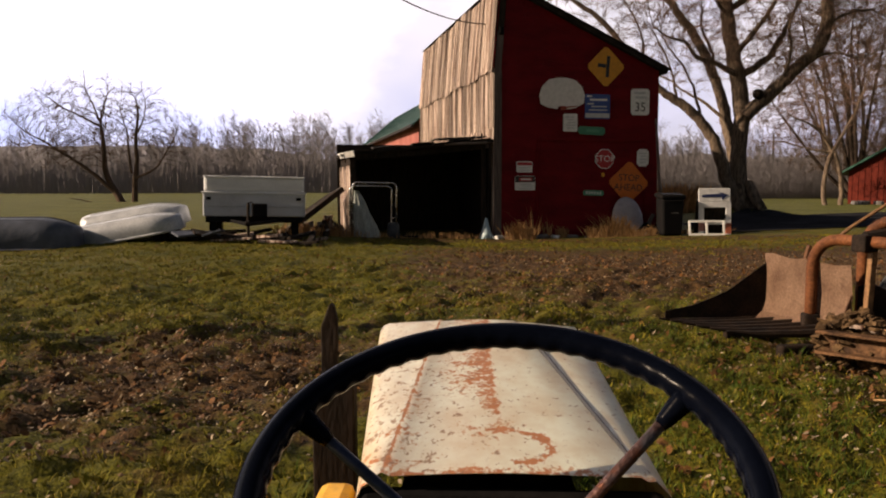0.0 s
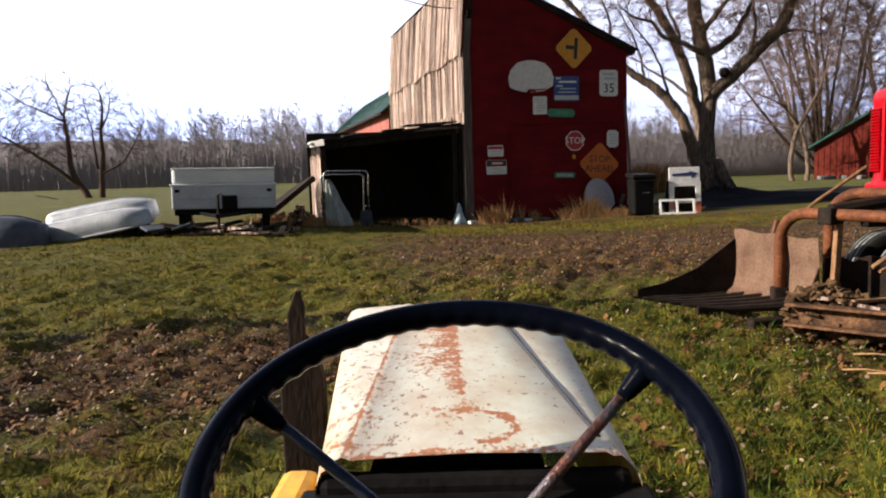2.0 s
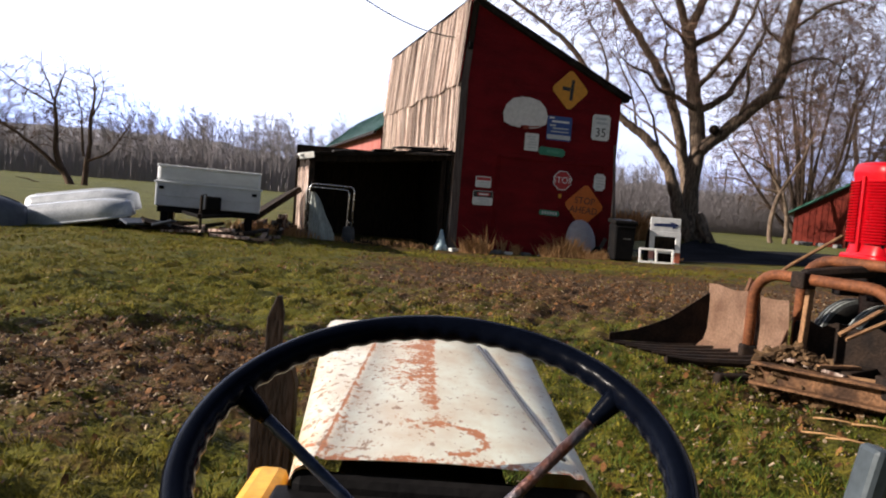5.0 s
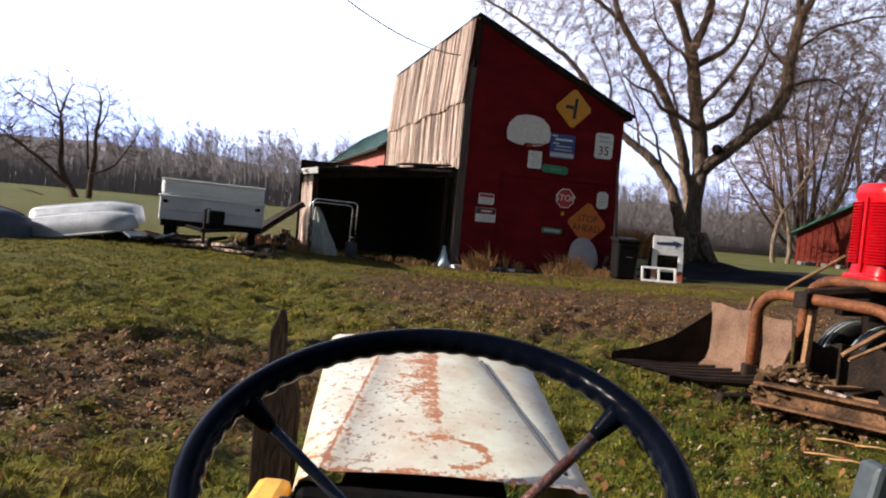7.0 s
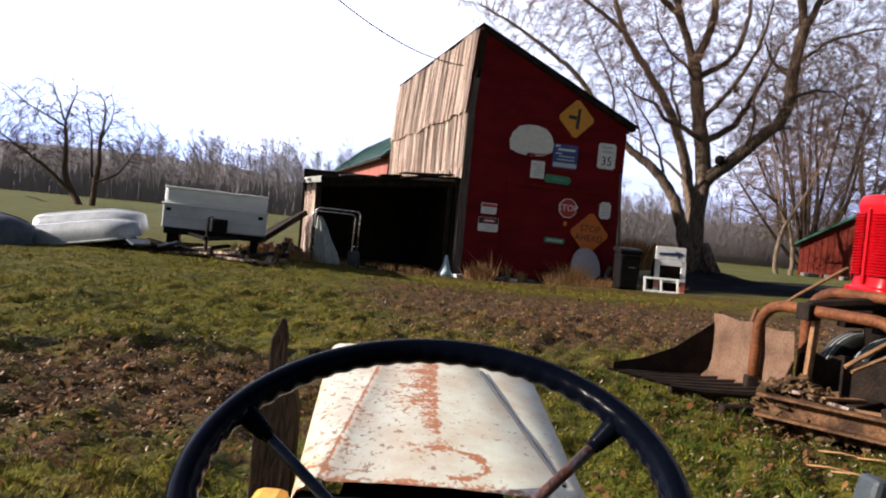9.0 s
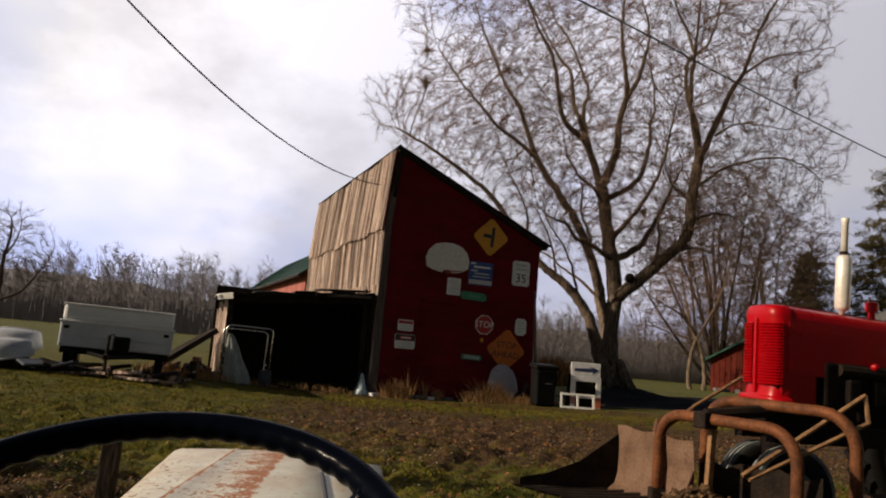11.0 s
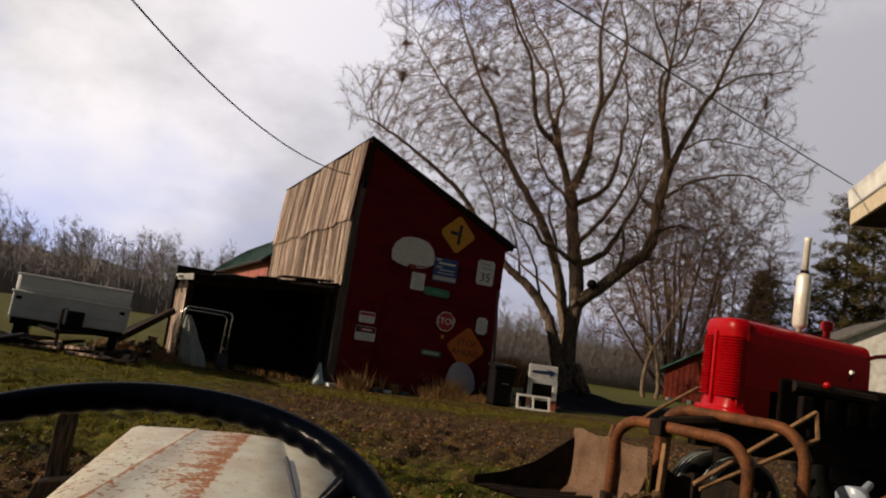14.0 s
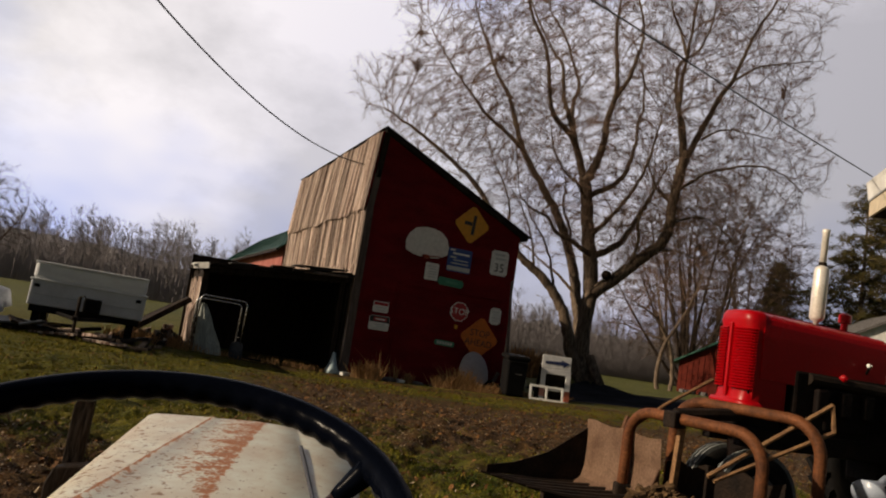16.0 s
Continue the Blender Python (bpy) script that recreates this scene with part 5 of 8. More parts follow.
def build_red_tractor():
    t = thing("farm_tractor", T @ Vector((1.2, 0, 0)), "glossy red row-crop tractor with an upright louvred grille", "tractor")
    half = 0.225
    plan = rounded_front(half, 0.16)
    # grille shell: solid behind, louvres before it
    bm = bmesh.new()
    lev = [(1.14, 0.97), (1.22, 1.0), (1.70, 1.0), (1.80, 1.0), (1.855, 0.95), (1.885, 0.84), (1.895, 0.6)]
    rings = []
    for z, k in lev:
        inset = 0.022 if 1.2 < z < 1.75 else 0.0
        rings.append([bm.verts.new(T @ Vector((x * k + inset + (1 - k) * 0.12, y * k * (1 - inset * 2), z))) for x, y in plan])
    n = len(plan)
    for a, b in zip(rings, rings[1:]):
        for k in range(n - 1):
            bm.faces.new((a[k], a[k + 1], b[k + 1], b[k]))
    bm.faces.new(rings[-1])
    grille = part("grille", bm, TRACTOR_RED, t, "bright red louvred grille", smooth=True)
    for i in range(21):
        z = 1.245 + i * 0.0245
        for s0, s1 in ((1, n // 2 - 1), (n // 2, n - 2)):
            b2 = bmesh.new()
            pa = [T @ Vector((plan[k][0] - 0.004, plan[k][1] * 1.005, z)) for k in range(s0, s1 + 1)]
            for (p, q) in zip(pa, pa[1:]):
                d = (q - p)
                mm = Matrix.Translation((p + q) / 2) @ d.to_track_quat("X", "Z").to_matrix().to_4x4() @ pose(0, 0, 0, 28, 0, 0)
                box((d.length * 1.06, 0.018, 0.0105), mm, 0, b2)
            part("louvre", b2, TRACTOR_RED, grille)
    # black panel stands for the shade between the louvres
    part("grille_backing", box((0.02, 0.40, 0.55), T @ Matrix.Translation((0.075, 0, 1.48))), BLACK, grille, "black panel standing for the shaded gap behind louvres")
    part("centre_bar", box((0.03, 0.035, 0.62), T @ Matrix.Translation((0.003, 0, 1.47)), 0.008), TRACTOR_RED, grille)
    # radiator foot: wider flange
    bm = bmesh.new()
    rings = []
    for z, k in ((1.05, 1.12), (1.065, 1.2), (1.12, 1.2), (1.145, 1.08)):
        rings.append([bm.verts.new(T @ Vector((x * k - 0.03, y * k, z))) for x, y in plan])
    for a, b in zip(rings, rings[1:]):
        for k in range(n - 1):
            bm.faces.new((a[k], a[k + 1], b[k + 1], b[k]))
    bm.faces.new(rings[0][::-1])
    bm.faces.new(rings[-1])
    foot = part("radiator_foot", bm, TRACTOR_RED, t, "red radiator foot with bolts", smooth=True)
    for y in (-0.16, -0.05, 0.08):
        part("bolt", lathe([(0.014, 0), (0.014, 0.012), (0.008, 0.016)], T @ pose(-0.035 + abs(y) * 0.12, y, 1.095, 0, -90, 0), 8), ENGINE, foot)
    # hood
    out = []
    for a in np.linspace(0, math.pi, 13):
        out.append((half * math.copysign(abs(math.cos(a)) ** 0.45, math.cos(a)), 1.70 + 0.195 * abs(math.sin(a)) ** 0.55))
    out = [(half, 1.34)] + out + [(-half, 1.34)]
    bm = prism([(x, z) for x, z in out], 1.30, T @ pose(0.15, 0, 0, 0, 0, -90))
    for v in bm.verts:
        l = T.inverted() @ v.co
        l.z -= 0.055 * max(0, l.x - 0.5)
        v.co = T @ l
    hood = part("hood", bm, TRACTOR_RED, t, "red engine hood", smooth=False)
    part("hood_strip", box((1.1, 0.02, 0.012), T @ pose(0.80, 0, 1.886, 0, 2.2, 0), 0.003), TRACTOR_RED, hood)
    part("radiator_side", box((0.34, 2 * half - 0.02, 0.72), T @ Matrix.Translation((0.26, 0, 1.42)), 0.01), TRACTOR_RED, t)
    # engine, frame and pedestal
    # block widened and near black, so shade below the hood reads as one
    bm = box((1.5, 0.475, 0.66), T @ Matrix.Translation((1.24, 0, 1.13)), 0.03)
    box((0.5, 0.46, 0.3), T @ Matrix.Translation((1.05, -0.02, 1.12)), 0.03, bm)
    for i in range(4):
        box((0.12, 0.1, 0.22), T @ Matrix.Translation((0.75 + i * 0.24, -0.24, 1.22)), 0.02, bm)
    part("engine", bm, ENGINE, t, "dark engine block, blackened for shade under the hood")
    part("exhaust_manifold", tube([T @ Vector((0.62, -0.24, 1.4)), T @ Vector((1.5, -0.24, 1.38))], 0.05, 8), DARK_RUST, t)
    part("air_cleaner", lathe([(0.05, 0.0), (0.1, 0.02), (0.1, 0.32), (0.05, 0.36)], T @ Matrix.Translation((1.75, -0.3, 1.0)), 16), ENGINE, t)
    part("frame_rail", box((2.2, 0.10, 0.16), T @ Matrix.Translation((1.1, -0.2, 0.86)), 0.01), ENGINE, t)
    part("frame_rail", box((2.2, 0.10, 0.16), T @ Matrix.Translation((1.1, 0.2, 0.86)), 0.01), ENGINE, t)
    part("front_bolster", box((0.42, 0.40, 0.22), T @ Matrix.Translation((0.2, 0, 0.95)), 0.03), ENGINE, t)
    part("pedestal", lathe([(0.12, 0.4), (0.11, 0.6), (0.13, 0.9)], T @ Matrix.Translation((0.22, 0, 0)), 14), ENGINE, t)
    part("front_axle", tube([T @ Vector((0.22, -0.2, 0.36)), T @ Vector((0.22, 0.2, 0.36))], 0.045, 10), ENGINE, t)
    grey_rib = material("pale worn tread rib", (0.20, 0.215, 0.21), (0.11, 0.115, 0.115), 0.7, scale=12, fine=60, fine_dark=0.3, bump=0.2)
    for y in (-0.19, 0.19):
        mw = T @ pose(0.22, y, 0.37, 90, 0, 0)
        w = part("front_wheel", lathe([(0.16, -0.05), (0.24, -0.07), (0.33, -0.075), (0.36, -0.05), (0.365, 0.0), (0.36, 0.05), (0.33, 0.075), (0.24, 0.07), (0.16, 0.05)], mw, 36), RUBBER, t, smooth=True)
        for z in (-0.045, 0.0, 0.045):
            part("tread_rib", lathe([(0.355, z - 0.013), (0.383, z - 0.010), (0.383, z + 0.010), (0.355, z + 0.013)], mw, 36), grey_rib, w, "pale worn tread rib")
        part("rim", lathe([(0.05, -0.04), (0.17, -0.05), (0.19, -0.03), (0.19, 0.03), (0.17, 0.05), (0.05, 0.04)], mw, 20), TRACTOR_RED, w)
    for y in (-0.75, 0.75):
        mw = T @ pose(2.45, y, 0.72, 90, 0, 0)
        w = part("rear_wheel", lathe([(0.42, -0.12), (0.58, -0.15), (0.69, -0.15), (0.72, -0.1), (0.72, 0.1), (0.69, 0.15), (0.58, 0.15), (0.42, 0.12)], mw, 40), RUBBER, t, smooth=True)
        b2 = bmesh.new()
        for i in range(26):
            a = 2 * math.pi * i / 26
            for sg in (-1, 1):
                box((0.05, 0.15, 0.05), mw @ Matrix.Rotation(a + sg * 0.06, 4, "Z") @ pose(0.73, 0, sg * 0.07, sg * 55 - 90, 0, 0), 0, b2)
        part("lug", b2, RUBBER, w)
        part("rim", lathe([(0.06, -0.05), (0.42, -0.1), (0.46, 0.0), (0.42, 0.1), (0.06, 0.05)], mw, 28), TRACTOR_RED, w)
    part("rear_axle", tube([T @ Vector((2.45, -0.75, 0.72)), T @ Vector((2.45, 0.75, 0.72))], 0.09, 12), ENGINE, t)
    part("transmission", box((1.2, 0.42, 0.6), T @ Matrix.Translation((2.1, 0, 0.85)), 0.05), ENGINE, t)
    part("steering_shaft", tube([T @ Vector((1.32, 0.0, 1.62)), T @ Vector((1.75, 0.0, 1.78)), T @ Vector((2.2, 0.0, 1.86))], 0.02, 8), TRACTOR_RED, t, "red steering shaft")
    part("dash_post", tube([T @ Vector((1.42, 0.0, 1.1)), T @ Vector((1.40, 0.0, 1.86))], 0.035, 8), TRACTOR_RED, t)
    # muffler and stack
    ms = T @ pose(0.84, -0.02, 1.86, 0, 1.5, 0)
    muf = part("muffler", lathe([(0.022, 0.0), (0.024, 0.05), (0.05, 0.06), (0.063, 0.085), (0.064, 0.5), (0.055, 0.53), (0.03, 0.55)], ms, 20), MUFFLER, t, "bright aluminised muffler", smooth=True)
    part("stack_pipe", lathe([(0.029, 0.5), (0.030, 0.84), (0.034, 0.85), (0.034, 0.88), (0.026, 0.88)], ms, 14), MUFFLER, muf, smooth=True)
    part("clamp", lathe([(0.034, 0.545), (0.036, 0.57), (0.034, 0.58)], ms, 12), DARK_RUST, muf)
    part("muffler_neck", lathe([(0.03, -0.05), (0.028, 0.02)], ms, 12), DARK_RUST, muf)
    part("air_intake", lathe([(0.03, 0), (0.03, 0.1), (0.055, 0.11), (0.055, 0.18), (0.02, 0.2)], T @ Matrix.Translation((1.22, 0.05, 1.84)), 14), TRACTOR_RED, t)
    part("fuel_cap", lathe([(0.035, 0), (0.035, 0.05), (0.01, 0.06)], T @ Matrix.Translation((1.28, 0, 1.80)), 12), BLACK, t)
    # added bright disc in place of the light gap between hood and dash
    ml = T @ pose(1.17, -0.30, 1.585, 0, -90, 0)
    lamp = part("gap_glint", lathe([(0.008, -0.03), (0.018, -0.02), (0.023, 0.0), (0.022, 0.005)], ml, 16), CHROME, t, "added bright disc standing for light through a gap")
    part("glint_face", lathe([(0.020, 0.0), (0.017, 0.008), (0.003, 0.012)], ml, 14), WHITE_PAINT, lamp)
    part("glint_arm", tube([T @ Vector((1.20, -0.28, 1.57)), T @ Vector((1.24, -0.2, 1.5))], 0.012, 6), ENGINE, lamp)
    # red cap added where a round red reflector sits
    part("reflector_cap", lathe([(0.028, 0), (0.034, 0.03), (0.016, 0.055)], T @ pose(0.95, -0.25, 1.44, 75, -30, 0), 12), TRACTOR_RED, t)
    return t


build_red_tractor()


def u_pipe(parent, p0, p1, top, r, name, rad=0.045):
    """An inverted U of heavy pipe from foot p0 to foot p1."""
    p0, p1 = Vector(p0), Vector(p1)
    d = p1 - p0
    d.z = 0
    ln = d.length
    d.normalize()
    up = Vector((0, 0, 1))
    pts = [p0, p0 + up * (top - r - p0.z) * 0.5, p0 + up * (top - r - p0.z)]
    q = p0 + up * (top - r - p0.z) + d * r
    pts += [q - d * r * math.cos(a) + up * r * math.sin(a) for a in np.linspace(0.25, math.pi / 2, 6)]
    q2 = p1 + up * (top - r - p1.z) - d * r
    pts += [q2 + d * r * math.sin(a) + up * r * math.cos(a) for a in np.linspace(0, math.pi / 2 - 0.25, 6)]
    pts += [p1 + up * (top - r - p1.z), p1 + up * (top - r - p1.z) * 0.5, p1]
    return part(name, tube(pts, rad, 12), RUST_PIPE, parent, smooth=True)


def build_loader():
    ld = thing("front_loader", (2.9, 5.9, 0.0), "rusty front loader with a forked bucket resting on the ground", "loader")
    far, near = Vector((2.56, 6.93, 0)), Vector((2.80, 5.84, 0))
    across = (near - far).normalized()
    fwd = Vector((-math.cos(radians(10)), -math.sin(radians(10)), 0))
    up = Vector((0, 0, 1))

    def plate(points, thick, normal, mat, name, label=""):
        bm = bmesh.new()
        a = [bm.verts.new(p) for p in points]
        b = [bm.verts.new(p + normal * thick) for p in points]
        k = len(a)
        fs = [bm.faces.new(a), bm.faces.new(b[::-1])] + [bm.faces.new((a[(i + 1) % k], a[i], b[i], b[(i + 1) % k])) for i in range(k)]
        bmesh.ops.recalc_face_normals(bm, faces=fs)
        return part(name, bm, mat, ld, label)

    # back sheet, slightly bent, with a lip
    rows = []
    bm = bmesh.new()
    for z, f in ((0.16, 0.10), (0.22, 0.03), (0.32, 0.0), (0.5, -0.01), (0.74, 0.02)):
        rows.append([bm.verts.new(far.lerp(near, k / 8) + up * (z + (0.012 * math.sin(k * 1.7) if z > 0.7 else 0)) + fwd * (f + 0.012 * noise.noise((k, z * 5, 3)))) for k in range(9)])
    for a, b in zip(rows, rows[1:]):
        for k in range(8):
            bm.faces.new((a[k], a[k + 1], b[k + 1], b[k]))
    g = bmesh.ops.solidify(bm, geom=bm.faces[:], thickness=0.012)
    part("bucket_back", bm, RUST_PLATE, ld, "rust-tan sheet steel back")
    # side sheets: long triangles; the far one's shade is put in as darker rust
    for base, nm in ((far, 1), (near, -1)):
        reach = 0.95 if nm > 0 else 0.14
        pts = [base + up * 0.66, base + up * 0.16, base + fwd * reach + up * 0.175, base + fwd * reach + up * 0.235, base + fwd * reach * 0.72 + up * 0.285, base + fwd * reach * 0.4 + up * 0.40]
        if nm < 0:
            pts = [base + up * 0.52, base + up * 0.12, base + fwd * reach + up * 0.10, base + fwd * reach + up * 0.15]
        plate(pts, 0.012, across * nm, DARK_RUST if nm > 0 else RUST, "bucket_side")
    # tines
    for i in range(6):
        b0 = far.lerp(near, i / 5) + up * (0.10 * i / 5)
        pts = [b0 - fwd * 0.05 + up * 0.15, b0 + fwd * 0.35 + up * 0.135, b0 + fwd * 0.75 + up * 0.14, b0 + fwd * 1.0 + up * 0.17]
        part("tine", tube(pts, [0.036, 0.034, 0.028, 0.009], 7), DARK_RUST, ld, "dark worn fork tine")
    for k in (0.15, 0.85):
        part("skid_shoe", box((0.5, 0.10, 0.12), pose(*(far.lerp(near, k) + fwd * 0.22 + up * 0.055), 0, 0, 10), 0.02), DARK_RUST, ld, "dark skid shoe on the ground")
    part("tine_bar", tube([far + fwd * 0.02 + up * 0.13, near + fwd * 0.02 + up * 0.23], 0.035, 8), DARK_RUST, ld)
    # pipe frames
    u_pipe(ld, (2.66, 6.22, 0.20), (3.22, 5.12, 0.25), 0.93, 0.24, "pipe_arch")
    u_pipe(ld, (3.12, 6.35, 0.20), (3.76, 5.28, 0.25), 1.07, 0.26, "pipe_arch")
    clamp = part("clamp", box((0.12, 0.16, 0.13), Matrix.Translation((2.86, 5.80, 0.92)) @ pose(0, 0, 0, 0, 0, -63), 0.015), DARK_RUST, ld, "dark cast clamp")
    part("upright", box((0.05, 0.05, 0.66), pose(2.92, 5.82, 0.6, 0, 3, 10), 0.006), BAR_TAN, ld)
    part("cross_beam", tube([(2.86, 5.80, 0.96), (3.2, 5.86, 1.0), (3.45, 5.92, 1.02)], 0.05, 8), DARK_RUST, ld)
    part("link_arm", tube([(3.0, 6.1, 0.86), (3.35, 6.2, 1.0), (3.8, 6.3, 1.12)], 0.035, 7), DARK_RUST, ld)
    part("trip_rod", tube([(2.79, 6.6, 0.70), (3.2, 6.75, 0.98), (3.72, 6.92, 1.27)], 0.016, 6), BAR_TAN, ld, "bleached trip rod")
    part("trip_lever", box((0.03, 0.05, 0.2), pose(2.78, 6.62, 0.74, 0, 14, 0), 0.005), RUST, ld)
    # the open brace behind
    a, b, c = Vector((3.02, 5.5, 0.56)), Vector((3.97, 5.5, 1.215)), Vector((4.0, 5.5, 1.01))
    for p, q in ((a, b), (a + Vector((0.05, 0, -0.03)), c), (b, c)):
        part("brace_bar", tube([p, q], 0.018, 6), BAR_TAN, ld, "bleached angle bar")
    part("brace_bar", tube([Vector((3.45, 5.5, 0.72)), Vector((3.44, 5.5, 0.84))], 0.014, 6), BAR_TAN, ld)
    # added dark plate between the pipe frames, standing for the shade there
    a, b = Vector((2.98, 6.12, 0.14)), Vector((3.66, 5.52, 0.14))
    tops = [(k / 9, 0.44 + 0.03 * math.sin(k * 2.3) - 0.06 * abs(k / 9 - 0.45)) for k in range(10)]
    pts = [a, b] + [a.lerp(b, k) + up * h for k, h in reversed(tops)]
    plate(pts, 0.03, Vector((0.66, 0.75, 0)).normalized(), DARK_RUST, "shade_plate", "added dark plate standing for shade before the tyres")
    # lugs at the feet
    for p in ((2.66, 6.22, 0.24), (3.22, 5.12, 0.26), (3.76, 5.28, 0.26)):
        part("foot_lug", box((0.13, 0.10, 0.16), Matrix.Translation(p), 0.02), DARK_RUST, ld)
    # lower beam and skid
    p, q = Vector((2.52, 5.72, 0.20)), Vector((3.26, 5.06, 0.20))
    d = q - p
    mm = Matrix.Translation((p + q) / 2) @ d.to_track_quat("X", "Z").to_matrix().to_4x4()
    CH = 1 if (mm.to_3x3() @ Vector((0, 1, 0))).y < 0 else -1  # the channel opens to the front
    bm = box((d.length, 0.03, 0.15), mm, 0.004)
    box((d.length, 0.11, 0.02), mm @ Matrix.Translation((0, CH * 0.05, 0.075)), 0.004, bm)
    box((d.length, 0.11, 0.02), mm @ Matrix.Translation((0, CH * 0.05, -0.075)), 0.004, bm)
    part("channel_beam", bm, CHANNEL, ld, "rusty steel channel beam")
    part("push_arm", box((0.9, 0.12, 0.14), pose(3.42, 5.75, 0.22, 0, 0, 38), 0.01), DARK_RUST, ld)
    part("push_arm", box((1.6, 0.14, 0.16), pose(3.98, 5.34, 0.30, 0, -4, 10), 0.01), DARK_RUST, ld)
    return ld


build_loader()


def loader_litter():
    rnd = random.Random(31)
    # matted soil, roots and boards heaped on the beam
    bm = bmesh.new()
    for i in range(1500):
        t = rnd.random()
        w = rnd.uniform(-0.08, 0.2) if i % 5 > 1 else rnd.uniform(-0.2, -0.02)
        p = Vector((2.62 + 0.85 * t + w * 0.66, 5.86 - 0.62 * t + w * 0.75, 0))
        z = 0.04 + rnd.random() * (0.27 + 0.10 * math.sin(t * 7) - 0.5 * max(0, w - 0.1))
        s = rnd.uniform(0.02, 0.062)
        box((s * rnd.uniform(0.8, 2.6), s, s * rnd.uniform(0.15, 0.6)), pose(p.x, p.y, z, rnd.uniform(-45, 45), rnd.uniform(-45, 45), rnd.uniform(0, 180)), 0, bm)
    for v in bm.verts:
        v.co += Vector((noise.noise(v.co * 17), noise.noise(v.co * 17 + Vector((3, 0, 0))), noise.noise(v.co * 17 + Vector((0, 3, 0))))) * 0.03
    solo("soil_heap", bm, CLAY, "matted soil, roots and leaves caught on the loader", "soil", kind="stuff", at=(3.0, 5.6, 0))
    for i, (x, y, z, ln, rz) in enumerate(((2.85, 5.52, 0.30, 0.5, -52), (3.05, 5.55, 0.31, 0.42, 20), (2.78, 5.7, 0.33, 0.38, 62), (3.2, 5.3, 0.27, 0.5, -30))):
        bm = box((ln, 0.09, 0.025), pose(x, y, z, rnd.uniform(-12, 12), rnd.uniform(-10, 10), rz), 0.005)
        solo("board_offcut", bm, BAR_TAN if i % 2 else BOARD, "broken board lying across the loader beam", "board", "boards on the loader", at=(x, y, z - 0.03))
    for i in range(7):
        x, y = 2.35 + rnd.random() * 0.9, 4.6 + rnd.random() * 0.5
        bm = tube([(x, y, 0.03), (x + 0.12, y - 0.06, 0.045), (x + 0.3, y - 0.12, 0.03)], [0.008, 0.007, 0.003], 5)
        solo("stick", bm, STRAW, "pale dry stick lying on the grass", "stick", "sticks on the grass", at=(x, y, 0))
    # a black tyre with wheel bolts, and a pale jug
    mw = pose(3.80, 5.0, 0.27, 72, 0, 20)
    w = thing("spare_wheel", (3.78, 5.0, 0.0), "black small tyre with a dark rim beside the loader", "wheel")
    part("tyre", lathe([(0.12, -0.05), (0.19, -0.07), (0.235, -0.05), (0.245, 0.0), (0.235, 0.05), (0.19, 0.07), (0.12, 0.05)], mw, 28), BLACK, w, smooth=True)
    part("rim", lathe([(0.02, -0.03), (0.13, -0.04), (0.13, 0.04), (0.02, 0.03)], mw, 20), BLACK, w)
    for i in range(4):
        part("bolt", lathe([(0.018, 0), (0.018, 0.02), (0.008, 0.026)], mw @ Matrix.Rotation(i * math.pi / 2, 4, "Z") @ Matrix.Translation((0.09, 0, 0.03)), 8), GALV, w)
    mj = pose(4.18, 5.3, 0.60, 0, 58, 24)
    crate = solo("timber_block", box((0.7, 0.5, 0.50), pose(4.3, 5.3, 0.25, 0, 0, 12), 0.02), DARK_WOOD, "dark timber block under a pale funnel", "timber", at=(4.3, 5.3, 0))
    solo("funnel", lathe([(0.135, 0.0), (0.13, 0.016), (0.055, 0.13), (0.032, 0.16), (0.028, 0.26), (0.016, 0.27)], mj, 20), plain("pale blue enamel", (0.36, 0.42, 0.52), 0.3), "pale blue enamel funnel lying on a timber", "funnel", at=(4.18, 5.3, 0.5), smooth=True)
    solo("copper_can", lathe([(0.07, 0), (0.075, 0.02), (0.075, 0.16), (0.03, 0.2), (0.02, 0.23)], pose(4.40, 5.2, 0.50, 0, 6, 0), 16), RUST_PIPE, "orange-brown can standing on a timber", "can", at=(4.40, 5.2, 0.5), smooth=True)


loader_litter()


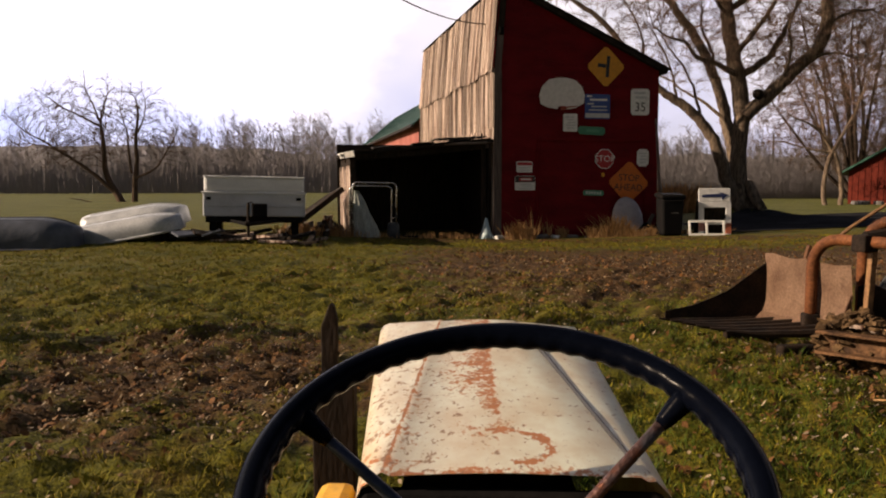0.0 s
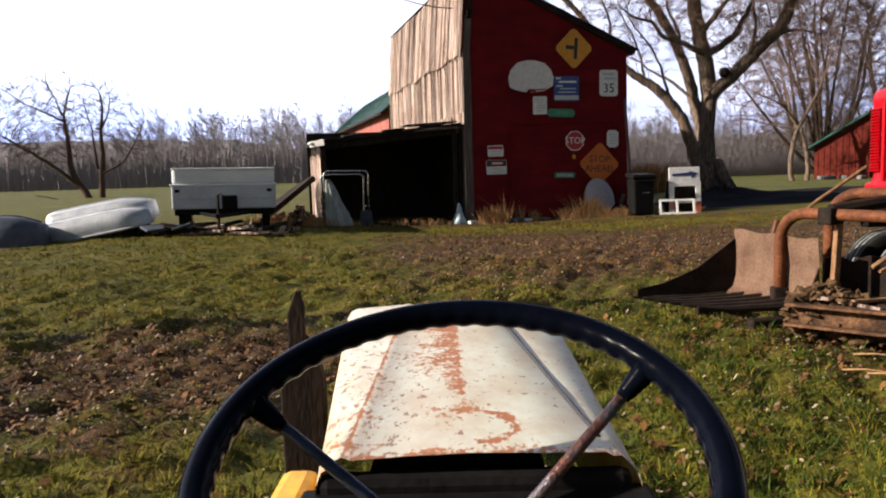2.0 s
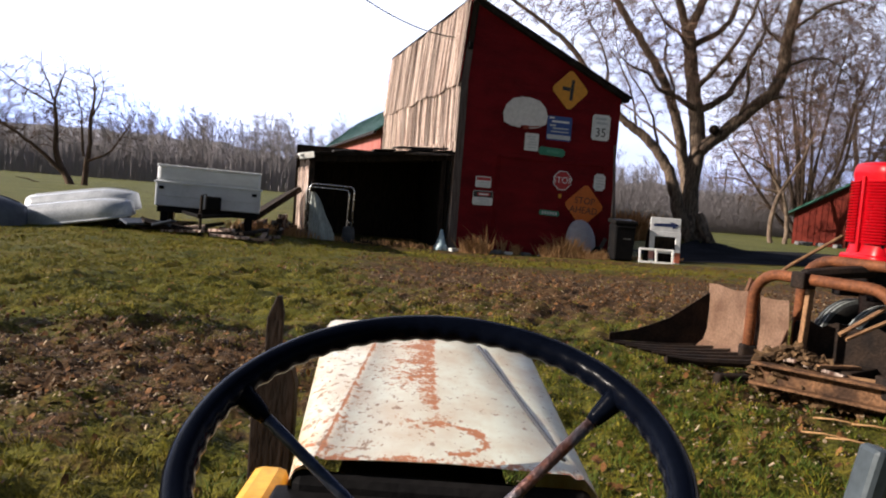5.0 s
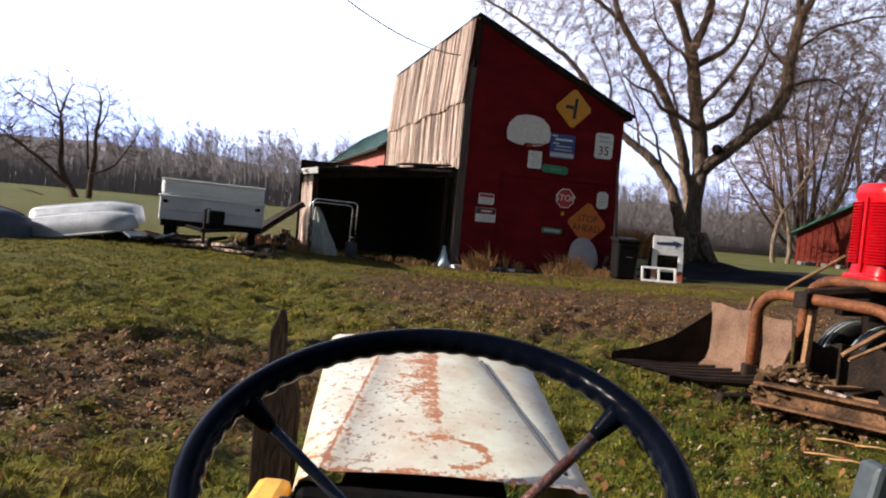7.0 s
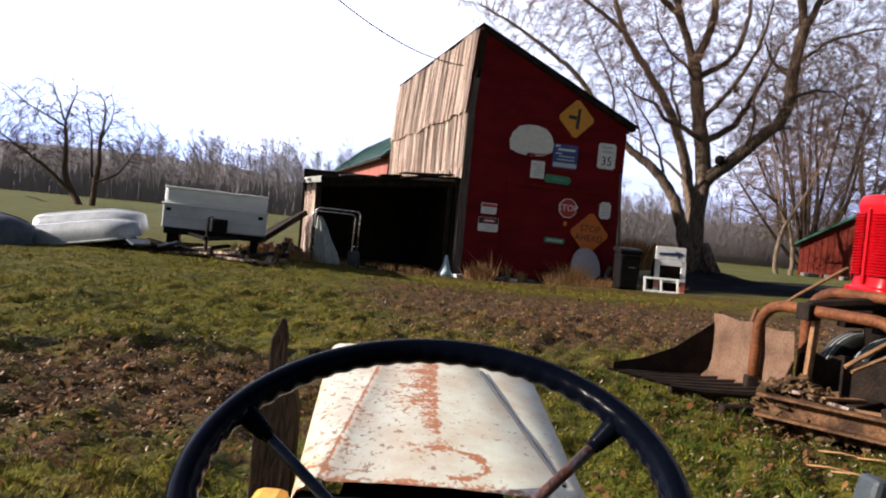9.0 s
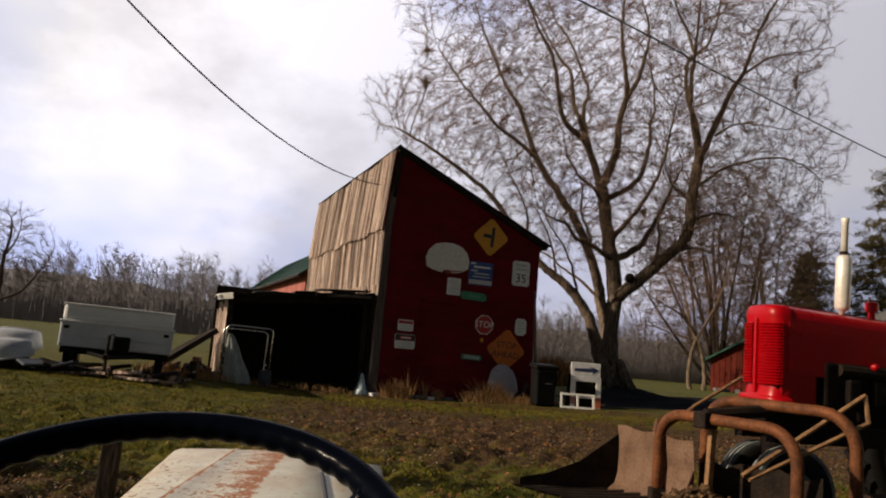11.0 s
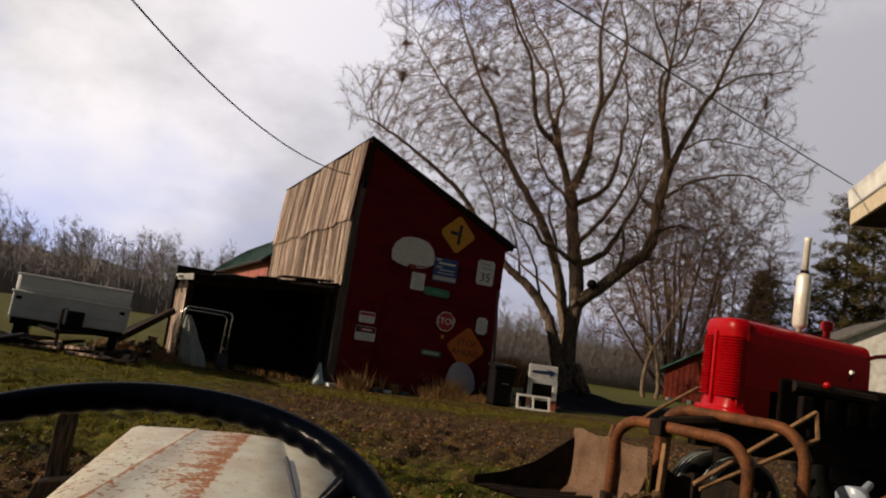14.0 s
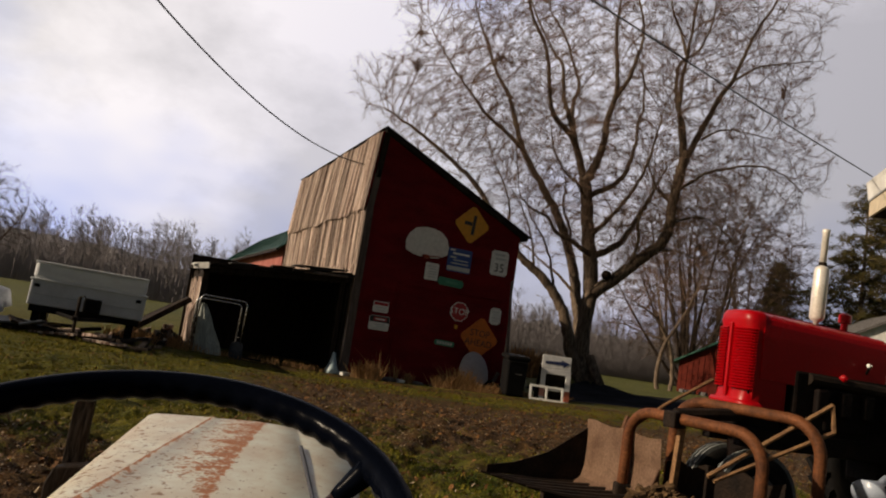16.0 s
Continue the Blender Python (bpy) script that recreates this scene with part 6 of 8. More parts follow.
# ---- the tractor that carries the camera ----
def build_own_tractor():
    t = thing("garden_tractor", (0.02, 1.2, 0.0), "old garden tractor with a rust-streaked white hood and black steering wheel", "tractor")
    Y0, Y1 = 0.885, 2.05

    def plan(y):
        k = (y - Y0) / (Y1 - Y0)
        return 0.048 * (1 - k), 0.188 + 0.086 * k, 1.032 - 0.032 * k

    # hood: crowned top, rounded shoulders, straight sides, rolled front
    bm = bmesh.new()
    rows = []
    ys = [Y0 + (Y1 - Y0) * i / 22 for i in range(23)]
    for y in ys + [Y1 + 0.018, Y1 + 0.028]:
        cx, hw, z = plan(min(y, Y1))
        roll = 0 if y <= Y1 else (0.012 if y < Y1 + 0.02 else 0.05)
        row = []
        sl, sr = (-0.106 - cx) / hw, ((0.196 - (min(y, Y1) - 0.95) * 0.0862) - cx) / hw
        e = 0.022 / hw
        prof = [(-1.02, -0.26), (-1.015, -0.12), (-1.0, -0.05), (-0.985, -0.027), (-0.95, -0.012), (-0.89, -0.005), (sl - e, 0.002), (sl - e * 0.45, 0.0022), (sl, 0.0062), (sl + e * 0.45, 0.0022), (sl * 0.5, 0.006), (0.0, 0.008),
                (sr * 0.5, 0.007), (sr - e * 0.4, 0.005), (sr, 0.0), (sr + e * 0.4, 0.001), (0.93, -0.012), (0.97, -0.022), (0.992, -0.04), (1.0, -0.06), (1.015, -0.12), (1.02, -0.26)]
        for s, dz in prof:
            row.append(bm.verts.new((cx + s * hw, y, z + dz - roll + 0.0012 * noise.noise((s * 3, y * 4, 2)))))
        rows.append(row)
    for a, b in zip(rows, rows[1:]):
        for k in range(len(a) - 1):
            bm.faces.new((a[k], a[k + 1], b[k + 1], b[k]))
    hood = part("hood", bm, HOOD_PAINT, t, "white enamel hood streaked with orange rust", smooth=True)
    # front face and hinge seam
    bm = box((0.50, 0.03, 0.34), Matrix.Translation((0, Y1 + 0.02, 0.80)), 0.012)
    part("grille_front", bm, HOOD_PAINT, t)
    part("seam_groove", tube([(0.196, 0.95, 1.0315), (0.170, 1.25, 1.0238), (0.149, 1.50, 1.0172), (0.128, 1.74, 1.0105)], [0.0034, 0.0038, 0.0045, 0.0055], 8), SEAM_GREY, hood, "dark grey open seam")
    # black dash under the rear edge
    part("dash_panel", box((0.36, 0.03, 0.44), Matrix.Translation((0.044, Y0 + 0.012, 0.795)), 0.012), BLACK, t, "black dash panel")
    bm = box((0.40, 0.06, 0.02), Matrix.Translation((0.044, Y0 - 0.012, 0.985)), 0.006)
    part("dash_cowl", bm, BLACK, t)
    # yellow tank side behind the hood
    part("side_panel", box((0.05, 0.20, 0.34), pose(-0.185, 0.93, 0.80, 0, 0, 0), 0.014), YELLOW, t, "yellow side panel")
    part("frame", box((0.36, 1.5, 0.16), Matrix.Translation((0.02, 1.15, 0.45)), 0.02), YELLOW, t)
    part("engine", box((0.3, 0.8, 0.4), Matrix.Translation((0.02, 1.45, 0.68)), 0.03), ENGINE, t)
    # steering wheel
    C = Vector((0.0272, 0.700, 1.1154))
    nrm = Vector((-0.033, -math.sin(0.370), math.cos(0.370))).normalized()
    ex = Vector((0, 1, 0)).cross(nrm).normalized()
    ey = nrm.cross(ex)
    W = Matrix.Translation(C) @ Matrix((ex, ey, nrm)).transposed().to_4x4()
    R, r = 0.2240, 0.0140
    bm = bmesh.new()
    n, s = 360, 14
    rings = []
    for i in range(n):
        a = 2 * math.pi * i / n
        grip = 0.5 + 0.5 * math.cos(a * 54)
        ring = []
        for k in range(s):
            b = 2 * math.pi * k / s
            inner = max(0.0, -math.cos(b) * 0.8 - math.sin(b) * 0.6 - 0.25)
            rr = r * (1 + 0.02 * math.sin(b)) + 0.0026 * inner * grip
            ring.append(bm.verts.new(W @ Vector(((R + rr * math.cos(b)) * math.cos(a), (R + rr * math.cos(b)) * math.sin(a), rr * 1.05 * math.sin(b)))))
        rings.append(ring)
    for i in range(n):
        p, q = rings[i], rings[(i + 1) % n]
        for k in range(s):
            bm.faces.new((p[k], q[k], q[(k + 1) % s], p[(k + 1) % s]))
    wheel = part("steering_wheel", bm, WHEEL_BLACK, t, "black steering wheel with finger grips", smooth=True)
    hub = W @ Vector((0, 0, -0.163))
    for deg, mat in ((29, SPOKE), (156, SPOKE_BLUE), (270, SPOKE)):
        a = radians(deg)
        rim = W @ Vector((R * math.cos(a), R * math.sin(a), -0.002))
        d = hub - rim
        part("spoke", tube([rim + d * 0.03, rim + d * 0.55, hub], 0.0064, 10), mat, wheel, smooth=True)
        part("spoke_sleeve", tube([rim, rim + d * 0.05, rim + d * 0.13, rim + d * 0.16], [0.0155, 0.0122, 0.0092, 0.007], 12), WHEEL_BLACK, wheel, smooth=True)
    part("hub", lathe([(0.01, -0.04), (0.035, -0.04), (0.042, -0.01), (0.036, 0.012), (0.01, 0.02)], W @ Matrix.Translation((0, 0, -0.163)), 20), WHEEL_BLACK, wheel, smooth=True)
    part("steering_column", tube([hub, Vector((0.03, 0.90, 0.72))], 0.02, 10), BLACK, t)
    # upright on the left side
    up = part("upright", prism([(-0.440, 0.25), (-0.330, 0.25), (-0.327, 0.83), (-0.340, 0.875), (-0.425, 0.860), (-0.440, 0.82)], 0.05, Matrix.Translation((0, 1.95, 0)), bevel=0.004), STAKE, t, "dark brown upright arm")
    part("tip", prism([(-0.426, 0.80), (-0.382, 0.80), (-0.380, 1.01), (-0.389, 1.052), (-0.400, 1.056), (-0.424, 0.995)], 0.022, Matrix.Translation((0, 2.002, 0)), bevel=0.003), STAKE, up, "worn brown blade tip")
    part("arm_bracket", box((0.36, 0.06, 0.08), Matrix.Translation((-0.25, 1.92, 0.44)), 0.01), DARK_RUST, t)
    # control lever on the right
    lev = part("control_lever", tube([(0.40, 0.80, 0.55), (0.445, 0.73, 1.04), (0.458, 0.71, 1.125), (0.476, 0.708, 1.178)], 0.0085, 10), TAN_TUBE, t, "tan control lever", smooth=True)
    part("knob", box((0.022, 0.03, 0.085), pose(0.437, 0.712, 1.108, 0, 12, 8), 0.006), LAMP_GREY, lev, "pale blue-grey knob")
    part("lever_base", box((0.2, 0.1, 0.1), Matrix.Translation((0.32, 0.82, 0.52)), 0.01), BLACK, t)
    # axles and wheels below
    part("front_axle", tube([(-0.42, 1.85, 0.2), (0.46, 1.85, 0.2)], 0.03, 8), DARK_RUST, t)
    part("axle_post", tube([(0.02, 1.85, 0.2), (0.02, 1.85, 0.42)], 0.05, 8), DARK_RUST, t)
    part("rear_axle", tube([(-0.40, 0.1, 0.29), (0.44, 0.1, 0.29)], 0.035, 8), DARK_RUST, t)
    part("rear_frame", box((0.3, 0.9, 0.14), Matrix.Translation((0.02, 0.3, 0.36)), 0.02), YELLOW, t)
    for x, y, rad, wd in ((-0.42, 1.85, 0.2, 0.07), (0.46, 1.85, 0.2, 0.07), (-0.42, 0.1, 0.29, 0.12), (0.46, 0.1, 0.29, 0.12)):
        mw = pose(x, y, rad, 0, 90, 0)
        w = part("wheel", lathe([(rad * 0.5, -wd), (rad * 0.8, -wd * 1.1), (rad * 0.97, -wd * 0.8), (rad, 0), (rad * 0.97, wd * 0.8), (rad * 0.8, wd * 1.1), (rad * 0.5, wd)], mw, 26), RUBBER, t, smooth=True)
        part("rim", lathe([(0.02, -wd * 0.3), (rad * 0.5, -wd * 0.8), (rad * 0.52, 0), (rad * 0.5, wd * 0.8), (0.02, wd * 0.3)], mw, 18), WHITE_PAINT, w)
    return t


build_own_tractor()


# ---- trees ----
def limb_line(rnd, plane, xz, r0, r1, y0=0.0, y1=0.0, wander=0.016):
    """A main limb in an upright plane: its line, which swings from depth y0 to y1, and its girth along it."""
    n = len(xz)
    line = smooth_line([(x, plane + y0 + (y1 - y0) * i / (n - 1), z) for i, (x, z) in enumerate(xz)], 5)
    m = len(line) - 1
    pts = [line[0]] + [p + Vector((rnd.gauss(0, wander), rnd.gauss(0, wander), rnd.gauss(0, wander))) for p in line[1:]]
    return pts, [r0 + (r1 - r0) * (i / m) ** 0.75 for i in range(m + 1)]


def blob(r, count, centre, half, hollow=0.0):
    """Random places in an ellipsoid, fewer in its middle."""
    p = r.randn(count, 3)
    p /= np.linalg.norm(p, axis=1)[:, None]
    lumps = 1.0 + 0.13 * np.sin(p[:, 0] * 7 + 2 * np.sin(p[:, 2] * 5)) * np.sin(p[:, 2] * 9 + p[:, 1] * 4) + 0.07 * np.sin(p[:, 0] * 19 + p[:, 2] * 13)
    p *= ((hollow + (1 - hollow) * r.rand(count) ** (1 / 2.1)) * lumps)[:, None]
    return np.array(centre) + p * np.array(half)


def grow_crown(tree, limbs, cloud, seed, step=0.32, reach=2.6, kill=0.45, tip=0.0055, rounds=34, per=4, length=(0.22, 0.55), wide=0.0038, trunk=BARK, twig=TWIG, up=0.10):
    """Branches that grow from the limbs towards free places in the crown, forking as they go, with twigs on the thin ones."""
    r = np.random.RandomState(seed)
    big, fine = Buffer(), Buffer()
    pos, par, cap, way = [], [], [], []
    for pts, rads, first in limbs:
        big.tube(pts, rads, 14 if rads[0] > 0.2 else 8)
        for i in range(1, len(pts)):
            if i / len(pts) >= first:
                pos.append(pts[i])
                par.append(-1)
                cap.append(rads[i])
                way.append((pts[i] - pts[i - 1]).normalized())
    pos, way = np.array([tuple(p) for p in pos]), np.array([tuple(p) for p in way])
    cloud = cloud.astype(np.float32)
    par, cap = list(par), list(cap)
    near, dist = np.zeros(len(cloud), int), np.full(len(cloud), 1e9)

    def meet(first):
        for a in range(first, len(pos), 400):
            q = pos[a:a + 400].astype(np.float32)
            d = (q * q).sum(1)[None, :] - 2 * (cloud @ q.T)
            k = d.argmin(1)
            best = np.linalg.norm(cloud - q[k], axis=1)
            closer = best < dist
            near[closer], dist[closer] = k[closer] + a, best[closer]

    meet(0)
    for _ in range(rounds):
        live = (dist < reach) & (dist > kill)
        if not live.any():
            break
        pull = np.zeros_like(pos)
        d = cloud[live] - pos[near[live]]
        np.add.at(pull, near[live], d / np.linalg.norm(d, axis=1)[:, None])
        who = np.unique(near[live])
        v = pull[who]
        v = v / (np.linalg.norm(v, axis=1)[:, None] + 1e-6) * 0.8 + way[who] * 0.6 + r.randn(len(who), 3) * 0.15 + np.array((0, 0, up))
        v /= np.linalg.norm(v, axis=1)[:, None]
        at = len(pos)
        pos, way = np.concatenate((pos, pos[who] + v * step * r.uniform(0.7, 1.25, (len(who), 1)))), np.concatenate((way, v))
        par += who.tolist()
        cap += [9.0] * len(who)
        meet(at)
        keep = dist > kill
        cloud, near, dist = cloud[keep], near[keep], dist[keep]
    # girth from the tips inwards
    n = len(pos)
    load, heir, best = np.zeros(n), [-1] * n, [0.0] * n
    rad = np.zeros(n)
    for i in range(n - 1, -1, -1):
        rad[i] = min(max(load[i], tip ** 2.05) ** (1 / 2.05), cap[i])
        p = par[i]
        if p >= 0:
            load[p] += rad[i] ** 2.05
            if par[p] >= 0 and rad[i] > best[p]:
                best[p], heir[p] = rad[i], i
    # smooth out the kinks where one branch runs on
    run = np.array([i for i in range(n) if par[i] >= 0 and heir[i] >= 0])
    if len(run):
        back, ahead = np.array([par[i] for i in run]), np.array([heir[i] for i in run])
        for _ in range(3):
            pos[run] = pos[run] * 0.4 + (pos[back] + pos[ahead]) * 0.3
    spots = [Vector(p) for p in pos]
    for i in range(n):
        p = par[i]
        if p < 0 or (par[p] >= 0 and heir[p] == i):
            continue
        top = min(rad[i], 0.55 * cap[p]) if par[p] < 0 else min(rad[i], rad[p])
        pts, rads, k = [spots[p], spots[i]], [top, min(rad[i], top)], heir[i]
        while k >= 0:
            pts.append(spots[k])
            rads.append(min(rad[k], rads[-1]))
            k = heir[k]
        (big if top > 0.028 else fine).tube(pts, rads, 6 if top > 0.05 else (4 if top > 0.022 else 3))
    # twigs: slender kinked blades
    thin = np.array([i for i in range(n) if par[i] >= 0 and rad[i] < tip * 2.6])
    who = np.repeat(thin, per)
    m = len(who)
    d1 = way[who] * 0.9 + r.randn(m, 3) * 0.46 + np.array((0, 0, 0.10))
    d1 /= np.linalg.norm(d1, axis=1)[:, None]
    d2 = d1 + r.randn(m, 3) * 0.25 + np.array((0, 0, 0.12))
    d2 /= np.linalg.norm(d2, axis=1)[:, None]
    ln = r.uniform(*length, (m, 1))
    side = np.cross(d1, r.randn(m, 3))
    side *= wide / (np.linalg.norm(side, axis=1)[:, None] + 1e-6)
    p0 = pos[who] - way[who] * step * r.rand(m, 1)
    p1 = p0 + d1 * ln * 0.5
    p2 = p1 + d2 * ln * 0.5
    base = len(fine.v)
    v = np.stack((p0 - side, p0 + side, p1 + side * 0.75, p1 - side * 0.75, p2), 1).reshape(-1, 3)
    fine.v += v.tolist()
    q = base + np.arange(m)[:, None] * 5
    fine.f += (q + np.array((0, 1, 2, 3))).tolist() + (q + np.array((3, 2, 4))).tolist()
    big.object("trunk", trunk, tree, smooth=True)
    tagged(fine.object("crown", twig, tree), kind="stuff")


def build_maple():
    tree = thing("maple_tree", (10.1, 30.0, 0.4), "great bare maple with a forked trunk and spreading limbs", "tree")
    rnd, r = random.Random(2), np.random.RandomState(6)
    limbs = []

    def limb(xz, r0, r1, y0=0.0, y1=0.0, first=0.12, wander=0.016):
        limbs.append((*limb_line(rnd, 30.0, xz, r0, r1, y0, y1, wander), first))

    # the trunk, its roots and the low limb beside it
    foot = smooth_line([(10.18, 30, 0.1), (10.1, 30, 0.55), (9.93, 30, 1.25), (9.86, 30, 2.39), (9.93, 30, 3.34), (10.04, 30, 4.3)], 5)
    limbs.append((foot, [0.37 + 0.36 * math.exp(-i * 0.30) - 0.003 * i for i in range(len(foot))], 2.0))
    for a in range(6):
        d = Vector((math.cos(a * 1.05), math.sin(a * 1.05), 0))
        limbs.append(([Vector((10.05, 30, 1.4)) + d * 0.25, Vector((10.08, 30, 0.8)) + d * 0.5, Vector((10.08, 30, 0.25)) + d * 0.95], [0.18, 0.2, 0.09], 2.0))
    limb([(9.75, 0.5), (9.40, 1.41), (9.02, 2.51), (8.59, 3.38), (7.90, 4.10), (7.23, 4.58), (6.66, 4.96), (5.74, 5.88), (4.64, 7.29), (3.57, 8.13), (2.35, 8.87), (1.21, 9.46), (0.4, 9.8)], 0.30, 0.03, -0.3, -0.9, 0.3)
    limb([(9.80, 2.4), (9.55, 3.4), (9.33, 4.44), (8.97, 5.57), (8.45, 6.80), (7.79, 7.78), (7.18, 8.64), (6.58, 9.51), (6.19, 10.42), (5.87, 11.35), (5.60, 12.04), (4.97, 12.92), (4.34, 14.3), (3.91, 15.2), (3.4, 16.6)], 0.27, 0.03, 0.1, 1.6, 0.25)
    limb([(6.61, 9.47), (5.53, 10.10), (4.48, 10.64), (3.60, 11.41), (2.69, 12.22), (1.76, 13.22)], 0.11, 0.025, 0.6, -1.2)
    limb([(10.00, 4.0), (9.82, 5.22), (9.63, 6.15), (9.47, 7.09), (9.33, 8.04), (9.14, 8.80)], 0.33, 0.24, 0, 0.2, 0.3)
    limb([(9.18, 8.62), (8.66, 9.64), (8.20, 10.30), (7.53, 10.67), (7.08, 11.13), (6.84, 11.78), (6.65, 12.49), (6.28, 13.43), (5.72, 14.07), (5.23, 14.99), (4.67, 16.15), (4.1, 17.8)], 0.17, 0.025, 0.2, -2.6)
    limb([(9.05, 8.8), (8.72, 10.14), (8.55, 11.10), (8.45, 12.09), (8.74, 13.03), (8.43, 14.11), (7.92, 15.54), (7.21, 16.69), (6.51, 18.6)], 0.15, 0.025, 0.2, 2.6)
    limb([(8.18, 10.24), (7.81, 11.22), (7.62, 11.93), (7.46, 13.16), (7.09, 13.71), (6.46, 14.73), (5.59, 16.35), (4.86, 17.7)], 0.12, 0.025, -0.8, 0.4)
    limb([(9.20, 8.6), (9.54, 9.55), (9.67, 10.56), (9.65, 11.31), (9.83, 12.35), (9.71, 13.34), (9.44, 14.57), (9.36, 15.84), (9.38, 17.15), (9.09, 20.2)], 0.20, 0.03, 0.1, -1.2)
    limb([(9.85, 12.23), (10.48, 13.36), (10.85, 14.59), (11.13, 15.56), (11.12, 16.73), (10.85, 18.0), (10.77, 19.8)], 0.12, 0.025, -0.3, 1.8)
    limb([(9.38, 8.0), (10.52, 8.73), (11.17, 9.59), (11.53, 10.9), (11.67, 11.94), (11.95, 12.88), (11.89, 14.54), (11.47, 16.0)], 0.14, 0.025, 0.1, 2.6)
    limb([(9.70, 6.40), (10.21, 7.09), (10.73, 8.03), (11.05, 8.95), (11.22, 10.09), (11.27, 11.4)], 0.12, 0.03, -0.1, -2.2)
    limb([(10.0, 5.56), (11.07, 6.21), (11.71, 7.10), (12.18, 7.91), (12.62, 8.55), (12.99, 9.28), (13.63, 10.5)], 0.16, 0.04, 0.1, 2.4)
    limb([(10.02, 3.9), (10.98, 4.81), (11.65, 5.51), (12.55, 6.38), (12.85, 7.16), (12.84, 7.89), (12.91, 8.89), (13.06, 9.87), (13.07, 10.42)], 0.26, 0.20, -0.2, -0.6, 0.35)
    limb([(12.99, 10.2), (12.64, 11.36), (12.40, 12.33), (12.29, 13.33), (12.30, 14.36), (12.29, 15.66), (12.27, 17.77), (12.04, 20.4)], 0.13, 0.03, -0.6, -2.2)
    limb([(13.11, 10.4), (12.99, 11.67), (12.75, 12.65), (12.69, 13.92), (12.92, 14.74), (13.87, 15.72), (14.39, 17.15), (14.58, 18.26), (14.76, 20.2)], 0.13, 0.025, -0.5, 1.6)
    limb([(12.37, 14.25), (12.06, 15.36), (11.69, 16.33), (11.55, 17.62), (11.16, 19.9)], 0.08, 0.02, -1.3, -0.4)
    limb([(13.20, 10.3), (13.76, 11.81), (14.16, 12.91), (14.57, 13.64), (14.90, 14.75), (15.31, 16.01), (15.88, 17.19), (16.18, 18.33), (16.56, 20.0)], 0.15, 0.025, -0.6, -1.8)
    limb([(14.57, 13.61), (15.60, 14.49), (16.63, 14.95), (17.69, 15.29), (19.03, 15.69)], 0.07, 0.016, -1.0, -0.4)
    limb([(13.59, 10.97), (14.37, 11.47), (15.38, 11.35), (16.19, 11.18)], 0.055, 0.016, -0.8, -2.0)
    limb([(13.10, 8.85), (13.99, 9.58), (14.99, 10.01), (16.29, 10.23), (17.25, 9.89), (17.89, 9.29)], 0.08, 0.018, -0.5, -1.6, 0.2)
    limb([(12.85, 7.3), (13.92, 7.83), (14.95, 7.87), (15.91, 7.41), (16.68, 6.74)], 0.07, 0.016, -0.5, 0.8, 0.2)
    limb([(9.72, 5.5), (8.84, 5.88), (8.00, 6.13), (7.45, 6.64), (6.88, 6.71), (6.19, 7.02)], 0.13, 0.03, -0.1, -1.6, 0.2)
    # lighter branches in the open middle of the crown and along the low limb
    limb([(8.3, 3.7), (8.05, 4.9), (7.65, 5.9), (7.05, 6.8), (6.7, 7.9)], 0.07, 0.02, -0.5, 0.3, 0.15)
    limb([(7.3, 4.55), (7.05, 5.5), (6.55, 6.5), (5.9, 7.3)], 0.06, 0.018, -0.6, -1.4, 0.15)
    limb([(6.0, 5.65), (6.05, 6.7), (5.75, 7.7), (5.2, 8.7), (4.9, 9.7)], 0.06, 0.018, -0.7, 0.2, 0.15)
    limb([(9.5, 3.7), (8.7, 4.5), (8.0, 5.0), (7.2, 5.6), (6.5, 5.7)], 0.08, 0.02, 0.1, 1.4, 0.2)
    limb([(9.35, 7.7), (8.75, 8.3), (8.0, 8.6), (7.3, 9.3), (6.9, 10.2)], 0.09, 0.02, 0.1, -1.8, 0.2)
    limb([(9.0, 5.5), (8.9, 6.6), (8.6, 7.6), (8.7, 8.7), (8.4, 9.8)], 0.08, 0.02, 0.2, 1.8, 0.2)
    limb([(11.3, 5.15), (11.5, 6.2), (11.3, 7.3), (11.6, 8.4), (11.4, 9.6)], 0.09, 0.02, -0.3, -1.6, 0.2)
    limb([(12.1, 5.95), (13.0, 6.2), (13.9, 6.0), (14.8, 6.3), (15.5, 5.9)], 0.06, 0.016, -0.4, -1.4, 0.2)
    limb([(12.85, 8.1), (12.2, 8.9), (11.9, 9.9), (12.0, 11.0)], 0.07, 0.02, -0.5, 0.8, 0.2)
    cloud = np.concatenate((blob(r, 14500, (9.4, 30.0, 14.4), (8.7, 6.2, 8.0), 0.25), blob(r, 2600, (3.2, 29.2, 10.4), (4.3, 3.0, 2.6)), blob(r, 1700, (15.6, 29.6, 10.0), (3.4, 3.4, 3.2)), blob(r, 1500, (9.2, 29.5, 7.6), (5.2, 3.4, 2.2)), blob(r, 500, (6.2, 29.2, 7.6), (2.6, 2.0, 1.9)), blob(r, 420, (7.6, 29.0, 5.9), (2.0, 1.5, 1.3)), blob(r, 380, (12.6, 29.4, 6.4), (2.4, 1.8, 1.4))))
    cloud = cloud[(cloud[:, 2] > 4.4) & (cloud[:, 2] > 9.4 - 0.9 * cloud[:, 0])]
    grow_crown(tree, limbs, cloud, 3, step=0.27, kill=0.29, rounds=46, per=8, length=(0.2, 0.6), wide=0.0038, tip=0.0052)
    burr = lathe([(0.02, -0.2), (0.16, -0.14), (0.21, 0.0), (0.15, 0.15), (0.02, 0.2)], pose(10.42, 29.6, 4.75), 12)
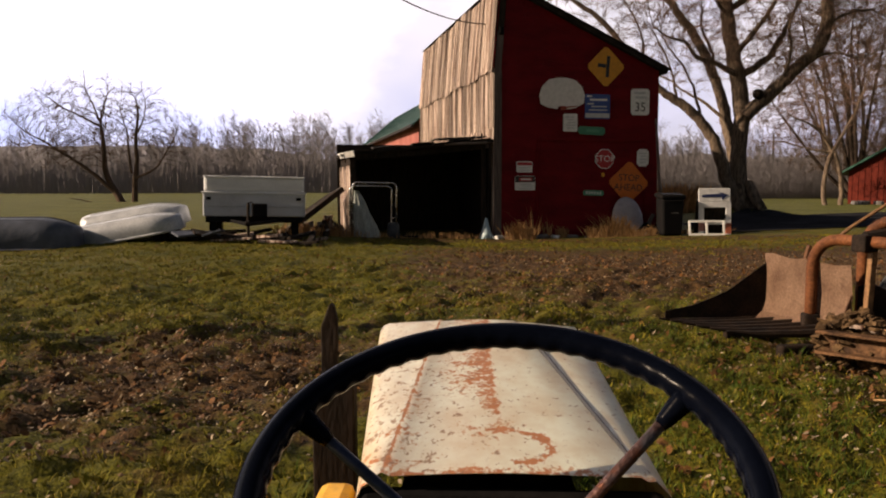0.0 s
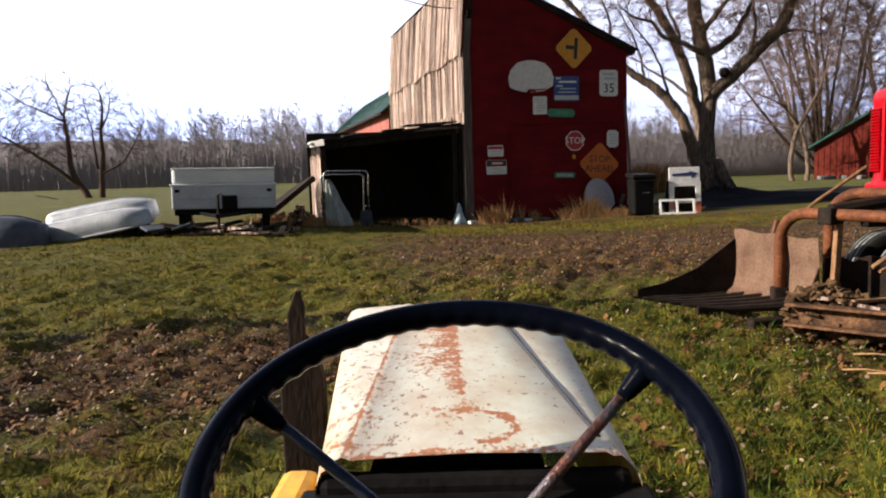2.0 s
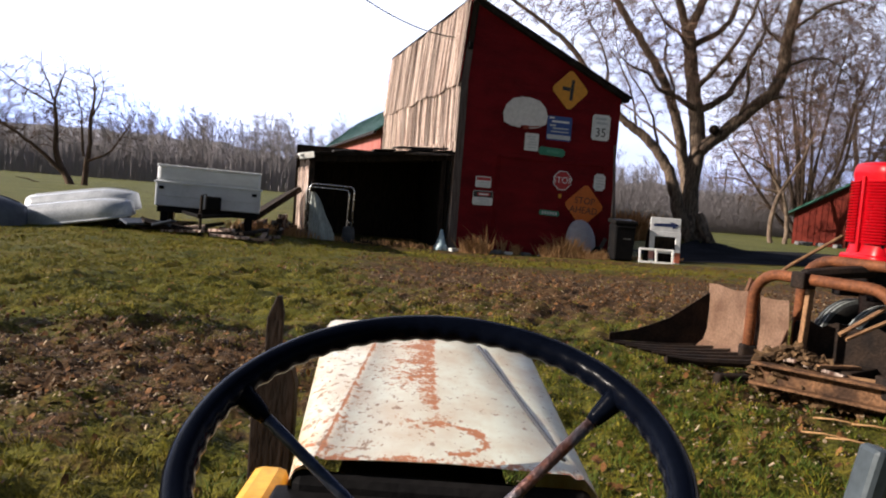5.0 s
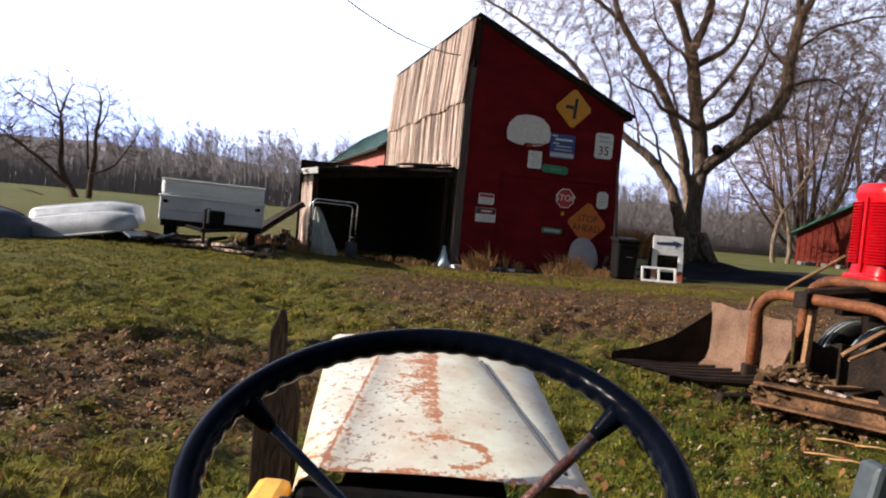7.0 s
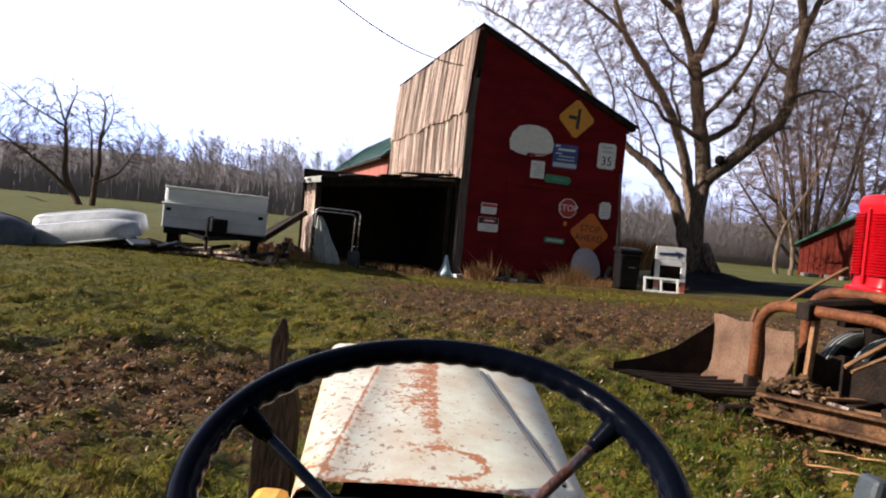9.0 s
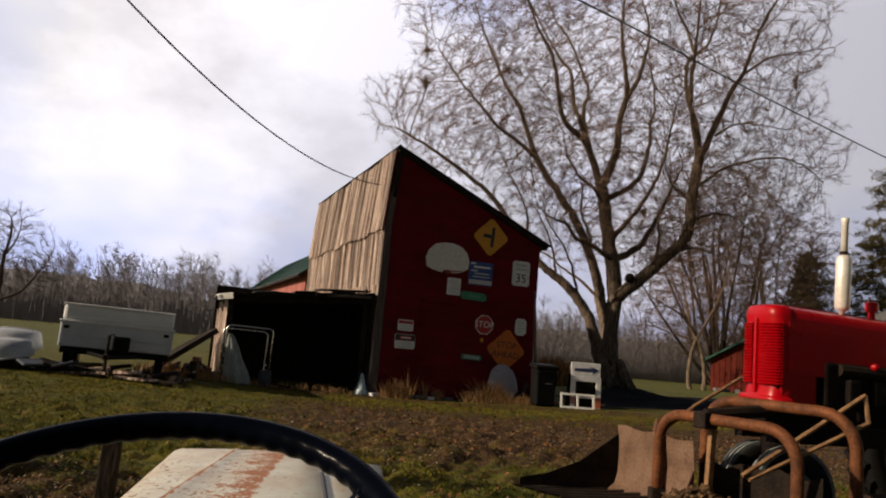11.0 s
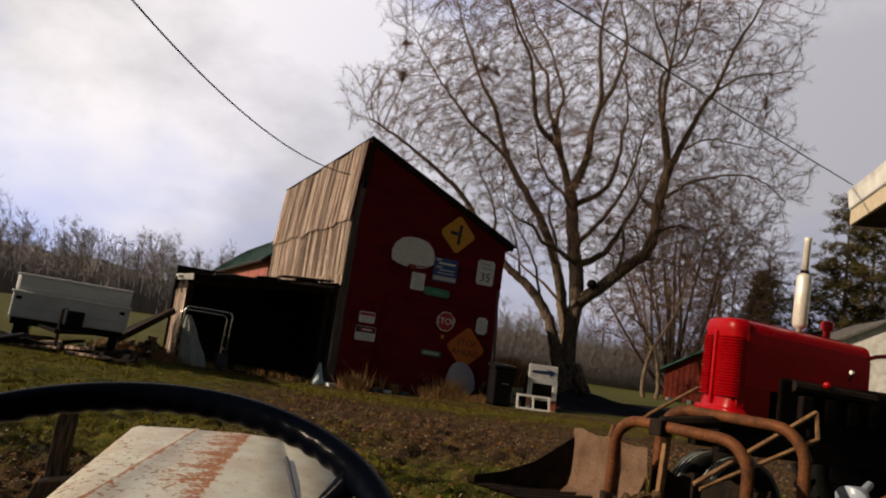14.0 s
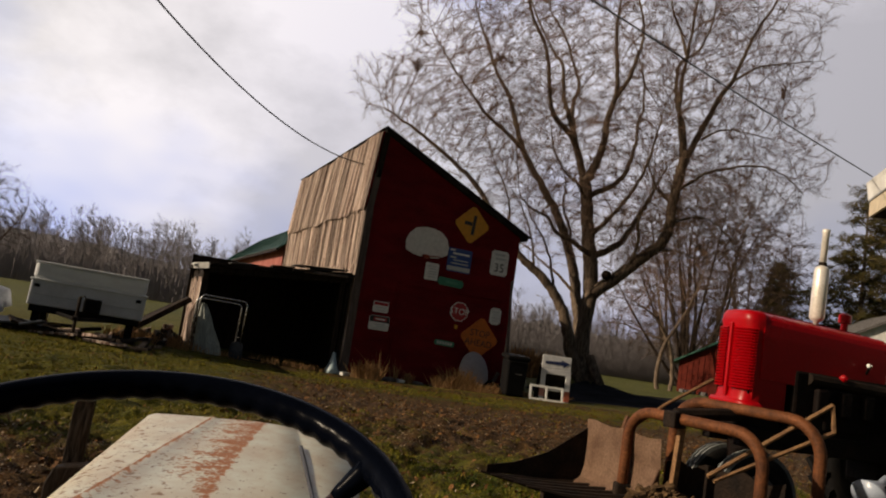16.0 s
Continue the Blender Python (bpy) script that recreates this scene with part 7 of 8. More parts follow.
    part("burr", burr, DARK_RUST, tree, "dark burr", smooth=True)


build_maple()


def build_fan_tree(name, at, stems, height, half, seed, label, points, r0=0.17, centre=0.62, low=0.42):
    """A bare tree of many stems that fan out from one foot."""
    tree = thing(name, at, label, "tree")
    rnd, r, base = random.Random(seed), np.random.RandomState(seed), Vector(at)
    limbs = []
    for k in range(stems):
        a = 2 * math.pi * (k + rnd.random() * 0.6) / stems
        out = rnd.uniform(0.3, 1.0)
        top = base + Vector((math.cos(a) * out * half[0], math.sin(a) * out * half[1], height * (1.0 - low * out * out) * rnd.uniform(0.86, 1.0)))
        mid = base.lerp(top, 0.45) + Vector((rnd.gauss(0, 0.3), rnd.gauss(0, 0.3), -0.3 - 0.9 * out))
        line = smooth_line([base + Vector((math.cos(a) * 0.25, math.sin(a) * 0.25, -0.2)), base.lerp(mid, 0.35) + Vector((0, 0, -0.2)), mid, mid.lerp(top, 0.5) + Vector((rnd.gauss(0, 0.3), rnd.gauss(0, 0.3), 0.2)), top], 6)
        m = len(line) - 1
        limbs.append((line, [r0 * rnd.uniform(0.8, 1.2) * (1 - 0.86 * (i / m) ** 0.8) for i in range(m + 1)], 0.15))
    cloud = blob(r, points, base + Vector((0, 0, height * centre)), (half[0], half[1], height * 0.45), 0.15)
    grow_crown(tree, limbs, cloud, seed, step=0.42, reach=3.4, kill=0.46, tip=0.009, rounds=30, per=6, length=(0.35, 1.0), wide=0.0085, trunk=FAR_BARK, twig=FAR_TWIG)
    return tree


build_fan_tree("walnut_tree", (27.0, 56.0, 0.0), 20, 18.5, (8.2, 5.6), 5, "bare many-stemmed tree fanning up beside the red shed", 6800, 0.21, 0.52, 0.62)
build_fan_tree("walnut_tree", (36.0, 64.0, 0.0), 12, 17.0, (7.0, 4.5), 9, "bare many-stemmed tree standing beyond the red shed", 3600, 0.19, 0.52, 0.55)
build_fan_tree("ash_tree", (33.0, 72.0, 0.0), 7, 20.0, (7.0, 4.5), 31, "tall bare tree in the hazy distance behind the shed", 2600, 0.22)


def build_ash():
    tree = thing("ash_tree", (21.4, 47.5, 0.0), "bare pale double-trunked tree near the red shed", "tree")
    rnd, r = random.Random(23), np.random.RandomState(23)
    limbs = []
    for xz, r0, r1, y1, first in (([(20.95, -0.2), (20.85, 1.0), (20.98, 2.2), (21.25, 3.3)], 0.17, 0.13, 0, 2.0), ([(21.85, -0.2), (21.95, 1.0), (21.72, 2.2), (21.35, 3.3)], 0.17, 0.13, 0, 2.0),
                                  ([(21.3, 3.2), (20.9, 4.6), (20.6, 6.4), (20.2, 8.6)], 0.16, 0.03, 1, 0.2), ([(21.3, 3.3), (22.2, 5.2), (22.8, 7.2), (23.0, 9.0)], 0.13, 0.03, -1, 0.2),
                                  ([(21.2, 3.4), (20.2, 4.6), (18.6, 5.4), (17.1, 6.1)], 0.10, 0.02, -0.8, 0.1), ([(21.2, 3.2), (19.8, 3.5), (18.4, 3.9), (17.1, 3.8)], 0.08, 0.02, 0.6, 0.1)):
        limbs.append((*limb_line(rnd, 47.5, xz, r0, r1, 0, y1), first))
    cloud = np.concatenate((blob(r, 900, (21.2, 47.5, 7.4), (3.2, 2.4, 3.2)), blob(r, 520, (18.4, 47.5, 5.0), (2.6, 1.8, 1.9))))
    grow_crown(tree, limbs, cloud, 23, step=0.4, reach=3.0, kill=0.5, tip=0.008, rounds=20, per=5, length=(0.3, 0.7), wide=0.007)


build_ash()


def build_field_tree():
    tree = thing("willow_tree", (-29.2, 60.0, -0.1), "bare open tree with dark crooked stems standing in the field", "tree")
    rnd, r = random.Random(14), np.random.RandomState(14)
    limbs = []
    for xz, r0, r1, y1 in (([(-29.2, -0.8), (-30.1, 0.7), (-30.9, 2.1), (-31.1, 3.7), (-31.2, 5.3), (-31.4, 6.4), (-31.1, 7.8), (-30.7, 9.0)], 0.36, 0.04, 0.6),
                           ([(-31.3, 6.2), (-32.6, 6.9), (-34.0, 7.6), (-34.9, 8.3), (-35.9, 9.0)], 0.10, 0.025, -0.8), ([(-31.3, 6.6), (-31.8, 7.8), (-32.5, 9.0), (-32.7, 10.1), (-32.9, 10.8)], 0.09, 0.02, 0.9),
                           ([(-30.3, 0.9), (-31.8, 2.3), (-33.0, 3.2), (-34.1, 4.0), (-35.5, 4.9), (-36.9, 5.7), (-38.4, 7.2)], 0.20, 0.03, -1.2), ([(-34.2, 4.1), (-35.5, 4.4), (-37.4, 4.8), (-39.4, 4.7)], 0.09, 0.02, 0.4),
                           ([(-28.6, -0.8), (-28.5, 1.6), (-28.3, 3.4), (-28.4, 5.2), (-28.2, 6.8), (-28.3, 8.2), (-28.9, 9.0)], 0.28, 0.03, 0.5), ([(-28.2, 5.5), (-27.5, 6.6), (-27.2, 8.0), (-27.4, 9.0)], 0.09, 0.02, -0.6),
                           ([(-28.7, 2.3), (-29.0, 4.3), (-29.2, 5.7), (-29.7, 7.1), (-29.9, 8.1)], 0.12, 0.025, 0.8), ([(-28.5, 1.9), (-26.8, 2.7), (-25.8, 4.1), (-25.1, 5.4), (-24.8, 6.2)], 0.11, 0.02, 0.3),
                           ([(-30.0, -0.6), (-31.5, -0.2), (-32.9, 0.2), (-33.7, 0.3)], 0.10, 0.02, -0.6)):
        limbs.append((*limb_line(rnd, 60.0, xz, r0, r1, 0, y1), 0.3))
    cloud = np.concatenate((blob(r, 1700, (-33.6, 60, 6.2), (5.6, 2.6, 3.9)), blob(r, 800, (-28.4, 60, 7.0), (3.2, 2.0, 2.8)), blob(r, 200, (-25.8, 60, 4.6), (1.6, 1.2, 1.8))))
    grow_crown(tree, limbs, cloud, 14, step=0.40, reach=3.0, kill=0.4, tip=0.011, rounds=24, per=5, length=(0.35, 0.9), wide=0.0085, trunk=FAR_TWIG, twig=FAR_TWIG)


build_field_tree()


def build_conifer(at, height, seed):
    tree = thing("pine_tree", at, "dark ragged pine with browned lower boughs", "tree")
    rnd, base = random.Random(seed), Vector(at)
    tr, lv = Buffer(), Buffer()
    tr.tube([base + Vector((0, 0, -0.2)), base + Vector((0.1, 0, height * 0.5)), base + Vector((0, 0, height))], [0.3, 0.18, 0.03], 8)
    for i in range(150):
        t = rnd.uniform(0.10, 1.0)
        ln = height * (0.29 * (1.05 - t) ** 0.6 * rnd.uniform(0.45, 1.15) + 0.01)
        a = rnd.uniform(0, 2 * math.pi)
        d = Vector((math.cos(a), math.sin(a), rnd.uniform(-0.1, 0.45)))
        p0 = base + Vector((0, 0, height * t))
        p1 = p0 + d * ln + Vector((0, 0, -0.12 * ln))
        mid = p0.lerp(p1, 0.55) + Vector((0, 0, 0.1 * ln))
        tr.tube([p0, mid, p1], [0.05, 0.03, 0.008], 3)
        for k in range(int(5 + ln * 4)):
            s = rnd.uniform(0.3, 1.05)
            c0 = p0.lerp(mid, s * 1.8) if s < 0.55 else mid.lerp(p1, (s - 0.55) / 0.45)
            c0 = c0 + Vector((rnd.gauss(0, 0.28), rnd.gauss(0, 0.28), rnd.gauss(0.05, 0.18)))
            for _ in range(20):
                c = c0 + Vector((rnd.gauss(0, 0.12), rnd.gauss(0, 0.12), rnd.gauss(0, 0.09)))
                v = Vector((rnd.gauss(0, 1), rnd.gauss(0, 1), rnd.gauss(0.35, 0.7))).normalized() * rnd.uniform(0.12, 0.32)
                w = v.orthogonal().normalized() * 0.045
                n = len(lv.v)
                lv.v += [c - w, c + w, c + v]
                lv.f.append((n, n + 1, n + 2))
    tr.object("trunk", BARK, tree)
    tagged(lv.object("crown", NEEDLES, tree), kind="stuff")


build_conifer((41.0, 56.0, 0.0), 18.5, 3)
build_conifer((46.5, 60.0, 0.0), 19.0, 8)
build_conifer((37.6, 62.0, 0.0), 12.0, 12)


def build_woods():
    """Bare woodland along the edge of the fields, too many to count."""
    rnd = random.Random(77)
    buf = Buffer()

    def blade(p, q, w):
        n = len(buf.v)
        buf.v += [p - Vector((w, 0, 0)), p + Vector((w, 0, w)), q]
        buf.f.append((n, n + 1, n + 2))

    for i in range(1000):
        a = rnd.uniform(-0.78, 0.86)
        dist = rnd.uniform(125, 185)
        x, y = dist * math.tan(a), dist
        h = rnd.uniform(7.5, 12.5) * (1.0 + 0.35 * max(0, noise.noise((a * 26, 3, 0)))) * (1.15 if rnd.random() < 0.1 else 1.0)
        if x > 25:
            h *= 0.92
        base = Vector((x, y, -0.3))
        top = base + Vector((rnd.gauss(0, 0.5), rnd.gauss(0, 0.5), h))
        buf.tube([base, base.lerp(top, 0.5) + Vector((rnd.gauss(0, 0.2), 0, 0)), top], [0.065, 0.045, 0.02], 3)
        for k in range(24):
            t = rnd.uniform(0.22, 1.0)
            p = base.lerp(top, t)
            d = Vector((rnd.gauss(0, 0.7), rnd.gauss(0, 0.5), rnd.uniform(0.3, 1.1))).normalized() * h * rnd.uniform(0.12, 0.3) * (1.15 - t * 0.6)
            q = p + d
            blade(p, q, 0.04)
            for _ in range(9):
                e = (d.normalized() + Vector((rnd.gauss(0, 0.6), rnd.gauss(0, 0.6), rnd.gauss(0, 0.5)))).normalized() * rnd.uniform(0.5, 1.5)
                s = p.lerp(q, rnd.uniform(0.3, 1))
                blade(s, s + e, 0.022)
    # brush at the wood's edge
    for i in range(14000):
        a = rnd.uniform(-0.8, 0.88)
        dist = rnd.uniform(118, 165)
        p = Vector((dist * math.tan(a), dist, -0.3))
        h = rnd.uniform(2.5, 7.5)
        w = rnd.uniform(0.03, 0.1)
        n = len(buf.v)
        buf.v += [p + Vector((-w, 0, 0)), p + Vector((w, 0.1, 0)), p + Vector((rnd.gauss(0, 0.6), 0, h))]
        buf.f.append((n, n + 1, n + 2))
    # taller trees that stand out over the rest
    for i in range(46):
        a = rnd.uniform(-0.42, 0.02)
        base = Vector((140 * math.tan(a), 140 + rnd.uniform(-12, 12), -0.3))
        h = rnd.uniform(11.0, 14.5)
        buf.tube([base, base + Vector((rnd.gauss(0, 0.3), 0, h * 0.5)), base + Vector((rnd.gauss(0, 0.6), 0, h))], [0.12, 0.08, 0.02], 3)
        for k in range(46):
            t = rnd.uniform(0.45, 1.0)
            p = base + Vector((0, 0, h * t))
            d = Vector((rnd.gauss(0, 0.8), rnd.gauss(0, 0.5), rnd.uniform(0.2, 0.9))).normalized() * rnd.uniform(1.0, 2.6) * (1.35 - t)
            blade(p, p + d, 0.035)
            for _ in range(7):
                e = (d.normalized() + Vector((rnd.gauss(0, 0.6), rnd.gauss(0, 0.6), rnd.gauss(0, 0.5)))).normalized() * rnd.uniform(0.5, 1.3)
                q = p + d * rnd.uniform(0.3, 1)
                blade(q, q + e, 0.018)
    tagged(buf.object("woodland", WOODS), "bare winter woodland beyond the fields, hazed grey in colour", "woods", kind="stuff")
    # a thicket that closes the lawn beyond the shed
    buf = Buffer()
    for i in range(19000):
        x, y = rnd.uniform(11, 85), 66 + rnd.random() ** 1.5 * 26
        p = Vector((x, y, -0.1))
        h = rnd.uniform(1.2, 5.2) * (1.0 + 0.35 * noise.noise((x * 0.22, y * 0.1, 5)))
        w = rnd.uniform(0.01, 0.025)
        lean = Vector((rnd.gauss(0, 0.22) * h, rnd.gauss(0, 0.2) * h, h))
        n = len(buf.v)
        buf.v += [p + Vector((-w, 0, 0)), p + Vector((w, 0.03, 0)), p + lean * 0.6 + Vector((w * 0.7, 0, 0)), p + lean * 0.6 - Vector((w * 0.7, 0, 0)), p + lean]
        buf.f += [(n, n + 1, n + 2, n + 3), (n + 3, n + 2, n + 4)]
        for _ in range(3):
            q = p + lean * rnd.uniform(0.35, 0.9)
            e = Vector((rnd.gauss(0, 0.6), rnd.gauss(0, 0.5), rnd.uniform(0.1, 0.9))) * rnd.uniform(0.4, 1.0)
            blade(q, q + e, 0.012)
    tagged(buf.object("thicket", WOODS), "leafless thicket beyond the lawn in the woodland's haze tint", "thicket", kind="stuff")
    # rising wooded ground behind
    bm = bmesh.new()
    rows = []
    for j in range(7):
        t = j / 6
        row = []
        for i in range(161):
            a = -1.0 + 2.0 * i / 160
            d = 172 + 90 * t
            x, y = d * math.tan(a), d
            left = max(0, min(1, (-x - 45) / 60))
            h = (8.3 + 2.4 * noise.noise((a * 9, 1, 0)) + 1.2 * noise.noise((a * 40, 2, 0))) * (t > 0) * (0.9 + 0.35 * t) + 5.5 * left * t
            h += (0.9 * noise.noise((a * 170, t * 9, 4))) * (t > 0)
            row.append(bm.verts.new((x, y, -0.4 + h)))
        rows.append(row)
    for a, b in zip(rows, rows[1:]):
        for k in range(160):
            bm.faces.new((a[k], a[k + 1], b[k + 1], b[k]))
    solo("backdrop", bm, HILL, "wooded rise behind the fields, haze-tinted in colour", "hillside", kind="structure")


build_woods()


# ---- cables and posts ----
def build_cables():
    line = []
    for i in range(33):
        y = 22.05 - i * 0.5
        k = (y - 17.2) / 5.0
        line.append((-0.374 * (22.0 - y) + 0.02, y, 5.47 + 0.50 * k * k if y > 17.2 else 5.47 + 0.48 * k * k))
    w = solo("cable", tube(line, 0.016, 6), WIRE, "black service cable running to the barn's gable", "cable", "cables overhead", at=line[0])
    # on past the camera to a pole behind
    end = line[-1]
    pole = thing("utility_pole", (end[0] - 0.05, end[1], 0.0), "bare timber utility pole holding the cable", "pole")
    part("post", tube([(end[0], end[1], -0.3), (end[0], end[1], end[2] + 0.6)], [0.15, 0.11], 12), TRIM_GREY, pole, smooth=True)
    part("insulator", lathe([(0.02, 0), (0.04, 0.02), (0.04, 0.08), (0.02, 0.1)], Matrix.Translation((end[0], end[1], end[2] - 0.1)) @ pose(0, -0.12, 0.0), 10), WHITE_PAINT, pole)
    line = smooth_line([(9.44, 12.76, 5.44), (7.1, 11.12, 5.33), (4.7, 9.5, 5.27), (2.2, 8.0, 5.35), (-1.8, 6.9, 6.1), (end[0], end[1], end[2] - 0.1)], 8)
    solo("cable", tube(line, 0.011, 5), WIRE, "black cable strung from the porch roof to the timber pole", "cable", "cables overhead", at=line[0])
    a, b = Vector((14.0, 47.0, 8.3)), Vector((40.0, 50.0, 12.0))
    solo("cable", tube([a.lerp(b, i / 20) - Vector((0, 0, 0.5 * 4 * (i / 20) * (1 - i / 20))) for i in range(21)], 0.013, 4), WIRE, "thin black cable strung past the bare trees", "cable", "cables overhead", at=a)
    far = thing("utility_pole", (35.5, 95.0, 0.0), "pale thin utility pole far off in the field", "pole")
    part("post", tube([(35.5, 95, -0.2), (35.5, 95, 7.5)], [0.14, 0.11], 8), STONE, far)
    part("crossarm", box((1.6, 0.1, 0.12), Matrix.Translation((35.5, 95, 6.9))), TRIM_GREY, far)
    for i in range(5):
        x = 28 + i * 2.6
        solo("fence_post", tube([(x, 88, -0.1), (x, 88, 1.1)], 0.11, 7), STONE, "short pale fence post far off", "post", "far fence posts", at=(x, 88, 0))


build_cables()


# ---- weeds, leaves and grass ----
def build_weeds():
    rnd = random.Random(41)

    def clump(u, v, h, n, w, spread=0.12):
        p = B @ Vector((u, v, 0))
        z = ground_z(p.x, p.y) - 0.02
        buf = Buffer()
        w = w * 0.7
        for i in range(n):
            a = rnd.uniform(0, 2 * math.pi)
            r = rnd.random() * spread
            q = Vector((p.x + r * math.cos(a), p.y + r * math.sin(a), z))
            ln = h * rnd.uniform(0.5, 1.0)
            tip = q + Vector((rnd.gauss(0, 0.38) * ln, rnd.gauss(0, 0.38) * ln, ln))
            mid = q.lerp(tip, 0.55) + Vector((rnd.gauss(0, 0.03), 0, 0.03))
            s = Vector((w, 0, 0))
            k = len(buf.v)
            buf.v += [q - s, q + s, mid - s * 0.9, mid + s * 0.9, tip]
            buf.f += [(k, k + 1, k + 3, k + 2), (k + 2, k + 3, k + 4)]
        tagged(buf.object("weed_clump", STRAW, at=(p.x, p.y, z)), "dry straw-coloured weed clump at the barn's foot", "weeds", "weeds along the barn", "stuff")

    clump(0.25, -0.85, 0.62, 90, 0.018, 0.2)
    clump(0.55, -0.9, 0.5, 80, 0.018, 0.2)
    clump(0.0, -0.85, 0.5, 50, 0.015, 0.14)
    clump(0.72, -0.8, 1.05, 10, 0.012, 0.06)
    clump(1.35, -0.35, 0.7, 26, 0.010, 0.15)
    clump(1.75, -0.4, 0.4, 40, 0.012, 0.2)
    for u in (2.5, 2.8, 3.05, 3.3, 3.45):
        clump(u, -0.8, rnd.uniform(0.45, 0.8), 60, 0.013, 0.2)
    for u in (3.55, 3.7, 3.95, 4.15, 4.35):
        clump(u, -0.95, rnd.uniform(0.3, 0.6), 46, 0.012, 0.22)
    for i in range(16):
        clump(-4.6 + i * 0.27, -0.35 + rnd.uniform(-0.15, 0.1), rnd.uniform(0.12, 0.32), 26, 0.010, 0.16)
    for i in range(14):
        clump(-6.4 + i * 0.14, -0.2 + rnd.uniform(-0.5, 0.6), rnd.uniform(0.2, 0.5), 24, 0.010, 0.16)
    for i in range(10):
        clump(4.2 + i * 0.32, -0.75 + rnd.uniform(-0.1, 0.1), rnd.uniform(0.10, 0.25), 26, 0.010, 0.16)


    # a rust-coloured shrub behind the bin
    buf = Buffer()
    for i in range(420):
        q = Vector((8.62 + rnd.gauss(0, 0.45), 33.0 + rnd.gauss(0, 0.4), -0.05))
        ln = rnd.uniform(0.6, 1.55)
        tip = q + Vector((rnd.gauss(0, 0.3) * ln, rnd.gauss(0, 0.3) * ln, ln))
        s = Vector((0.016, 0, 0))
        k = len(buf.v)
        mid = q.lerp(tip, 0.6)
        buf.v += [q - s, q + s, mid - s * 2.0, mid + s * 2.0, tip]
        buf.f += [(k, k + 1, k + 3, k + 2), (k + 2, k + 3, k + 4)]
    tagged(buf.object("shrub", STRAW, at=(8.62, 33.0, 0)), "rust-brown dry shrub behind the barn", "shrub", kind="stuff")


build_weeds()


def spread(count, seed, near, far, power):
    """Random places over the part of the lawn that lies ahead, denser close by."""
    r = np.random.RandomState(seed)
    y = near + (far - near) * r.rand(count) ** power
    x = (-15.0 + 28.0 * r.rand(count)) * (0.28 + 0.72 * np.maximum(y, 0) / max(far, 10.0))
    return r, x, y


def build_grass(name, mat, label, count, seed, near, far, lush):
    r, cx, cy = spread(count, seed, near, far, 1.35 if near > 0 else 1.0)
    lump = relief(cx, cy)
    patch = np.sin(cx * 2.1 + 1.3 * np.sin(cy * 1.7)) * np.sin(cy * 2.4 + 1.1 * np.sin(cx * 1.9))
    keep = r.rand(len(cx)) < np.clip(0.62 - 2.1 * litter(cx, cy) + 0.30 * patch + 7 * lump, 0.05, 1)
    keep &= ~((np.abs(cx - 0.02) < 0.55) & (cy < 2.4) & (cy > -0.4))
    if lush:
        keep &= r.rand(len(cx)) < np.clip(0.5 + 0.5 * (cx - 0.6) + 0.25 * (5.0 - cy), 0, 1)
    cx, cy, patch = cx[keep], cy[keep], patch[keep]
    per = 11
    n = len(cx) * per
    rad = 0.035 + 0.045 * r.rand(len(cx))
    tall = (0.016 + 0.036 * r.rand(len(cx)) ** 1.5) * (1.35 if lush else 1.0)
    a0 = r.rand(n) * 2 * np.pi
    q = np.sqrt(r.rand(n)) * np.repeat(rad, per) * (0.7 + np.maximum(np.repeat(cy, per), 0) / 12)
    x, y = np.repeat(cx, per) + q * np.cos(a0), np.repeat(cy, per) + q * np.sin(a0)
    h = np.repeat(tall, per) * (0.6 + 0.7 * r.rand(n))
    w = (0.0015 + 0.0017 * r.rand(n)) * (0.8 + np.maximum(y, 0) / 10.0)
    a = r.rand(n) * 2 * np.pi
    lean = h * (0.4 + 0.9 * r.rand(n))
    p = np.stack((x, y, heights(x, y) + relief(x, y) - 0.004), 1)
    s = np.stack((np.cos(a) * w, np.sin(a) * w, np.zeros(n)), 1)
    mid = p + np.stack((np.cos(a0) * lean * 0.35, np.sin(a0) * lean * 0.35, h * 0.62), 1)
    tip = p + np.stack((np.cos(a0) * lean, np.sin(a0) * lean, h), 1)
    v = np.stack((p - s, p + s, mid + s * 0.8, mid - s * 0.8, tip), 1).reshape(-1, 3)
    i = np.arange(n)[:, None] * 5
    me = bpy.data.meshes.new(name)
    me.from_pydata(v.tolist(), [], (i + np.array([0, 1, 2, 3])).tolist() + (i + np.array([3, 2, 4])).tolist())
    me.materials.append(mat)
    tagged(new(name, me), label, "grass", kind="stuff")


build_grass("grass", GRASS, "short green and straw winter grass", 26000, 5, 2.2, 21.0, False)
build_grass("grass", GRASS, "short winter grass round the garden tractor", 4500, 6, -3.0, 3.0, False)
build_grass("lush_grass", LUSH, "lush green grass tufts by the loader", 26000, 15, 2.2, 10.0, True)


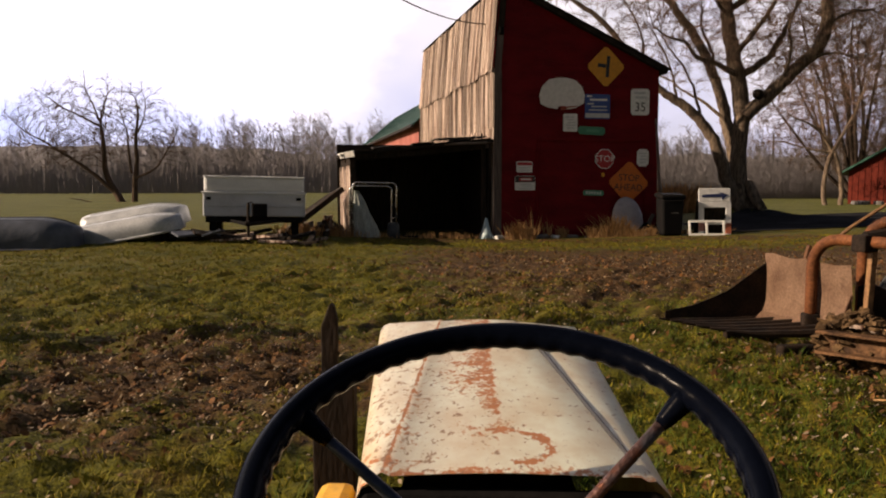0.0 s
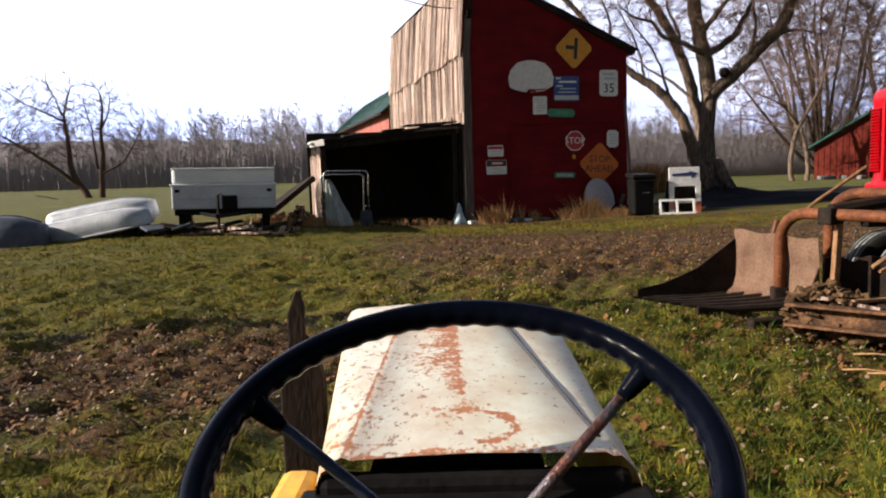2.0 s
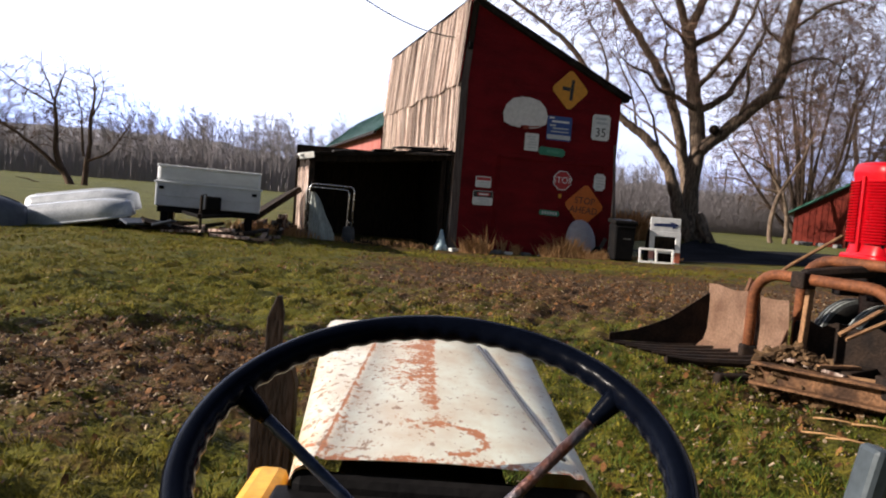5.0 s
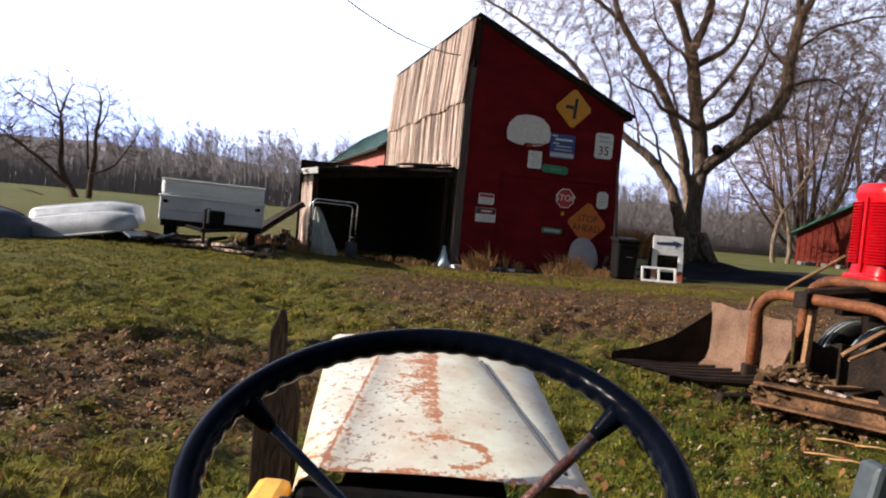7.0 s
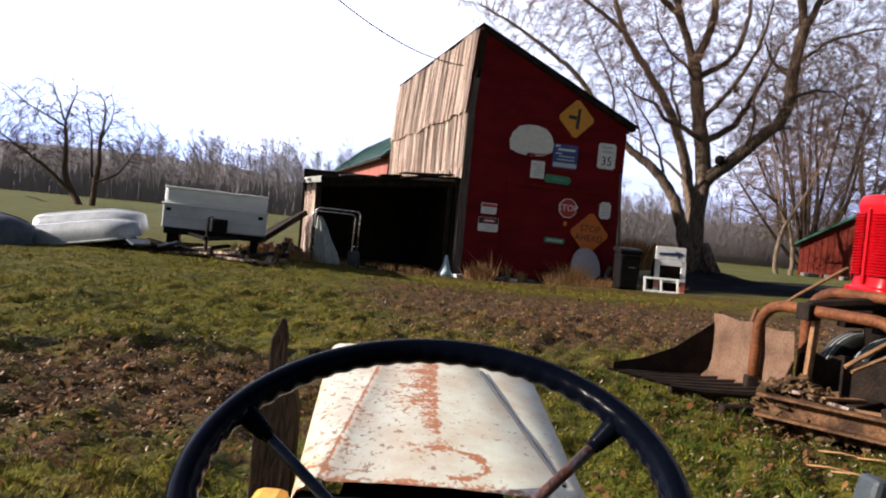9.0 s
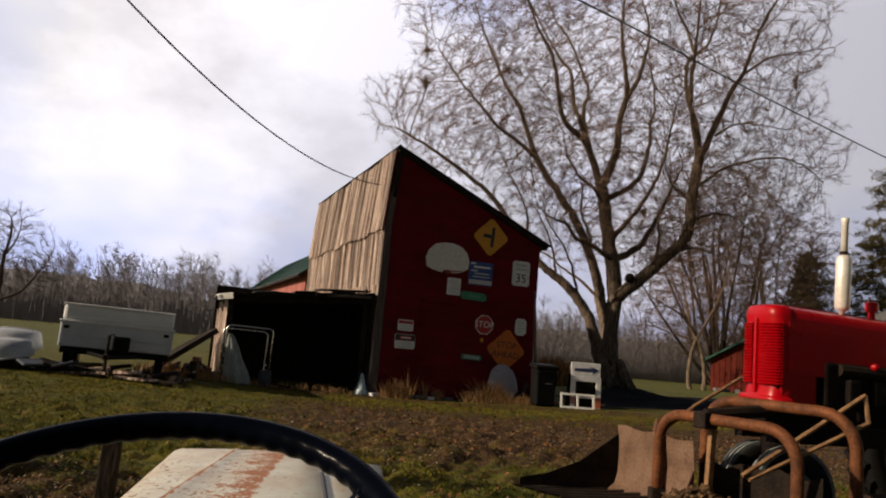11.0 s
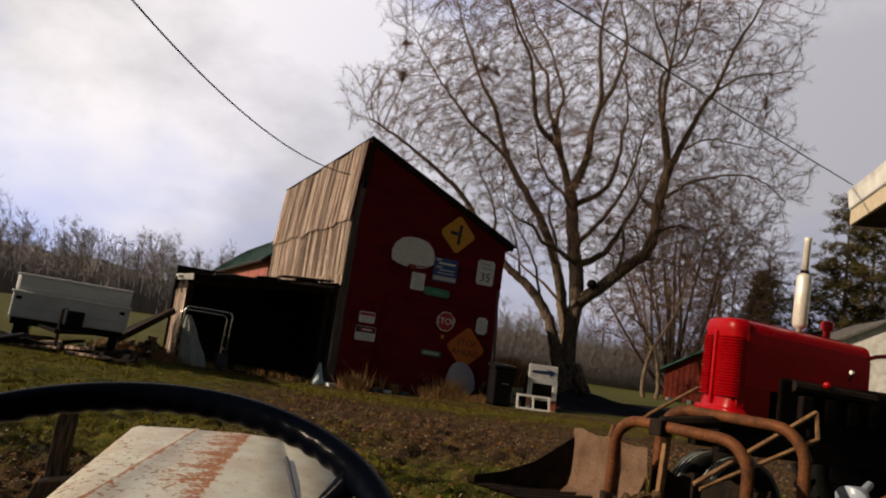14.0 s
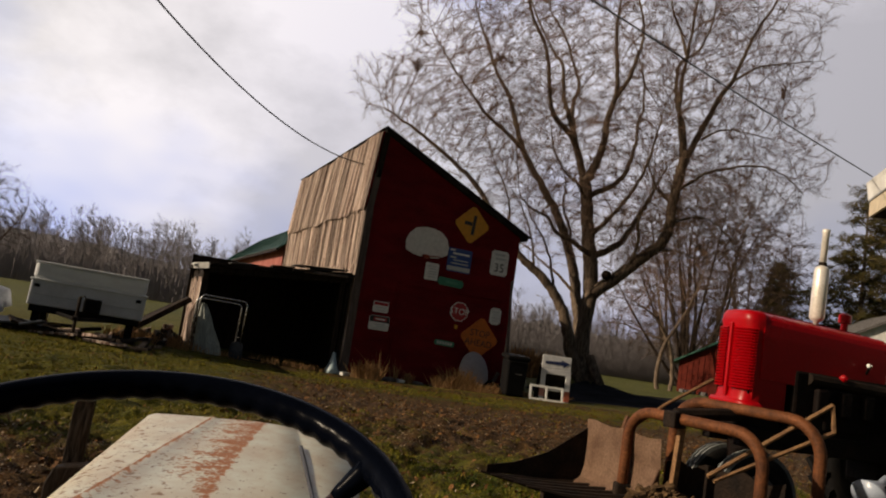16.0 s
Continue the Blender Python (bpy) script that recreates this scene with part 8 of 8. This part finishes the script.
def build_leaves(name, mat, label, count, seed, far, big):
    r, x, y = spread(count, seed, 2.2, far, 1.35)
    keep = r.rand(len(x)) < np.clip(0.22 + 0.95 * litter(x, y) + 0.22 * np.sin(x * 1.3 + 2 * np.sin(y * 0.9)), 0.07, 1)
    keep &= ~((np.abs(x - 0.02) < 0.5) & (y < 2.4))
    x, y = x[keep], y[keep]
    n = len(x)
    size = (0.009 + 0.021 * r.rand(n) ** 2.0) * big
    a = r.rand(n) * 2 * np.pi
    tx, ty = r.randn(n) * 0.5, r.randn(n) * 0.5
    c = np.stack((x, y, heights(x, y) + relief(x, y) + 0.010 + 0.02 * r.rand(n)), 1)
    e1 = np.stack((np.cos(a), np.sin(a), tx), 1) * size[:, None]
    e2 = np.stack((-np.sin(a), np.cos(a), ty), 1) * (size * (0.45 + 0.3 * r.rand(n)))[:, None]
    curl = np.stack((np.zeros(n), np.zeros(n), size * (0.1 + 0.6 * r.rand(n))), 1)
    v = np.stack((c - e1, c - e1 * 0.4 + e2 + curl * 0.5, c + e1 * 0.35 + e2 * 0.9 + curl, c + e1 * 1.05 + curl * 0.7, c + e1 * 0.4 - e2 * 0.8 + curl * 0.3, c - e1 * 0.45 - e2), 1).reshape(-1, 3)
    i = np.arange(n)[:, None] * 6
    me = bpy.data.meshes.new(name)
    me.from_pydata(v.tolist(), [], (i + np.array([0, 1, 2, 3])).tolist() + (i + np.array([0, 3, 4, 5])).tolist())
    me.materials.append(mat)
    tagged(new(name, me), label, "leaves", kind="stuff")


build_leaves("fallen_leaves", LEAF, "brown and tan fallen leaves strewn over the lawn", 74000, 9, 21.5, 1.0)
build_leaves("bleached_leaves", PALE_LEAF, "bleached tan leaves scattered among the grass", 70000, 19, 15.0, 0.55)


def build_clods():
    """Crumbs of soil where the turf is worn away."""
    r, x, y = spread(44000, 29, 2.2, 12.0, 1.2)
    keep = r.rand(len(x)) < np.clip(0.05 + 2.4 * litter(x, y), 0, 1)
    x, y = x[keep], y[keep]
    n = len(x)
    s = 0.005 + 0.013 * r.rand(n) ** 2.2
    c = np.stack((x, y, heights(x, y) + relief(x, y) + s * 0.4), 1)
    corners = np.array([(1, 0, 0), (0, 1, 0), (-1, 0, 0), (0, -1, 0), (0, 0, 0.8), (0, 0, -0.8)])
    v = c[:, None, :] + (corners[None] * (0.6 + 0.8 * r.rand(n, 6, 1)) + r.randn(n, 6, 3) * 0.15) * s[:, None, None]
    faces = np.array([(0, 1, 4), (1, 2, 4), (2, 3, 4), (3, 0, 4)])
    f = (np.arange(n)[:, None, None] * 6 + faces[None]).reshape(-1, 3)
    me = bpy.data.meshes.new("soil_clods")
    me.from_pydata(v.reshape(-1, 3).tolist(), [], f.tolist())
    me.materials.append(CLOD)
    tagged(new("soil_clods", me), "crumbled brown soil clods on the worn lawn", "soil", kind="stuff")


build_clods()


# ---- boards of the barn's side, the last pieces ----
def side_boards():
    rnd = random.Random(17)
    widths = ((0.17, 0.008), (0.21, 0.014), (0.25, 0.010), (0.19, 0.034), (0.23, 0.022), (0.15, 0.006))

    def board_mesh(w, gap, h, name):
        """A board with a split, uneven foot and a slight warp."""
        bm = bmesh.new()
        k = (w - gap) / 2
        for y0, y1, z0, z1 in ((-k, -k * 0.1, -0.02, h), (-k * 0.1 + 0.006, k, 0.015, h - 0.02)):
            a = [bm.verts.new((x + 0.006 * math.sin(y * 23), y, z)) for x in (-0.014, 0.014) for y, z in ((y0, z0), (y1, z0 + 0.012), (y1 - 0.004, z1 + 0.01), (y0 + 0.003, z1))]
            for f in ((0, 1, 2, 3), (7, 6, 5, 4), (0, 4, 5, 1), (1, 5, 6, 2), (2, 6, 7, 3), (3, 7, 4, 0)):
                bm.faces.new([a[i] for i in f])
        bmesh.ops.recalc_face_normals(bm, faces=bm.faces)
        me = bpy.data.meshes.new(name)
        bm.to_mesh(me)
        bm.free()
        me.materials.append(BOARD)
        return me

    origin = base_of(SIDE_WALL)
    for z0, z1, proud in ((4.58, 7.02, 0.052), (2.9, 4.66, 0.016), (-0.2, 2.98, 0.034)):
        shapes = {w: board_mesh(*w, z1 - z0, "board") for w in widths}
        y = -0.10
        while y < LONG:
            kind = rnd.choice(widths)
            w = kind[0]
            drop = rnd.uniform(-0.04, 0.04) + 0.03 * math.sin(y * 1.9) if z0 > 0 else 0
            if z0 < 0 and 0.35 < y < 3.3 and rnd.random() < 0.3:
                y += w
                continue
            ob = new("board", shapes[kind])
            ob.parent = SIDE_WALL
            ob.matrix_basis = Matrix.Translation(-origin) @ B @ pose(U0 + 0.06 - proud + rnd.uniform(-0.006, 0.006) - (0.03 if z0 > 4 else 0), y + w / 2, z0 + drop, 0, (4.6 if z0 > 4 else 0.2) + rnd.uniform(-0.3, 0.3), rnd.uniform(-1.5, 1.5))
            y += w


side_boards()
